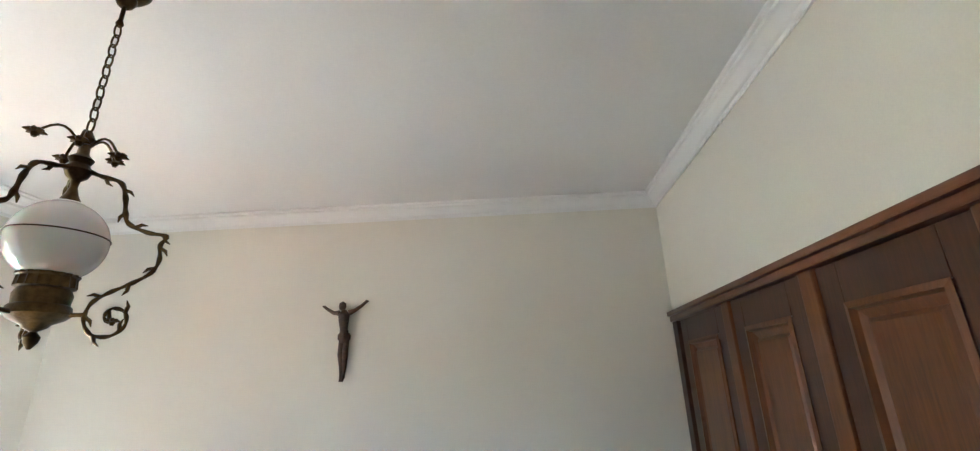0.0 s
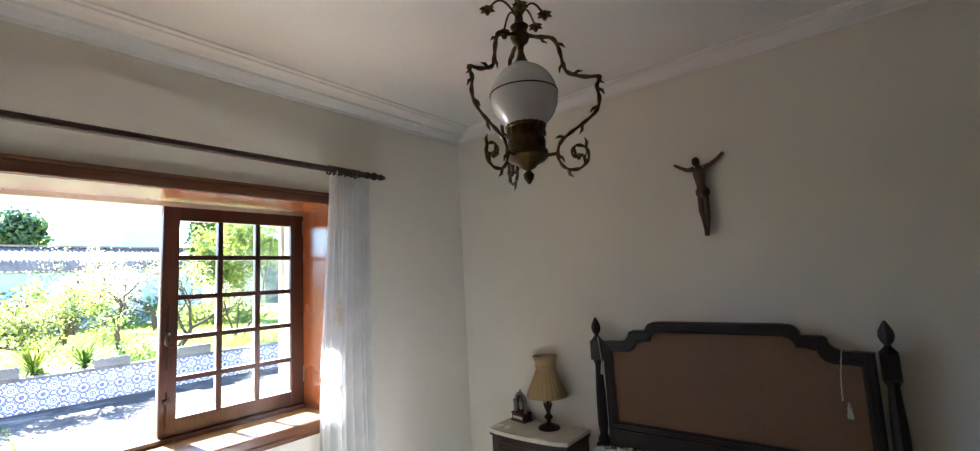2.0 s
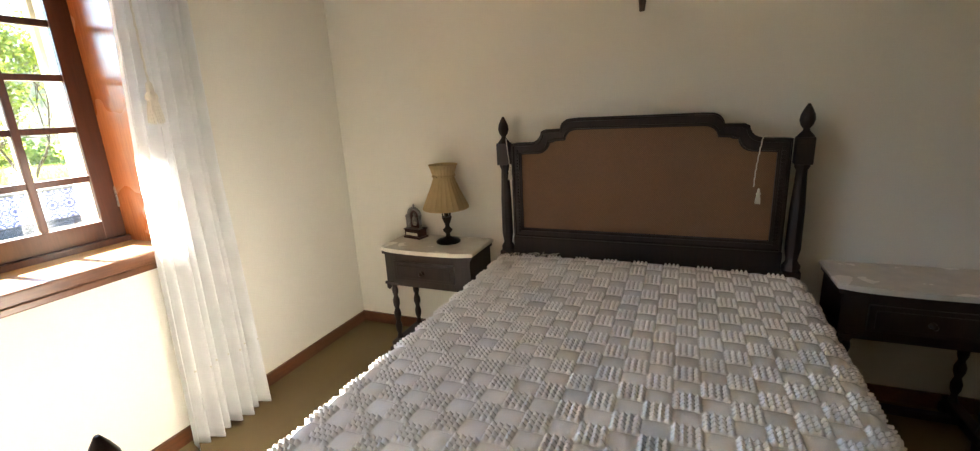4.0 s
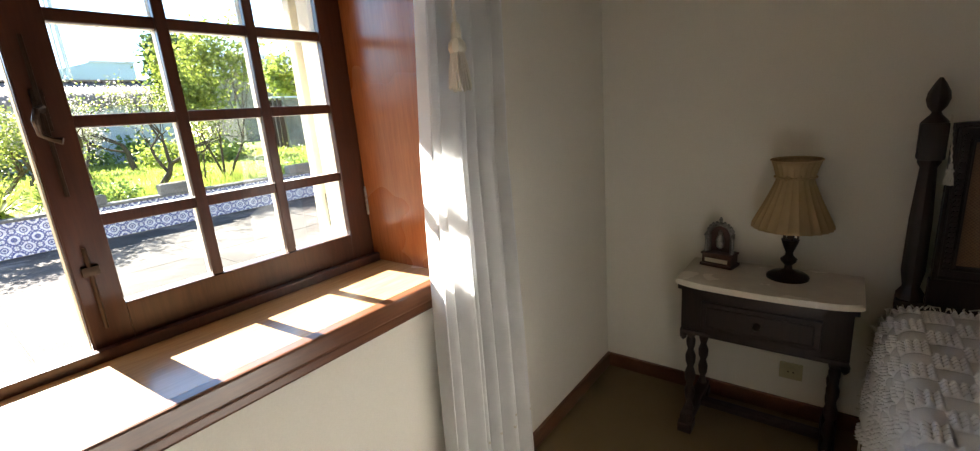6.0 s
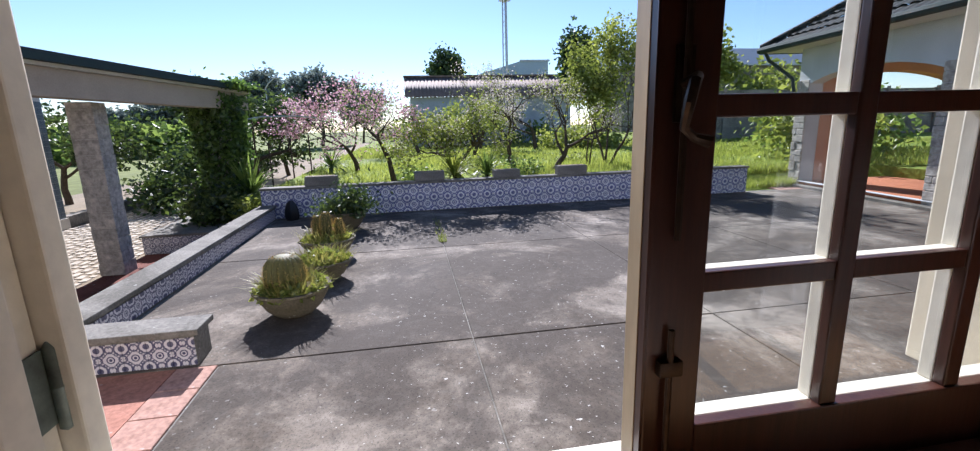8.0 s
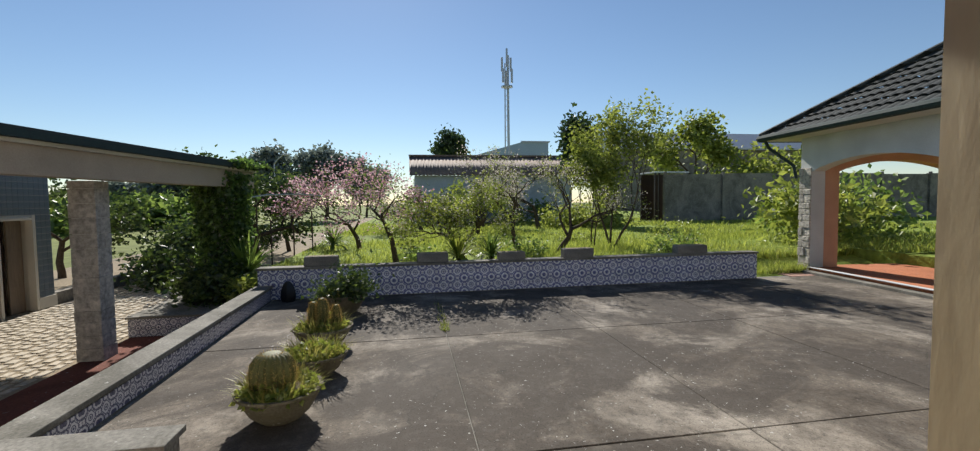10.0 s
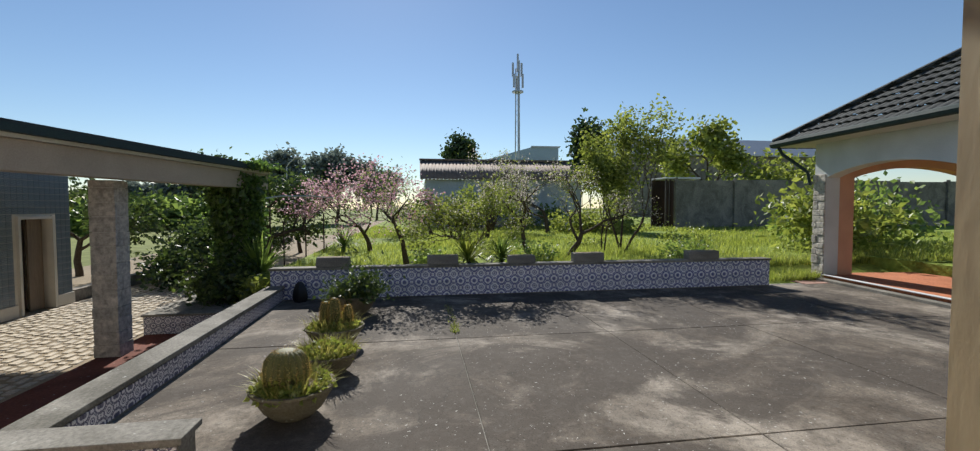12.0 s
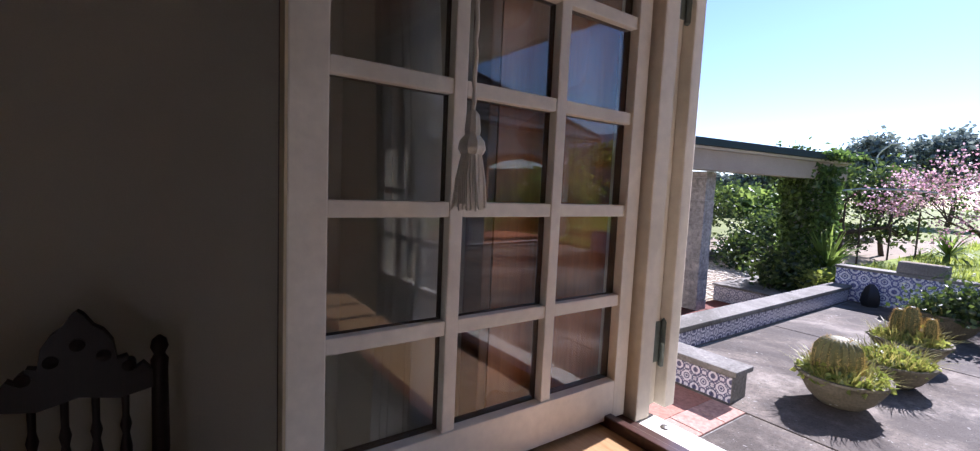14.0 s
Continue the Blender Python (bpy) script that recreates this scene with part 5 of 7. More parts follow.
# ---- ground ----
LOW = -0.74      # driveway level
structure("ground", boxes((-400, -3.3, -300, 300, -1.3, LOW - 0.03)), M_FIELD, "open field running to the horizon")
structure("garden_ground", boxes((-75, -14.6, -2.75, 60, -1.2, GARDEN), (-14.6, -12.42, -2.75, 8.18, -1.2, GARDEN), (-14.6, -12.42, 12.6, 60, -1.2, GARDEN), (-12.42, -3.3, 12.6, 60, -1.2, GARDEN - 0.02)), M_LAWN, "overgrown grassy garden ground")
structure("terrace_base", boxes((-12.4, -3.242, -2.55, 12.6, -1.2, G - 0.012)), M_CAP, "cement bed under the terrace")
structure("garden_bank", prism(bmesh.new(), [(-14.6, -1.2), (-12.42, -1.2), (-12.42, G - 0.02), (-12.95, G - 0.015), (-14.6, GARDEN)], 8.18, 12.6), M_LAWN, "grassy bank beside the porch")
structure("porch_path", boxes((-12.98, -12.19, 9.1, 9.98, G - 0.1, G + 0.003)), M_PINK, "worn pink cement path to the porch")
structure("carport_floor", boxes((-12.1, -5.0, -4.32, -2.47, LOW - 0.05, LOW + 0.008)), M_REDFLOOR, "dark red cement floor under the carport edge")
structure("driveway", boxes((-40, -3.3, -12, -2.76, -1.0, LOW - 0.012)), M_SOIL, "sandy driveway bed")
structure("garden_path", boxes((-60, -14.5, -4.6, -3.2, -0.9, -0.25)), M_SOIL, "sandy track beside the garden")
structure("red_patio", boxes((-6.15, -3.3, -2.5, -1.36, G - 0.02, G - 0.004)), concrete("terracotta_patio_tile", (0.44, 0.215, 0.155), (0.82, 0.78, 0.74), 30), "faded terracotta tiled patio")
structure("house_eave", boxes((-4.36, XO, -6, 9, 2.45, 2.53), (-4.41, -4.362, -6, 9, 2.43, 2.57)), M_STUCCO, "cream soffit of the house eave")
structure("house_wall_outer", boxes((XO + 0.002, XO + 0.2, -8, Y0 - 0.202, -1.0, 2.45), (XO + 0.002, XO + 0.2, Y1 + 0.202, 9, -1.0, 2.45)), M_STUCCO, "cream outer wall of the house")


# ---- trees and plants ----
def tube_raw(verts, faces, pts, rads, segs=5):
    base = len(verts)
    n = len(pts)
    for i, p in enumerate(pts):
        d = (pts[min(i + 1, n - 1)] - pts[max(i - 1, 0)]).normalized()
        s = d.orthogonal().normalized()
        t = d.cross(s)
        for k in range(segs):
            a = 6.2832 * k / segs
            verts.append(p + (s * math.cos(a) + t * math.sin(a)) * rads[i])
    for i in range(n - 1):
        for k in range(segs):
            a, b = base + i * segs + k, base + i * segs + (k + 1) % segs
            faces.append((a, b, b + segs, a + segs))


def leaf_raw(verts, faces, rnd, p, size, long=1.6, droop=0.0):
    d = Vector((rnd.gauss(0, 1), rnd.gauss(0, 1), rnd.gauss(0, 0.7) - droop)).normalized()
    s = d.cross(Vector((rnd.gauss(0, 1), rnd.gauss(0, 1), rnd.gauss(0, 1)))).normalized() * size * 0.5
    f = d.cross(s).normalized() * size * 0.12
    b = len(verts)
    verts.extend((p, p + d * size * long * 0.5 + s + f, p + d * size * long, p + d * size * long * 0.5 - s + f))
    faces.append((b, b + 1, b + 2, b + 3))


def grow(rnd, verts, faces, tips, p, d, length, r, depth, bend=0.25, split=3, up=0.15, twigs=True):
    n = 4
    pts, rads = [p.copy()], [r]
    for i in range(n):
        d = (d + Vector((rnd.gauss(0, bend), rnd.gauss(0, bend), rnd.gauss(0, bend) + up)) * 0.5).normalized()
        p = p + d * length / n
        pts.append(p.copy())
        rads.append(r * (1 - 0.38 * (i + 1) / n))
        if depth <= 1:
            tips.append((p.copy(), depth))
    tube_raw(verts, faces, pts, rads, 6 if depth > 2 else 4)
    if depth > 0:
        for k in range(split):
            a = rnd.uniform(0, 6.283)
            o = d.orthogonal().normalized()
            o = Matrix.Rotation(a, 3, d) @ o
            nd = (d * rnd.uniform(0.5, 0.9) + o * rnd.uniform(0.55, 0.95)).normalized()
            grow(rnd, verts, faces, tips, pts[-1 if k < 2 else -2], nd, length * rnd.uniform(0.62, 0.86), rads[-1] * 0.78, depth - 1, bend, split, up)


def tree(x, y, z, height, label, seed, leaf, per_tip=5, size=0.05, depth=4, trunk=0.09, first=0.3, bloom=None, bloom_per=0, bloom_size=0.03, split=3, lean=(0, 0), wide=1.0, stems=1, name="tree", cat="tree", scatter=0.12, up=0.15):
    rnd = random.Random(seed)
    th = tagged(empty(name, x, y, z), label, cat)
    verts, faces, tips = [], [], []
    for s in range(stems):
        d = Vector((lean[0] + (rnd.gauss(0, 0.35) if stems > 1 else 0), lean[1] + (rnd.gauss(0, 0.35) if stems > 1 else 0), 1)).normalized()
        grow(rnd, verts, faces, tips, Vector((rnd.gauss(0, 0.05) * (stems > 1), rnd.gauss(0, 0.05) * (stems > 1), -0.08)), d, first, trunk * 0.42, depth, 0.25, split, up)
    top = max(v.z for v in verts)
    k = height / top
    for v in verts:
        v.z *= k
        v.x *= k * wide
        v.y *= k * wide
    tips = [Vector((t.x * k * wide, t.y * k * wide, t.z * k)) for t, _ in tips]
    cloud("trunk", verts, faces, M_BARK, th, "grey-brown trunk with forked limbs").data.shade_smooth()
    dens = (2.0 if depth > 4 else 1.4) if x > -32 else 1.0
    per_tip, size = per_tip * dens, size * (0.75 if depth > 4 else 0.95)
    if per_tip:
        lv, lf = [], []
        for t in tips:
            for _ in range(int(per_tip + rnd.random())):
                leaf_raw(lv, lf, rnd, t + Vector((rnd.gauss(0, scatter), rnd.gauss(0, scatter), rnd.gauss(0, scatter))), size * rnd.uniform(0.7, 1.3))
        cloud("crown", lv, lf, leaf, th, "")
    if bloom:
        lv, lf = [], []
        for t in tips:
            for _ in range(bloom_per):
                leaf_raw(lv, lf, rnd, t + Vector((rnd.gauss(0, scatter * 0.7), rnd.gauss(0, scatter * 0.7), rnd.gauss(0, scatter * 0.7))), bloom_size * rnd.uniform(0.7, 1.3), 1.0)
        cloud("blossom", lv, lf, bloom, th, "")
    return th


def bush(x, y, z, rx, ry, rz, label, seed, leaf, count, size, name="bush", cat="bush", clumps=14, stem_r=0.02):
    """Stems and leaf clumps in an uneven mound."""
    rnd = random.Random(seed)
    th = tagged(empty(name, x, y, z), label, cat)
    cen = []
    for k in range(clumps):
        a, q = rnd.uniform(0, 6.283), rnd.random() ** 0.6
        cen.append(Vector((rx * q * math.cos(a), ry * q * math.sin(a), rz * rnd.uniform(0.15, 1.0) * (1 - 0.35 * q))))
    verts, faces = [], []
    for c in cen:
        tube_raw(verts, faces, [Vector((c.x * 0.1, c.y * 0.1, -0.05)), Vector((c.x * 0.45, c.y * 0.45, c.z * 0.5)), c], [stem_r, stem_r * 0.7, stem_r * 0.25], 4)
    cloud("stems", verts, faces, M_BARK, th)
    lv, lf = [], []
    for k in range(count):
        c = cen[k % clumps]
        s = 0.34 * min(rx, ry, rz) + 0.05
        p = c + Vector((rnd.gauss(0, s), rnd.gauss(0, s), rnd.gauss(0, s * 0.8)))
        p.z = max(p.z, 0.02)
        leaf_raw(lv, lf, rnd, p, size * rnd.uniform(0.6, 1.3))
    cloud("leaves", lv, lf, leaf, th)
    return th


def blades(name, area, count, h0, h1, w, mat, seed, zf, label, keep=None):
    rnd = random.Random(seed)
    lv, lf = [], []
    x0, x1, y0, y1 = area
    while len(lf) < count * 2:
        q = rnd.random() ** 1.6
        x, y = x1 + (x0 - x1) * q, rnd.uniform(y0, y1)
        nz = noise.noise(Vector((x * 0.35, y * 0.35, 1.0)))
        if rnd.random() > 0.65 + nz * 1.1:
            continue
        if keep and not keep(x, y):
            continue
        h = rnd.uniform(h0, h1) * (0.75 + 0.9 * max(0, nz))
        a = rnd.uniform(0, 6.283)
        s = Vector((math.cos(a), math.sin(a), 0)) * w * (1 + 0.05 * abs(x + 12))
        l = Vector((rnd.gauss(0, 0.3), rnd.gauss(0, 0.3), 0)) * h
        b, z = len(lv), zf
        p = Vector((x, y, z - 0.02))
        lv.extend((p - s, p + s, p + l * 0.4 + Vector((0, 0, h * 0.6)) + s * 0.7, p + l * 0.4 + Vector((0, 0, h * 0.6)) - s * 0.7, p + l + Vector((0, 0, h))))
        lf.append((b, b + 1, b + 2, b + 3))
        lf.append((b + 3, b + 2, b + 4))
    return tagged(cloud(name, lv, lf, mat), label, "grass", kind="stuff")


def not_bank(x, y):
    return not (x > -14.6 and 8.15 < y < 12.7)


blades("grass", (-34, -12.6, -2.6, 26), 100000, 0.05, 0.22, 0.007, L_GRASS, 11, GARDEN, "bright spring grass in the garden", not_bank)
blades("weeds", (-30, -12.6, -2.6, 20), 2600, 0.12, 0.38, 0.016, L_YELLOW, 12, GARDEN, "yellow-green weeds among the grass", not_bank)
blades("bank_grass", (-14.6, -13.8, 8.3, 12.6), 2000, 0.2, 0.42, 0.009, L_GRASS, 13, -0.12, "bright grass on the bank by the porch")
blades("bank_grass", (-13.8, -12.6, 8.3, 9.9), 1500, 0.12, 0.3, 0.008, L_GRASS, 14, -0.3, "bright grass on the bank by the porch")
for k, (wx, wy, wr) in enumerate(((-14.2, 0.6, 0.3), (-16.8, 2.6, 0.5), (-14.0, 3.2, 0.32), (-18.2, 6.2, 0.6), (-14.3, 7.3, 0.35), (-19.5, 10.5, 0.7), (-17.0, 9.2, 0.5), (-22.5, 4.2, 0.7))):
    bush(wx, wy, GARDEN, wr, wr * 1.3, 0.28 + 0.1 * (k % 3), "low leafy weeds among the garden grass", 150 + k, L_YELLOW if k % 2 else L_MID, 420, 0.06, name="weed_clump", cat="weeds", clumps=14, stem_r=0.006)

tree(-13.75, 0.12, GARDEN, 2.4, "pink blossoming peach tree with a dark trunk", 21, L_MID, 0.4, 0.045, 5, 0.085, 0.5, L_PINK, 1, 0.05, lean=(0, -0.1), wide=1.2, name="peach_tree", scatter=0.09)
tree(-17.6, -1.15, GARDEN, 2.75, "leaning pink peach tree in blossom", 35, L_MID, 0.3, 0.045, 5, 0.085, 0.5, L_PINK, 2, 0.055, lean=(0, 0.3), wide=1.1, name="peach_tree", scatter=0.1)
tree(-14.7, 1.65, GARDEN, 1.95, "low fruit tree with fresh yellow-green leaves", 22, L_YELLOW, 1.4, 0.055, 5, 0.09, 0.35, L_WHITE, 1, 0.035, wide=1.5, name="fruit_tree", scatter=0.09)
tree(-15.6, 3.45, GARDEN, 3.0, "nearly bare fruit tree with pale blossoms", 23, L_YELLOW, 0.3, 0.04, 5, 0.10, 0.55, L_WHITE, 1, 0.035, lean=(0, -0.25), wide=1.0, name="fruit_tree", up=0.25, scatter=0.07)
tree(-15.0, 4.3, GARDEN, 2.7, "fruit tree with sparse buds on crooked limbs", 24, L_YELLOW, 0.3, 0.05, 5, 0.11, 0.45, L_WHITE, 1, 0.03, lean=(0, 0.15), wide=1.0, name="fruit_tree", up=0.22, scatter=0.08)
tree(-16.0, 6.35, GARDEN, 4.5, "tall slender tree with light green spring leaves", 25, L_YELLOW, 2, 0.075, 4, 0.075, 0.8, None, 0, stems=3, wide=0.62, up=0.38, scatter=0.08)
tree(-15.8, 5.7, GARDEN, 2.9, "young tree with bright green leaves", 36, L_YELLOW, 3, 0.07, 4, 0.06, 0.6, None, 0, stems=2, wide=0.6, up=0.35, scatter=0.13)
tree(-18.2, -4.4, -0.3, 2.8, "broad citrus tree with a dense dark green crown", 26, L_CITRUS, 6, 0.10, 4, 0.13, 0.5, None, 0, wide=1.15, name="citrus_tree", scatter=0.2)
tree(-23.0, -6.8, -0.3, 3.6, "olive tree with a dense grey-green crown", 27, L_CITRUS, 6, 0.11, 4, 0.16, 0.6, None, 0, wide=1.1, name="olive_tree", scatter=0.25)
tree(-19.5, -10.4, LOW, 3.4, "leafy tree behind the carport", 28, L_CITRUS, 4, 0.11, 4, 0.11, 0.6, None, 0, wide=1.2, scatter=0.22)
tree(-15.9, -10.4, LOW, 3.7, "leafy garden tree beyond the tiled outbuilding", 29, L_YELLOW, 5, 0.11, 4, 0.11, 0.6, None, 0, wide=1.0, scatter=0.22)
tree(-21.0, -4.0, -0.3, 2.4, "small orchard tree with thin leaves", 30, L_CITRUS, 5, 0.07, 4, 0.08, 0.4, None, 0, wide=1.1, name="fruit_tree")
tree(-24.6, 1.0, GARDEN, 2.7, "fruit tree with pale blossom and young leaves", 37, L_YELLOW, 2, 0.06, 4, 0.10, 0.45, L_WHITE, 3, 0.06, wide=1.3, name="fruit_tree", scatter=0.12)
tree(-25.8, 6.9, GARDEN, 3.0, "fruit tree with pale blossom", 38, L_YELLOW, 1, 0.06, 4, 0.10, 0.5, L_WHITE, 4, 0.06, wide=1.3, name="fruit_tree", scatter=0.12)
tree(-22.4, 3.2, GARDEN, 2.4, "fruit tree with fresh yellow-green leaves", 39, L_YELLOW, 5, 0.06, 4, 0.10, 0.4, None, 0, wide=1.4, name="fruit_tree", scatter=0.12)
tree(-27, 4.2, GARDEN, 2.7, "fruit tree with pale blossom", 31, L_WHITE, 3, 0.07, 4, 0.10, 0.5, None, 0, wide=1.2, name="fruit_tree")
tree(-30.2, 10.75, GARDEN, 6.4, "dark conifer behind the orchard", 32, L_DARK, 9, 0.2, 4, 0.16, 1.2, None, 0, wide=0.36, up=0.5, scatter=0.35, name="conifer")
tree(-52, 5.0, GARDEN, 8.5, "dark round-topped pine in the distance", 33, L_DARK, 16, 0.28, 4, 0.3, 3.0, None, 0, wide=0.42, scatter=0.4, name="pine")
tree(-36, 22.6, GARDEN, 7.6, "light green tree beyond the garden wall", 34, L_YELLOW, 7, 0.26, 4, 0.2, 1.2, None, 0, wide=0.72, scatter=0.4)
for k, (tx, ty, th_) in enumerate(((-62, -15.6, 8.2), (-66, -10.3, 9.2), (-70, -5.5, 7.4), (-58, -20, 5.4), (-64, -27, 5), (-75, -38, 5))):
    tagged(tree(tx, ty, -0.5, th_, "grey-green woodland tree in the distance", 40 + k, L_GREY, 24, 0.36, 3, 0.3, 1.8, None, 0, split=4, wide=0.9, scatter=0.5), group="distant trees")
bush(-34, 27.5, GARDEN, 3, 5.5, 4.5, "leafy yellow-green shrubs beyond the garden wall", 50, L_YELLOW, 4200, 0.28, name="shrub", cat="shrub", clumps=26)
bush(-16.3, 13.9, GARDEN, 1.3, 1.9, 1.9, "large-leaved shrub beside the porch", 51, L_YELLOW, 1800, 0.16, name="shrub", cat="shrub", clumps=26)
bush(-18.5, 17.0, GARDEN, 1.6, 2.2, 1.9, "dark leafy shrub behind the porch", 52, L_MID, 2000, 0.17, name="shrub", cat="shrub", clumps=24)
bush(-12.75, -3.45, -0.40, 0.72, 0.48, 0.62, "dark green bush in the tiled planter", 53, L_CITRUS, 3200, 0.065, clumps=22)
bush(-12.45, -2.75, -0.30, 0.28, 0.25, 0.42, "yellow-green bush at the end of the terrace kerb", 54, L_YELLOW, 700, 0.07, clumps=10)
bush(-17.3, -6.4, LOW, 1.1, 0.7, 0.95, "dark leafy bush beside the driveway", 55, L_CITRUS, 1600, 0.10, clumps=22)
bush(-24.8, -8.9, LOW, 1.8, 1.1, 1.3, "leafy hedge beyond the driveway", 56, L_CITRUS, 3500, 0.13, clumps=24)
bush(-26, 9.5, GARDEN, 1.4, 2.6, 0.9, "leafy weeds by the garden wall", 57, L_YELLOW, 2200, 0.14, clumps=20)
bush(-31.2, 4.6, GARDEN, 1.0, 5.0, 2.1, "leafy shrubs before the shed", 58, L_MID, 2600, 0.16, clumps=20)
bush(-52, -27, -0.6, 9, 10, 2.4, "wild hedge at the edge of the field", 59, L_MID, 4200, 0.5, clumps=34, name="hedge", cat="hedge")


def yucca(x, y, z, r, h, seed, label, mat, count=90, w=0.022):
    rnd = random.Random(seed)
    th = tagged(empty("yucca", x, y, z), label, "plant")
    lathe_bm = lathe(bmesh.new(), [(0.06, -0.05), (0.055, h * 0.25), (0.05, h * 0.42)], 10)
    part("trunk", lathe_bm, M_BARK, th, smooth=True)
    lv, lf = [], []
    for k in range(count):
        a, e = rnd.uniform(0, 6.283), rnd.uniform(-0.2, 1.25)
        d = Vector((math.cos(a) * math.cos(e), math.sin(a) * math.cos(e), math.sin(e)))
        L = r * rnd.uniform(0.75, 1.15)
        s = Vector((-math.sin(a), math.cos(a), 0)) * w
        p0 = Vector((0, 0, h * 0.4))
        p1, p2 = p0 + d * L * 0.55 + Vector((0, 0, 0.05)), p0 + d * L + Vector((0, 0, -0.18 * L * (1.2 - e)))
        b = len(lv)
        lv.extend((p0 - s * 0.5, p0 + s * 0.5, p1 + s, p1 - s, p2))
        lf.extend(((b, b + 1, b + 2, b + 3), (b + 3, b + 2, b + 4)))
    cloud("leaves", lv, lf, mat, th)
    return th


yucca(-13.1, 1.45, GARDEN, 0.72, 0.5, 1, "spiky yucca with yellow-green sword leaves", L_YELLOW, 130)
yucca(-13.2, 2.2, GARDEN, 0.6, 0.45, 2, "spiky yucca with green sword leaves", L_MID, 110)
yucca(-17.5, -1.9, GARDEN, 0.7, 0.4, 3, "young feathery palm in the grass", L_MID, 90, 0.03)
yucca(-13.3, -2.95, LOW + 0.3, 0.9, 1.2, 4, "spiky plant beside the ivy-covered pillar", L_MID, 120, 0.03)

# ---- tiled terrace wall ----
TX = -12.2
wall = tagged(empty("garden_wall", TX - 0.1, 3.4, G), "low terrace wall faced with blue and white tiles", "wall", kind="structure")
place(wall, "core", boxes((TX - 0.24, TX - 0.008, -2.44, 8.17, G - 0.2, 0.245)), M_CAP)
place(wall, "capstone", boxes((TX - 0.27, TX + 0.02, -2.46, 8.2, 0.249, 0.295), bevel=0.008), M_CAP, "grey weathered capstone")
for k, (y, w) in enumerate(((-1.3, 0.62), (0.84, 0.62), (2.47, 0.56), (3.92, 0.66), (6.57, 0.72))):
    b = tagged(empty("cement_planter", TX - 0.13, y, 0.295), "grey weathered cement block planter on the tiled wall", "planter", "planters on the wall")
    bm = boxes((-0.12, 0.12, -w / 2, w / 2, 0.0, 0.19 - 0.03 * (k == 2)), bevel=0.02)
    for v in bm.verts:
        v.co += Vector((noise.noise(v.co * 9 + Vector((k, 0, 0))), noise.noise(v.co * 9 + Vector((0, k, 3))), 0.6 * noise.noise(v.co * 9 + Vector((5, 0, k))))) * 0.014 * (v.co.z > 0.01)
    part("block", bm, M_BLOCK, b)
    part("soil", boxes((-0.08, 0.08, -w / 2 + 0.05, w / 2 - 0.05, 0.17 - 0.03 * (k == 2), 0.195 - 0.03 * (k == 2))), M_SOIL, b, "dry soil")

# ---- terrace kerb and stub wall ----
kerb = tagged(empty("terrace_kerb", -9.2, -2.35, G), "low terrace kerb with a grey cap and tiled side", "kerb", kind="structure")
place(kerb, "core", boxes((-12.15, -6.44, -2.45, -2.2, LOW - 0.1, -0.085)), M_CAP)
place(kerb, "cap", boxes((-12.18, -6.45, -2.48, -2.17, -0.081, -0.035), bevel=0.008), M_CAP, "grey lichen-stained cap")
stub = tagged(empty("stub_wall", -6.25, -1.8, G), "short low wall with patterned tiles beside the steps", "wall", kind="structure")
place(stub, "core", boxes((-6.42, -6.175, -2.52, -1.22, LOW, -0.075)), M_CAP)
place(stub, "cap", boxes((-6.445, -6.14, -2.56, -1.18, -0.071, -0.025), bevel=0.008), M_CAP, "grey lichen-stained cap")

# ---- planter bowls ----
def bowl_mesh(r, h):
    return lathe(bmesh.new(), [(r * 0.42, 0), (r * 0.5, 0.01), (r * 0.72, h * 0.3), (r * 0.92, h * 0.72), (r * 0.99, h * 0.9), (r * 1.03, h * 0.92), (r * 1.03, h), (r * 0.93, h), (r * 0.9, h * 0.8), (r * 0.2, h * 0.74)], 36)


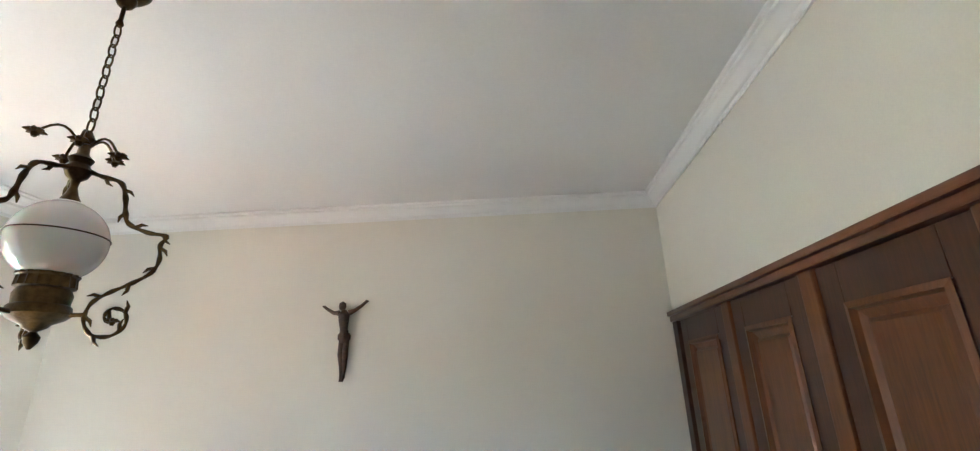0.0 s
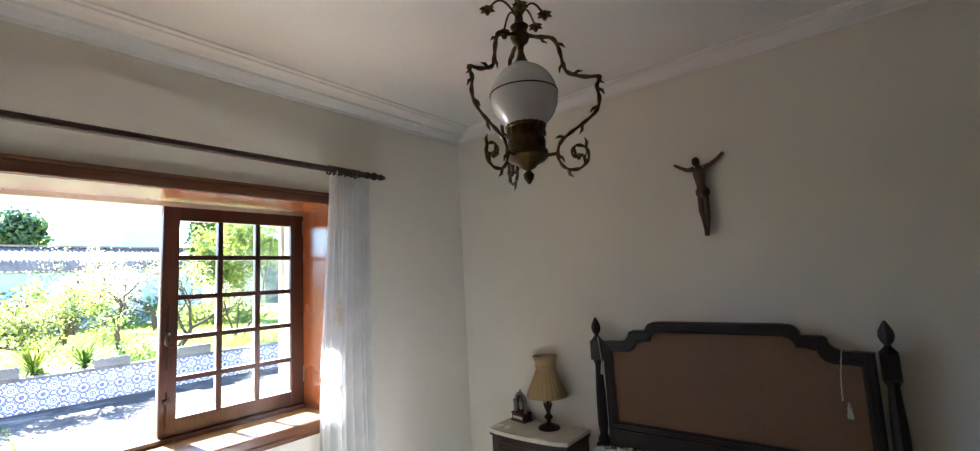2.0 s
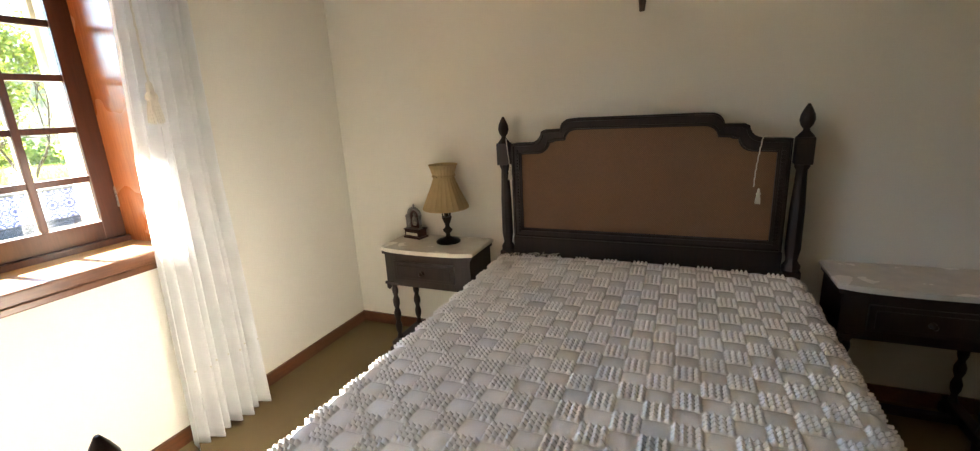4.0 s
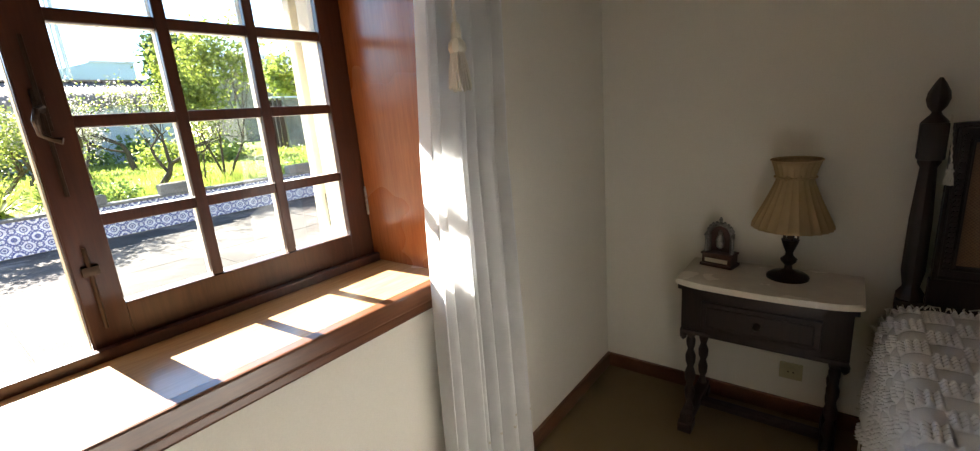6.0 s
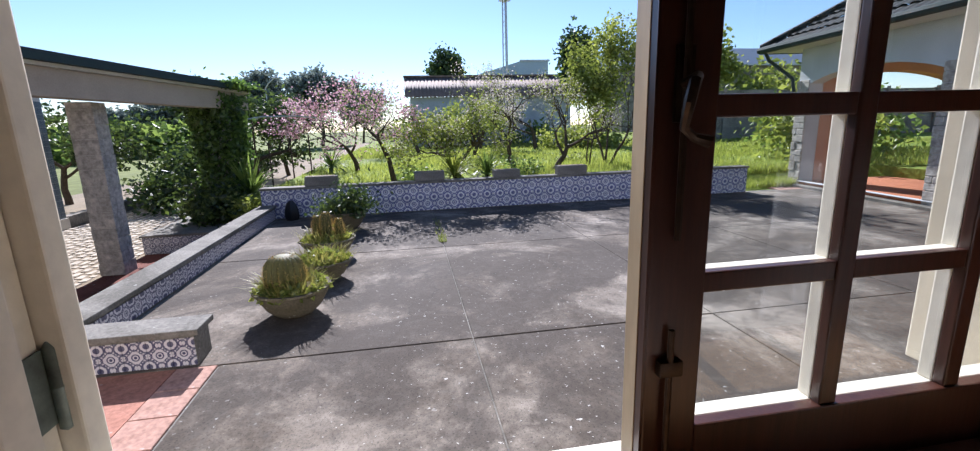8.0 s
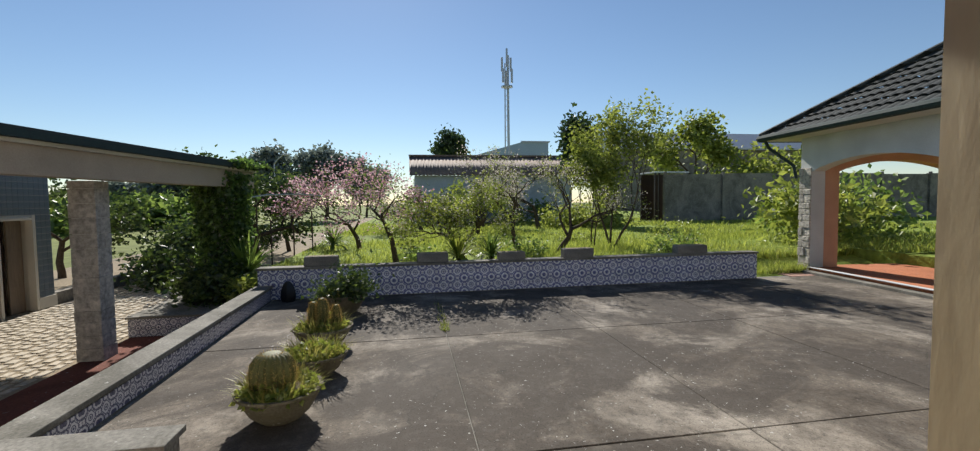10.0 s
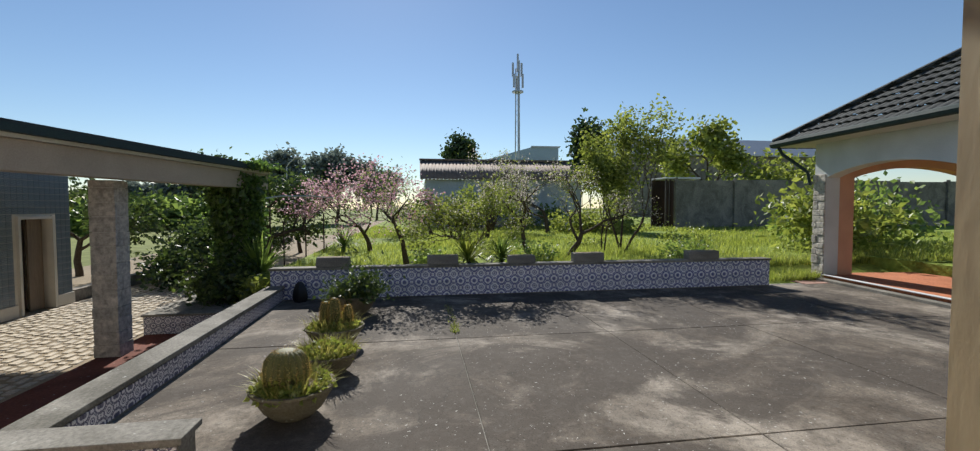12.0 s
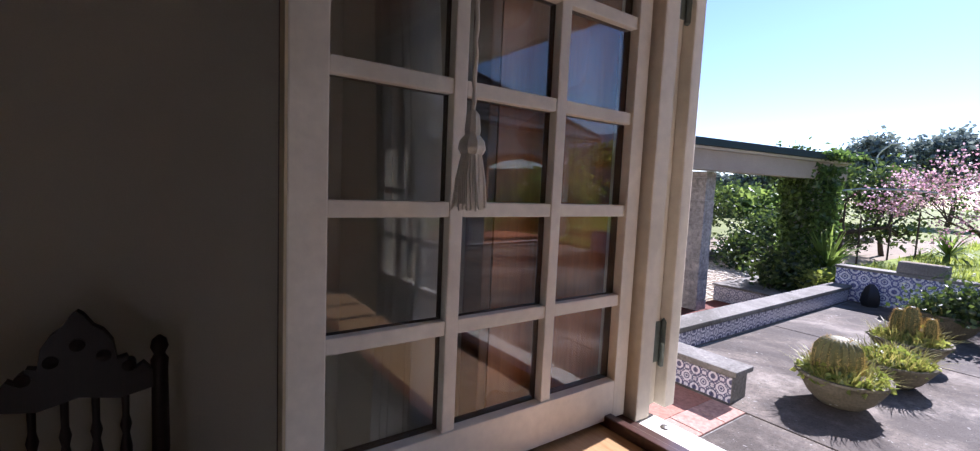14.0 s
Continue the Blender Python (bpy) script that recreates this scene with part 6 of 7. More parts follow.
def planter(x, y, r, h, seed, label, kind):
    rnd = random.Random(seed)
    th = tagged(empty("planter_bowl", x, y, G), label, "planter", "planter bowls on the terrace")
    bm = bowl_mesh(r, h)
    for v in bm.verts:
        v.co += Vector((noise.noise(v.co * 14), noise.noise(v.co * 14 + Vector((3, 0, 0))), 0)) * 0.008
    part("bowl", bm, M_BOWL, th, "round mossy cement bowl", True)
    part("soil", lathe(bmesh.new(), [(r * 0.86, h * 0.78), (r * 0.86, h * 0.88), (r * 0.3, h * 0.93)], 24), M_SOIL, th, "dry soil")
    lv, lf = [], []
    for k in range(480 if kind != "shrub" else 160):
        a, q = rnd.uniform(0, 6.283), r * 0.88 * rnd.random() ** 0.5
        p = Vector((q * math.cos(a), q * math.sin(a), h * 0.86))
        L = rnd.uniform(0.06, 0.27)
        d = Vector((math.cos(a) * q / r * 0.8 + rnd.gauss(0, 0.3), math.sin(a) * q / r * 0.8 + rnd.gauss(0, 0.3), 1)).normalized()
        s = Vector((-math.sin(a), math.cos(a), 0)) * 0.005
        b = len(lv)
        lv.extend((p - s, p + s, p + d * L * 0.6 + s * 0.7, p + d * L * 0.6 - s * 0.7, p + d * L + Vector((d.x, d.y, -0.4)) * L * 0.3))
        lf.extend(((b, b + 1, b + 2, b + 3), (b + 3, b + 2, b + 4)))
    cloud("dry_grass", lv, lf, L_STRAW, th, "dry yellow grass")
    lv, lf = [], []
    for k in range(1500 if kind != "column" else 700):
        a, q = rnd.uniform(0, 6.283), r * 0.95 * rnd.random() ** 0.5
        if kind == "ball" and math.cos(a + 0.9) < -0.1 and q < r * 0.7:
            continue
        zz = h * 0.9 + abs(rnd.gauss(0, 0.06 if kind != "shrub" else 0.16)) * (1.2 - q / r)
        leaf_raw(lv, lf, rnd, Vector((q * math.cos(a), q * math.sin(a), zz)), rnd.uniform(0.022, 0.05))
    cloud("weed_cover", lv, lf, L_YELLOW if kind != "shrub" else L_CITRUS, th, "")

    def cactus(cx, cy, rr, hh, ribs):
        prof = [(rr * 0.7, 0), (rr * 0.95, hh * 0.15), (rr, hh * 0.5), (rr * 0.93, hh * 0.75), (rr * 0.7, hh * 0.92), (rr * 0.3, hh)]
        part("cactus", lathe(bmesh.new(), prof, ribs * 4, (cx, cy, h * 0.84), lobes=ribs, lobe=0.07), M_CACTUS, th, "ribbed green cactus", True)
        sv, sf = [], []
        for k in range(ribs):
            a = 6.283 * k / ribs
            for j in range(18):
                t = (j + 0.5) / 18.5
                i = min(int(t * 5), 4)
                rad = prof[i][0] + (prof[i + 1][0] - prof[i][0]) * (t * 5 - i)
                c = Vector((cx + rad * 1.07 * math.cos(a), cy + rad * 1.07 * math.sin(a), h * 0.84 + hh * t))
                for _ in range(9):
                    d = Vector((math.cos(a) + rnd.gauss(0, 0.7), math.sin(a) + rnd.gauss(0, 0.7), rnd.gauss(0.1, 0.6) + t)).normalized() * rnd.uniform(0.025, 0.05)
                    s = d.orthogonal().normalized() * 0.0019
                    b = len(sv)
                    sv.extend((c - s, c + s, c + d))
                    sf.append((b, b + 1, b + 2))
        tagged(cloud("spines", sv, sf, M_SPINE, th, "golden spines"), kind="stuff")
    if kind == "ball":
        cactus(-0.02, -0.06, 0.175, 0.34, 18)
    elif kind == "column":
        cactus(-0.08, -0.12, 0.07, 0.34, 11)
        cactus(0.0, 0.0, 0.072, 0.40, 11)
        cactus(-0.03, 0.16, 0.055, 0.3, 10)
    return th


planter(-7.05, -0.72, 0.34, 0.27, 61, "cement bowl with a round golden-spined cactus and dry grass", "ball")
planter(-8.05, -0.62, 0.33, 0.24, 62, "cement bowl overgrown with yellow-green weeds", "weeds")
planter(-9.05, -0.72, 0.36, 0.26, 63, "cement bowl with three columnar cacti", "column")
planter(-10.85, -0.70, 0.36, 0.32, 64, "cement bowl with a dark twiggy shrub", "shrub")
bush(-10.85, -0.70, G + 0.27, 0.30, 0.32, 0.38, "twiggy dark shrub growing in a cement bowl", 65, L_CITRUS, 1100, 0.05, clumps=16, stem_r=0.008)
bg = tagged(empty("black_sack", -12.0, -1.85, G), "black plastic sack leaning on the tiled wall", "sack")
bm = lathe(bmesh.new(), [(0.10, 0), (0.13, 0.08), (0.12, 0.2), (0.08, 0.32), (0.04, 0.37), (0.02, 0.38)], 18, lobes=5, lobe=0.12)
part("sack", bm, M_BLACKPOT, bg, smooth=True)

# ---- carport on the driveway side ----
cp = tagged(empty("carport", -11, -4, LOW), "open carport with a dark roof edge on stone-clad pillars", "carport")


def rough_pillar(parent, name, x, y, z0, z1, w, seed, mat=M_STONE):
    rnd = random.Random(seed)
    core = place(parent, name, boxes((x - w / 2 + 0.02, x + w / 2 - 0.02, y - w / 2 + 0.02, y + w / 2 - 0.02, z0, z1)), M_STUCCO, "rough stone-clad pillar")
    inv = parent.matrix_world.inverted()
    z = z0
    while z < z1 - 0.03:
        h = min(rnd.uniform(0.16, 0.26), z1 - z)
        cut = x + rnd.uniform(-0.25, 0.25) * w
        for xa, xb in ((x - w / 2, cut - 0.003), (cut + 0.003, x + w / 2)):
            bm = boxes((xa, xb, y - w / 2 - rnd.uniform(0, 0.012), y + w / 2 + rnd.uniform(0, 0.012), z + 0.003, z + h - 0.003), bevel=0.006)
            bm.transform(inv)
            part("stone", bm, mat, core)
        z += h
    return core


rough_pillar(cp, "pillar", -10.57, -4.18, LOW, 1.868, 0.33, 71)
rough_pillar(cp, "pillar", -13.6, -3.5, LOW, 1.868, 0.36, 72)
rough_pillar(cp, "pillar", -6.3, -4.5, LOW, 1.868, 0.40, 73)


def slanted(z0, z1, y_off0, y_off1, x0=-5.0, x1=-14.3, bevel=0.0):
    """A long member along the carport's front edge."""
    def ye(x):
        return -3.95 + (-7.7 - x) * 0.15
    bm = bmesh.new()
    v = [bm.verts.new((x, ye(x) + o, z)) for z in (z0, z1) for o in (y_off0, y_off1) for x in (x0, x1)]
    for q in ((0, 2, 3, 1), (4, 5, 7, 6), (0, 1, 5, 4), (2, 6, 7, 3), (0, 4, 6, 2), (1, 3, 7, 5)):
        bm.faces.new([v[i] for i in q])
    bmesh.ops.recalc_face_normals(bm, faces=bm.faces)
    return bm


place(cp, "beam", slanted(1.87, 2.215, -0.42, -0.12), M_TAN, "tan front beam")
place(cp, "roof_slab", slanted(2.219, 2.295, -3.6, -0.06), M_STUCCO)
place(cp, "gutter", slanted(2.265, 2.355, -0.055, 0.04), M_GUTTER, "dark green gutter")
place(cp, "roof_edge", slanted(2.298, 2.405, -3.5, -0.06), M_ROOFTILE, "dark tiled roof edge")
# ivy over the end pillar and roof corner
rnd = random.Random(77)
lv, lf, sv, sf = [], [], [], []
for k in range(11000):
    t = rnd.random()
    a = rnd.uniform(0, 6.283)
    rr = 0.34 + 0.22 * noise.noise(Vector((math.cos(a) * 2.4, math.sin(a) * 2.4, t * 6))) + 0.10 * t
    leaf_raw(lv, lf, rnd, Vector((rr * math.cos(a) + rnd.gauss(0, 0.07), rr * math.sin(a) + rnd.gauss(0, 0.07), 2.88 * t + rnd.gauss(0, 0.04))), rnd.uniform(0.04, 0.085), droop=0.5)
for k in range(1100):
    leaf_raw(lv, lf, rnd, Vector((rnd.uniform(-0.75, 0.5), rnd.gauss(0.42, 0.12), 3.05 + abs(rnd.gauss(0, 0.05)))), rnd.uniform(0.04, 0.08), droop=0.3)
for k in range(9):
    a = 6.283 * k / 9
    tube_raw(sv, sf, [Vector((0.27 * math.cos(a + 0.2 * j), 0.27 * math.sin(a + 0.2 * j), 0.3 * j)) for j in range(10)], [0.012] * 10, 4)
ivy = tagged(empty("ivy", -13.6, -3.5, LOW), "thick green ivy climbing over the carport pillar", "ivy")
cloud("vine", sv, sf, M_BARK, ivy)
cloud("leaves", lv, lf, L_IVY, ivy)

# tiled shed wall with a door
SY, DX0, DX1 = -7.6, -14.42, -13.5      # front plane of the outbuilding, its door opening
shed = tagged(empty("tiled_outbuilding", -11, -8.2, LOW), "outbuilding wall with blue-green tiles and a narrow door", "building")
place(shed, "wall", boxes((DX1, -5.0, SY - 2.5, SY - 0.01, LOW, 2.3), (-14.96, DX0, SY - 2.5, SY - 0.01, LOW, 2.3), (DX0, DX1, SY - 2.5, SY - 0.01, 1.24, 2.3), (DX0, DX1, SY - 2.5, SY - 0.5, LOW, 1.24)), M_STUCCO)
place(shed, "plinth", boxes((DX1 + 0.05, -5.0, SY - 0.008, SY + 0.03, LOW, LOW + 0.25), (-14.98, DX0 - 0.05, SY - 0.008, SY + 0.03, LOW, LOW + 0.25), bevel=0.005), M_STUCCO, "cream plinth")
place(shed, "door_frame", boxes((DX1 - 0.05, DX1 + 0.012, SY - 0.1, SY + 0.05, LOW, 1.29), (DX0 - 0.012, DX0 + 0.05, SY - 0.1, SY + 0.05, LOW, 1.29), (DX0 + 0.05, DX1 - 0.05, SY - 0.1, SY + 0.05, 1.22, 1.275), bevel=0.005), M_STUCCO, "cream door surround")
place(shed, "door", boxes((DX0 + 0.06, DX0 + 0.44, SY - 0.2, SY - 0.16, LOW, 1.22), bevel=0.004), M_OLDDOOR, "weathered brown door, half open")
place(shed, "screen", boxes(*[(DX0 + 0.46 + 0.045 * k, DX0 + 0.485 + 0.045 * k, SY - 0.24, SY - 0.22, LOW + 0.05, 1.2) for k in range(8)]), M_DARKWOOD, "dark slatted inner screen")
bx, by = -12.7, -3.6
pl = tagged(empty("tiled_planter", bx, by, LOW), "low planter box faced with dark patterned tiles", "planter")
local(pl, "box", boxes((-1.0, 1.07, -0.74, 0.98, 0, 0.32)), M_CAP)
local(pl, "cap", boxes((-1.03, 1.1, -0.77, 1.0, 0.322, 0.36), bevel=0.008), M_CAP, "grey cap")
low_wall = tagged(empty("roadside_kerb", -20, -7.8, LOW), "low stone edging along the driveway", "kerb", kind="structure")
place(low_wall, "stone_edge", boxes((-34, -15.0, -7.85, -7.6, LOW, LOW + 0.28), bevel=0.01), M_GREYWALL)

# ---- porch house on the far side ----
PR = Matrix.Translation((-12.98, 10.02, G)) @ Matrix.Rotation(radians(-6), 4, "Z")
ph = tagged(new("porch_house"), "white house with an arched porch and dark tiled roof", "house")
ph.matrix_world = PR
FL = 0.12
local(ph, "porch_floor", boxes((0.02, 9, 0.0, 4.2, -0.3, FL), bevel=0.01), M_ORANGE, "orange terracotta porch floor")
local(ph, "floor_edging", boxes((0.36, 8.9, -0.06, 0.05, FL + 0.002, FL + 0.02), bevel=0.004), M_WHITEWASH, "white painted edge of the porch floor")
local(ph, "step_edge", boxes((-0.05, 9, -0.22, -0.003, -0.3, 0.06), bevel=0.01), M_CAP, "grey cement step")


def arch_wall(x0, x1, a0, a1, spring, rise, top, y0, y1, base=0.0):
    pts = [(x0, base), (a0, base), (a0, spring)]
    n = 14
    for k in range(1, n):
        t = k / n
        pts.append((a0 + (a1 - a0) * t, spring + rise * math.sin(math.pi * t) ** 0.8))
    pts += [(a1, spring), (a1, base), (x1, base), (x1, top), (x0, top)]
    return prism(bmesh.new(), pts, y0, y1)


local(ph, "front_wall", arch_wall(0.0, 3.95, 0.36, 3.5, 2.45, 0.26, 3.30, 0.0, 0.34), M_WHITEWASH, "white arcade wall over the porch")
local(ph, "front_wall", arch_wall(3.955, 8.9, 4.02, 7.4, 2.45, 0.26, 3.30, 0.0, 0.34), M_WHITEWASH)
bm = arch_wall(0.36, 4.2, 0.72, 3.85, 2.45, 0.26, 3.30, 0.0, 0.34)
bm.transform(Matrix.Rotation(radians(90), 4, "Z") @ Matrix.Translation((0, -0.34, 0)))
local(ph, "side_wall", bm, M_SALMON, "salmon inner arcade wall")
local(ph, "back_wall", boxes((1.3, 9, 4.2, 4.4, 0, 3.3)), M_SALMON, "salmon back wall of the porch")
local(ph, "wall_tiles", boxes((1.62, 8.9, 4.19, 4.199, 0.42, 2.9)), M_TILE_MAROON, "maroon and white patterned tiles on the porch wall")
local(ph, "porch_ceiling", boxes((0.0, 9, 0.345, 4.2, 2.95, 3.0)), M_STUCCO)
for (x, y, sx, sy) in ((-0.02, -0.02, 0.38, 0.38), (3.48, -0.02, 0.47, 0.37)):
    rnd = random.Random(int(x * 10) + 5)
    z = 0.0
    while z < 2.4:
        h = rnd.uniform(0.12, 0.22)
        cut = x + sx * rnd.uniform(0.3, 0.7)
        for xa, xb in ((x, cut), (cut, x + sx)):
            o = rnd.uniform(0, 0.025)
            local(ph, "stone", boxes((xa + 0.004, xb - 0.004, y - o, y + 0.05, z + 0.004, z + h - 0.004), bevel=0.012), M_STONE, "rough white facing stone")
        z += h
# hip roof in tile courses
def course(bm, y0, z0, xl, xr, run, lift, k):
    n = max(2, int((xr - xl) / 0.22))
    a, b = [], []
    for i in range(n * 4 + 1):
        x = xl + (xr - xl) * i / (n * 4)
        w = 0.035 * abs(math.sin(math.pi * i / 4))
        a.append(bm.verts.new((x, y0, z0 + 0.03 + w)))
        b.append(bm.verts.new((x + (0.10 if i == 0 else 0), y0 + run, z0 + lift + w * 0.8)))
    for i in range(n * 4):
        bm.faces.new((a[i], a[i + 1], b[i + 1], b[i]))


for k in range(11):
    bm = bmesh.new()
    course(bm, -0.62 + 0.28 * k, 3.38 + 0.185 * k, -0.62 + 0.28 * k, 10, 0.33, 0.20, k)
    local(ph, "tile_course", bm, M_ROOFTILE)
    bm = bmesh.new()
    course(bm, -0.62 + 0.28 * k, 3.38 + 0.185 * k, -0.62 + 0.28 * k, 6.0 - 0.28 * k, 0.33, 0.20, k)
    bm.transform(Matrix(((0, 1, 0, 0), (1, 0, 0, 0), (0, 0, 1, 0), (0, 0, 0, 1))))
    local(ph, "tile_course", bm, M_ROOFTILE)
local(ph, "roof_board", boxes((-0.6, 9, -0.6, 5.8, 3.28, 3.36)), M_STUCCO, "cream eaves board")
bm = tube(bmesh.new(), [(-0.66, -0.66, 3.35), (9, -0.66, 3.35)], 0.085, 8)
tube(bm, [(-0.66, -0.66, 3.35), (-0.66, 5.8, 3.35)], 0.085, 8)
local(ph, "gutter", bm, M_GUTTER, "dark green gutter", True)
local(ph, "hip_ridge", tube(bmesh.new(), [(-0.65 + 0.28 * k, -0.65 + 0.28 * k, 3.43 + 0.185 * k) for k in range(12)], 0.07, 8), M_ROOFTILE, smooth=True)
local(ph, "downpipe", tube(bmesh.new(), [(-0.55, -0.6, 3.34), (-0.5, -0.5, 3.1), (-0.12, -0.1, 2.62), (-0.08, -0.06, 2.3)], 0.04, 8), M_GUTTER, "dark green downpipe", True)

# ---- far background ----
gw = tagged(empty("boundary_wall", -29, 25, GARDEN), "high grey rendered garden boundary wall", "wall", kind="structure")
for k in range(9):
    y = 16.05 + 4.0 * k
    place(gw, "wall_panel", boxes((-29.6, -29.4, y, y + 3.985, -0.5, 3.05 + 0.05 * (k % 2)), bevel=0.01), M_GREYWALL)
    place(gw, "post", boxes((-29.39, -29.25, y - 0.07, y + 0.07, -0.5, 3.2)), M_GREYWALL)
lt = tagged(empty("lean_to", -30.4, 16.9, GARDEN), "open lean-to with a thin white roof against the boundary wall", "lean-to")
place(lt, "roof_slab", boxes((-31.6, -29.65, 15.55, 17.9, 3.14, 3.24), bevel=0.02), M_WHITEWASH, "thin white roof slab")
for py in (15.65, 15.92):
    place(lt, "post", boxes((-29.86, -29.76, py - 0.05, py + 0.05, -0.2, 3.138)), M_DARKWOOD)
# dark sheet put in for the shadow inside the lean-to
place(lt, "shade_panel", boxes((-31.6, -31.5, 15.6, 17.85, -0.2, 3.13)), M_DARKWOOD, "dark sheet standing in for the shade under the roof")
sd = tagged(empty("long_shed", -33, 6, GARDEN), "long shed with a weathered corrugated roof", "shed")
place(sd, "wall", boxes((-40, -33, 0.8, 11.3, -0.5, 3.2)), M_SHEDWALL, "pale blue wall")
bm = bmesh.new()
n = 116
lo, hi = [], []
for i in range(n + 1):
    y = 0.5 + 11.3 * i / n
    w = 0.035 * math.cos(i * math.pi * 0.8)
    lo.append(bm.verts.new((-32.6, y, 3.22 + w)))
    hi.append(bm.verts.new((-36.5, y, 4.76 + w)))
for i in range(n):
    bm.faces.new((lo[i], lo[i + 1], hi[i + 1], hi[i]))
rf = place(sd, "roof_sheet", bm, M_SHEDROOF, "rusty-grey corrugated roof", True)
rf.modifiers.new("thickness", "SOLIDIFY").thickness = 0.04
place(sd, "ridge", boxes((-36.7, -36.3, 0.45, 11.85, 4.76, 4.86)), M_SHEDROOF)
hg = tagged(empty("far_hangar", -75, 17, GARDEN), "pale blue metal hangar with a low gable", "hangar")
bm = prism(bmesh.new(), [(10.2, -0.5), (23.6, -0.5), (23.6, 11.15), (19, 11.2), (10.2, 8.7)], 0, 12)
bm.transform(Matrix(((0, -1, 0, -78), (1, 0, 0, 0), (0, 0, 1, 0), (0, 0, 0, 1))))
place(hg, "body", bm, M_HANGAR)
place(hg, "roof_edge", boxes((-78.2, -77.8, 18.9, 23.8, 11.15, 11.4)), M_STEEL)
wh = tagged(empty("far_warehouse", -58, 30, GARDEN), "long grey warehouse roof beyond the wall", "warehouse")
place(wh, "wall", boxes((-66, -57, 26.5, 56, -0.5, 7.75)), M_GREYWALL)
bm = prism(bmesh.new(), [(-56.2, 7.75), (-66.5, 7.75), (-61.5, 10.55), (-56.2, 7.95)], 26, 57)
place(wh, "roof", bm, M_STEEL, "grey metal roof")
ms = tagged(empty("telecom_mast", -70, 14.9, GARDEN), "slender steel telecom mast with antennas", "mast")
for a in range(3):
    q = 2.094 * a
    local(ms, "leg", tube(bmesh.new(), [(0.42 * math.cos(q), 0.42 * math.sin(q), -1), (0.28 * math.cos(q), 0.28 * math.sin(q), 21.5)], 0.09, 6), M_STEEL)
bm = bmesh.new()
for k in range(40):
    z = 0.5 * k + 0.5
    q = 2.094 * (k % 3)
    tube(bm, [(0.4 * math.cos(q), 0.4 * math.sin(q), z), (0.4 * math.cos(q + 2.094), 0.4 * math.sin(q + 2.094), z + 0.5)], 0.03, 4)
local(ms, "lattice", bm, M_STEEL)
for k in range(6):
    q = 1.047 * k
    z = 19.6 if k % 2 else 21.4
    local(ms, "antenna", boxes((0.75 * math.cos(q) - 0.14, 0.75 * math.cos(q) + 0.14, 0.75 * math.sin(q) - 0.14, 0.75 * math.sin(q) + 0.14, z - 1.0, z + 1.0), bevel=0.03), M_STEEL)
local(ms, "spike", tube(bmesh.new(), [(0, 0, 21), (0, 0, 23.6)], 0.14, 6), M_STEEL)
local(ms, "platform", lathe(bmesh.new(), [(0.85, 18.0), (0.85, 18.2)], 12), M_STEEL)
sl = tagged(empty("street_lamp", -48, -11.6, -0.5), "curved street lamp in the distance", "lamp")
local(sl, "pole", tube(bmesh.new(), [(0, 0, 0), (0, 0, 5.6), (0.1, 0.3, 6.0), (0.2, 0.8, 6.4)], 0.06, 6), M_STEEL)
local(sl, "lamp_head", boxes((0.0, 0.4, 0.7, 1.4, 6.38, 6.52), bevel=0.04), M_STEEL)
# pergola wire and posts
pg = tagged(empty("vine_pergola", -16, -2.8, -0.25), "rusty posts and wires of a bare vine pergola", "pergola")
for k, (x, y, h) in enumerate(((-15.2, -3.0, 1.35), (-16.4, -2.75, 1.45), (-17.6, -2.5, 1.5), (-14.3, -3.05, 1.9))):
    place(pg, "post", tube(bmesh.new(), [(x, y, -0.3), (x, y, -0.25 + h)], 0.022, 6), M_IRON)
place(pg, "rail", tube(bmesh.new(), [(-14.0, -3.3, 1.62), (-14.6, -2.9, 1.72), (-15.4, -2.3, 1.74), (-15.8, -1.9, 1.70)], 0.02, 6), M_STEEL, "pale bent pole")
for z in (0.5, 1.1):
    place(pg, "wire", tube(bmesh.new(), [(-14.3, -3.05, z), (-15.2, -3.0, z), (-16.4, -2.75, z), (-17.6, -2.5, z)], 0.006, 4), M_IRON)


# ---- pieces: slabs, tiles, cobbles ----
def slab_piece(parent, name, x0, x1, y0, y1, z0, z1, mat, bev=0.006):
    bm = bmesh.new()
    cx, cy = (x0 + x1) / 2, (y0 + y1) / 2
    v = [(x0 - cx, y0 - cy), (x1 - cx, y0 - cy), (x1 - cx, y1 - cy), (x0 - cx, y1 - cy)]
    lo = [bm.verts.new((x, y, z0)) for x, y in v]
    mid = [bm.verts.new((x, y, z1 - bev)) for x, y in v]
    top = [bm.verts.new((x * (1 - bev / abs(x)), y * (1 - bev / abs(y)), z1)) for x, y in v]
    for a, b in ((lo, mid), (mid, top)):
        for i in range(4):
            bm.faces.new((a[i], a[(i + 1) % 4], b[(i + 1) % 4], b[i]))
    bm.faces.new(top)
    ob = part(name, bm, mat, parent)
    ob.matrix_basis = pose(cx, cy, 0)
    return ob


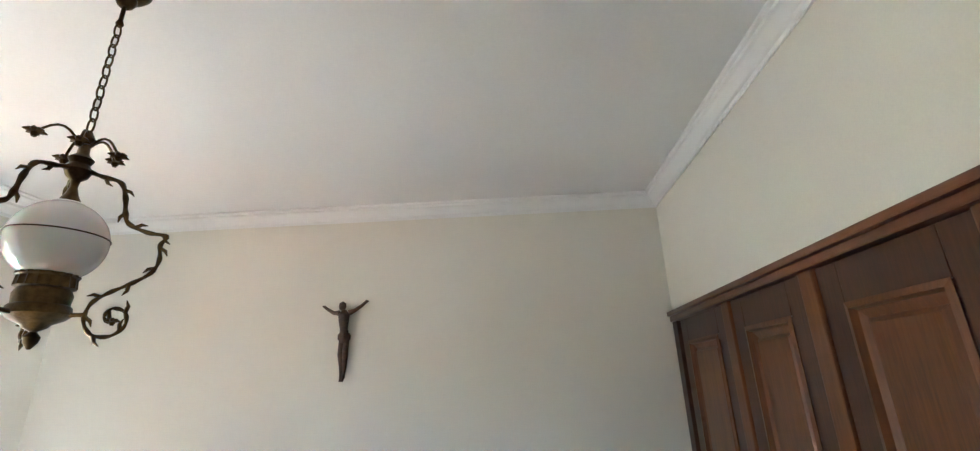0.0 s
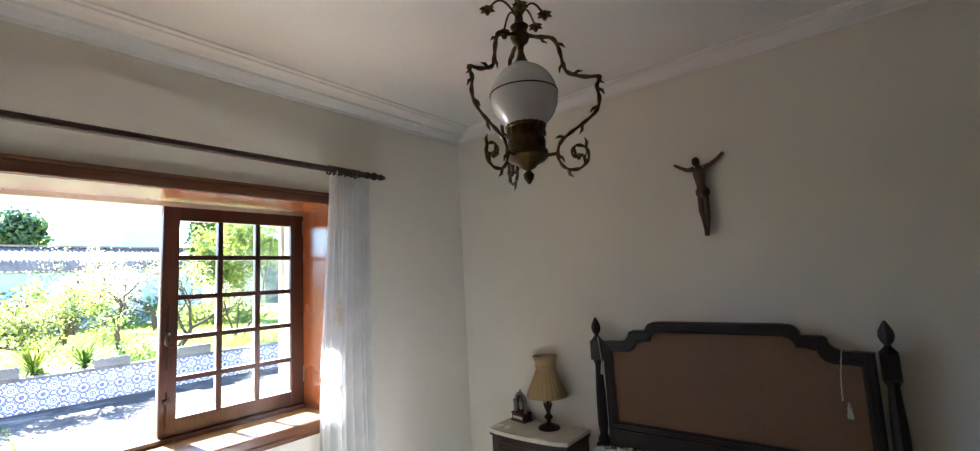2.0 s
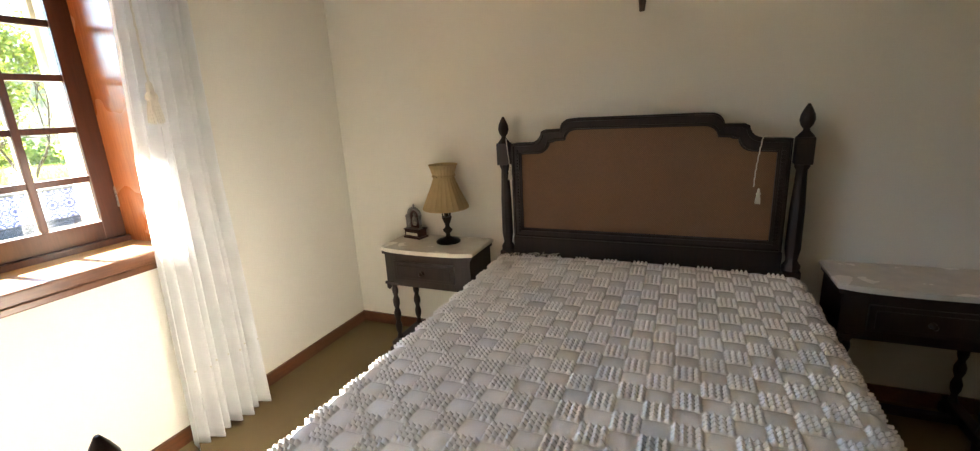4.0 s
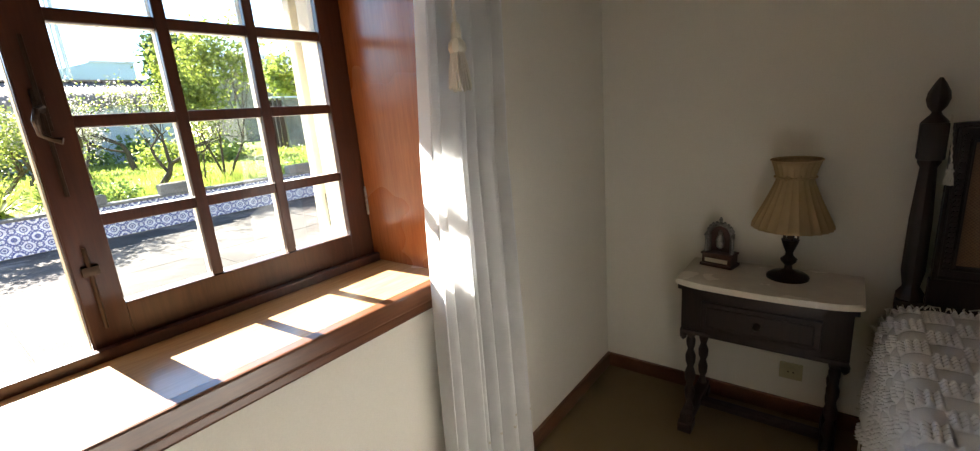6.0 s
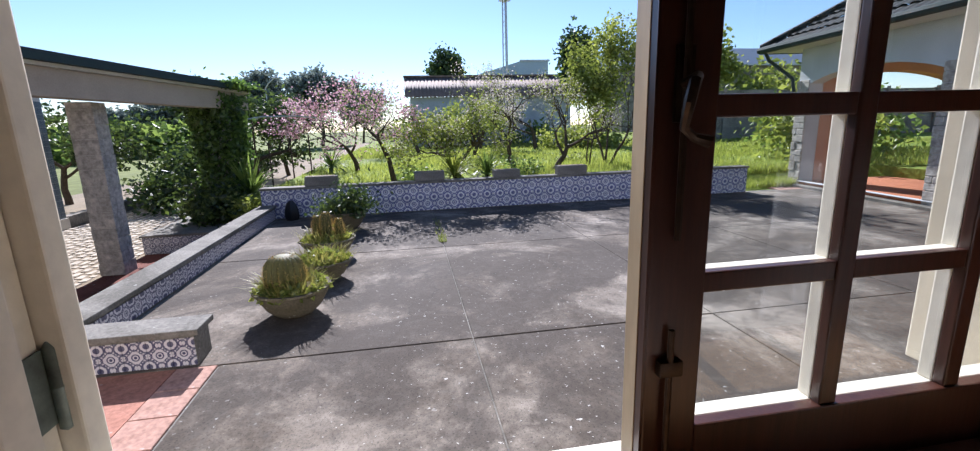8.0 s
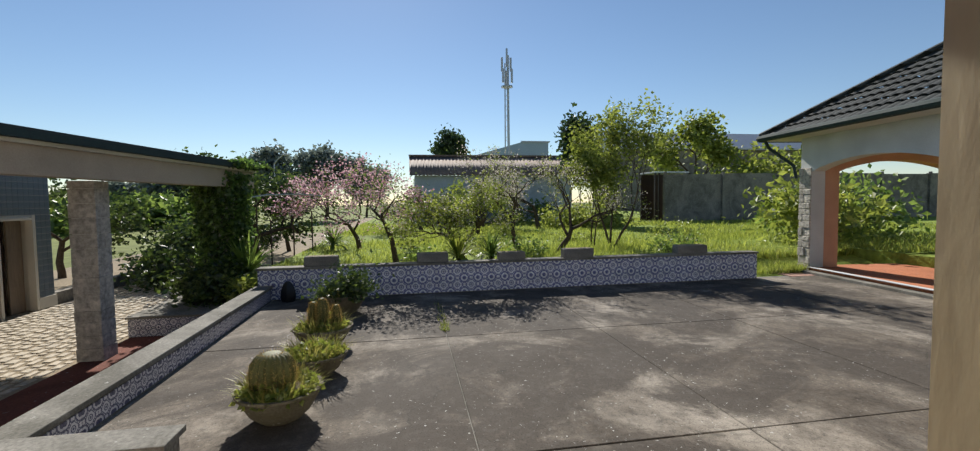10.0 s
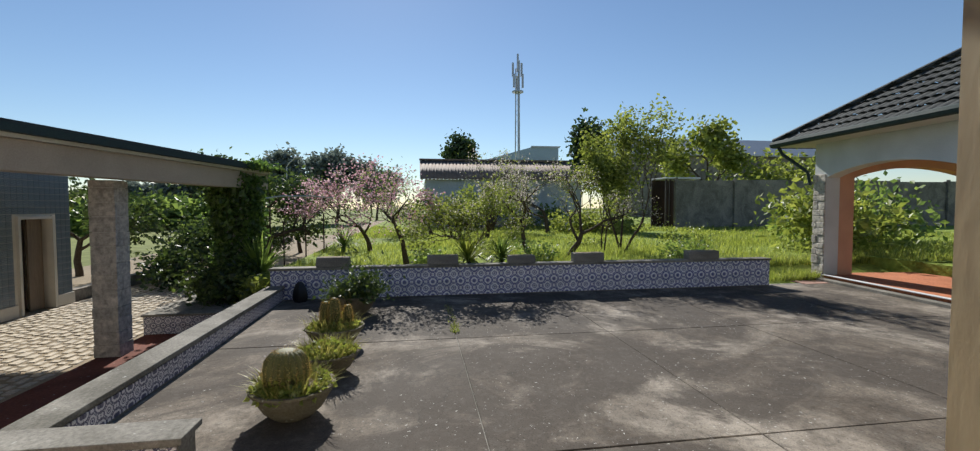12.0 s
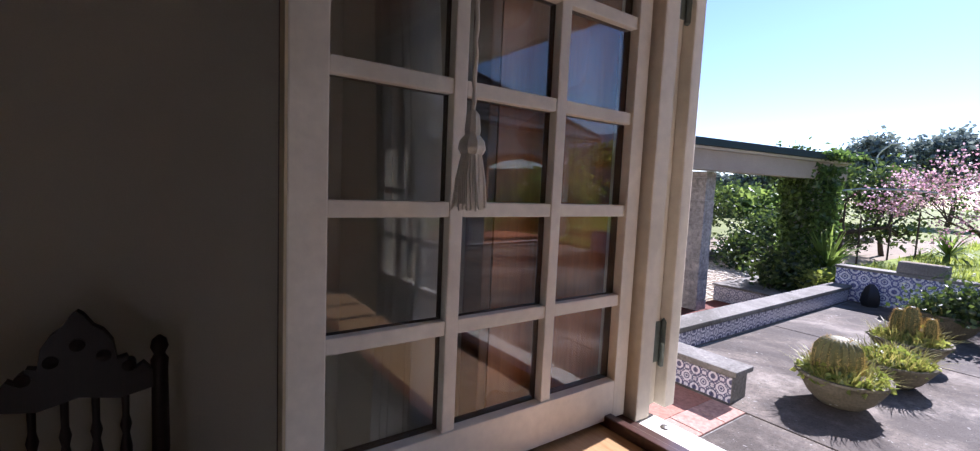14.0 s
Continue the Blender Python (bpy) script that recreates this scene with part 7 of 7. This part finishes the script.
terrace = tagged(empty("terrace", 0, 0, 0), "large terrace of stained grey concrete slabs", "terrace", kind="structure")
ys = [-2.16, 0.86, 3.02, 5.2, 7.5, 9.75]
for xa, xb in ((-12.18, -9.12), (-9.12, -6.12), (-6.12, -3.26)):
    for ya, yb in zip(ys, ys[1:]):
        if xb > -5 and ya < -1:
            ya = -1.06
        slab_piece(terrace, "slab", xa + 0.005, xb - 0.005, ya + 0.005, yb - 0.005, G - 0.011, G + rnd.uniform(-0.002, 0.002), M_SLAB)
    slab_piece(terrace, "slab", xa + 0.005, xb - 0.005, 9.755, 12.58, G - 0.011, G, M_SLAB)
blades("joint_weeds", (-11.2, -9.4, 0.80, 0.93), 260, 0.02, 0.12, 0.004, L_YELLOW, 90, G, "thin weeds growing in the slab joint")
strip = tagged(empty("pink_edging", 0, 0, 0), "faded pink cement edging tiles", "edging", kind="structure")
for k in range(9):
    slab_piece(strip, "tile", -6.115 + 0.315 * k, -5.806 + 0.315 * k, -1.35, -1.07, G - 0.012, G + 0.004, M_PINK, 0.004)


def tile_mesh(name, w, h, mat, d=0.008, ox=0.0, oz=0.0):
    bm = bmesh.new()
    x, z = w / 2 - 0.0012, h / 2 - 0.0012
    bk = [bm.verts.new((sx * x, 0.0, sz * z)) for sx, sz in ((-1, -1), (1, -1), (1, 1), (-1, 1))]
    fr = [bm.verts.new((sx * (x - 0.002), -d, sz * (z - 0.002))) for sx, sz in ((-1, -1), (1, -1), (1, 1), (-1, 1))]
    for i in range(4):
        bm.faces.new((bk[i], bk[(i + 1) % 4], fr[(i + 1) % 4], fr[i]))
    bm.faces.new(fr)
    bmesh.ops.recalc_face_normals(bm, faces=bm.faces)
    bmesh.ops.translate(bm, verts=bm.verts, vec=(ox, 0, oz))
    me = bpy.data.meshes.new(name)
    bm.to_mesh(me)
    bm.free()
    me.materials.append(mat)
    return me


def tile_run(parent, start, way, count, rows, w, h, mat, facing):
    """Tiles in rows along a wall; facing: the turn about z of a tile that looks to -y."""
    me = tile_mesh("tile", w, h, mat)
    inv = parent.matrix_world.inverted()
    for j in range(rows):
        for i in range(count):
            ob = new("tile", me)
            ob.parent = parent
            p = Vector(start) + Vector(way) * (w * (i + 0.5)) + Vector((0, 0, h * (j + 0.5)))
            ob.matrix_basis = inv @ pose(p.x, p.y, p.z, 0, 0, facing)


bpy.context.view_layer.update()
quarter = {(i, j): tile_mesh("tile", 0.1396, 0.1395, M_TILE, 0.008, (i - 0.5) * 0.1396, (j - 0.5) * 0.1395) for i in (0, 1) for j in (0, 1)}
for a in range(38):
    for b in range(2):
        for (i, j), me in quarter.items():
            ob = new("tile", me)
            ob.parent = wall
            ob.matrix_basis = wall.matrix_world.inverted() @ pose(TX - 0.008, -2.44 + 0.2792 * (a + 0.5), G + 0.002 + 0.279 * (b + 0.5), 0, 0, 90)
tile_run(kerb, (-12.1, -2.2, G + 0.01), (1, 0, 0), 29, 1, 0.195, 0.195, M_TILE_NEAR, 180)
tile_run(stub, (-6.175, -2.52, G - 0.02), (0, 1, 0), 8, 1, 0.162, 0.24, M_TILE_NEAR, 90)
tile_run(pl, (bx + 1.07, by - 0.74, LOW + 0.01), (0, 1, 0), 11, 2, 0.156, 0.153, M_TILE_NEAR, 90)
lv, lf = [], []
for i in range(int(9.5 / TILE)):
    for j in range(int(2.8 / TILE)):
        x, z = -14.95 + TILE * i, LOW + 0.25 + TILE * j
        if DX0 - 0.075 < x + TILE * 0.5 < DX1 + 0.075 and z < 1.28 or z + TILE > 2.3:
            continue
        b, e = len(lv), 0.002
        lv.extend(((x + e, SY - 0.008, z + e), (x + TILE - e, SY - 0.008, z + e), (x + TILE - e, SY - 0.008, z + TILE - e), (x + e, SY - 0.008, z + TILE - e),
                   (x + 2 * e, SY, z + 2 * e), (x + TILE - 2 * e, SY, z + 2 * e), (x + TILE - 2 * e, SY, z + TILE - 2 * e), (x + 2 * e, SY, z + TILE - 2 * e)))
        lf.extend(((b + 4, b + 7, b + 6, b + 5), (b, b + 4, b + 5, b + 1), (b + 1, b + 5, b + 6, b + 2), (b + 2, b + 6, b + 7, b + 3), (b + 3, b + 7, b + 4, b)))
o = Vector((-11, -8.2, LOW))
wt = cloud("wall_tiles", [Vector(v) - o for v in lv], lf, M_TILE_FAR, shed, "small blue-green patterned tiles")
tagged(wt, kind="stuff")
rnd = random.Random(5)
lv, lf = [], []
y = SY + 0.04
while y < -2.8:
    x = -17.0
    w = rnd.uniform(0.15, 0.22)
    while x < -7.0:
        l = rnd.uniform(0.14, 0.30)
        b, g = len(lv), 0.012
        q = [(x + g + rnd.uniform(0, 0.035), y + g + rnd.uniform(0, 0.03)), (x + l - g - rnd.uniform(0, 0.035), y + g + rnd.uniform(0, 0.03)), (x + l - g - rnd.uniform(0, 0.035), y + w - g - rnd.uniform(0, 0.03)), (x + g + rnd.uniform(0, 0.035), y + w - g - rnd.uniform(0, 0.03))]
        z = LOW + rnd.uniform(-0.004, 0.006)
        cx, cy = x + l / 2, y + w / 2
        if y > -4.46 and x > -12.25:
            break
        lv.extend([(a, c, LOW - 0.02) for a, c in q] + [(cx + (a - cx) * 0.88, cy + (c - cy) * 0.88, z) for a, c in q])
        lf.extend([(b + 4, b + 5, b + 6, b + 7)] + [(b + k, b + (k + 1) % 4, b + 4 + (k + 1) % 4, b + 4 + k) for k in range(4)])
        x += l
    y += w
if lv:
    tagged(cloud("cobbles", lv, lf, M_COBBLE), "cream cobble stones set in sand on the driveway", "paving", kind="stuff")
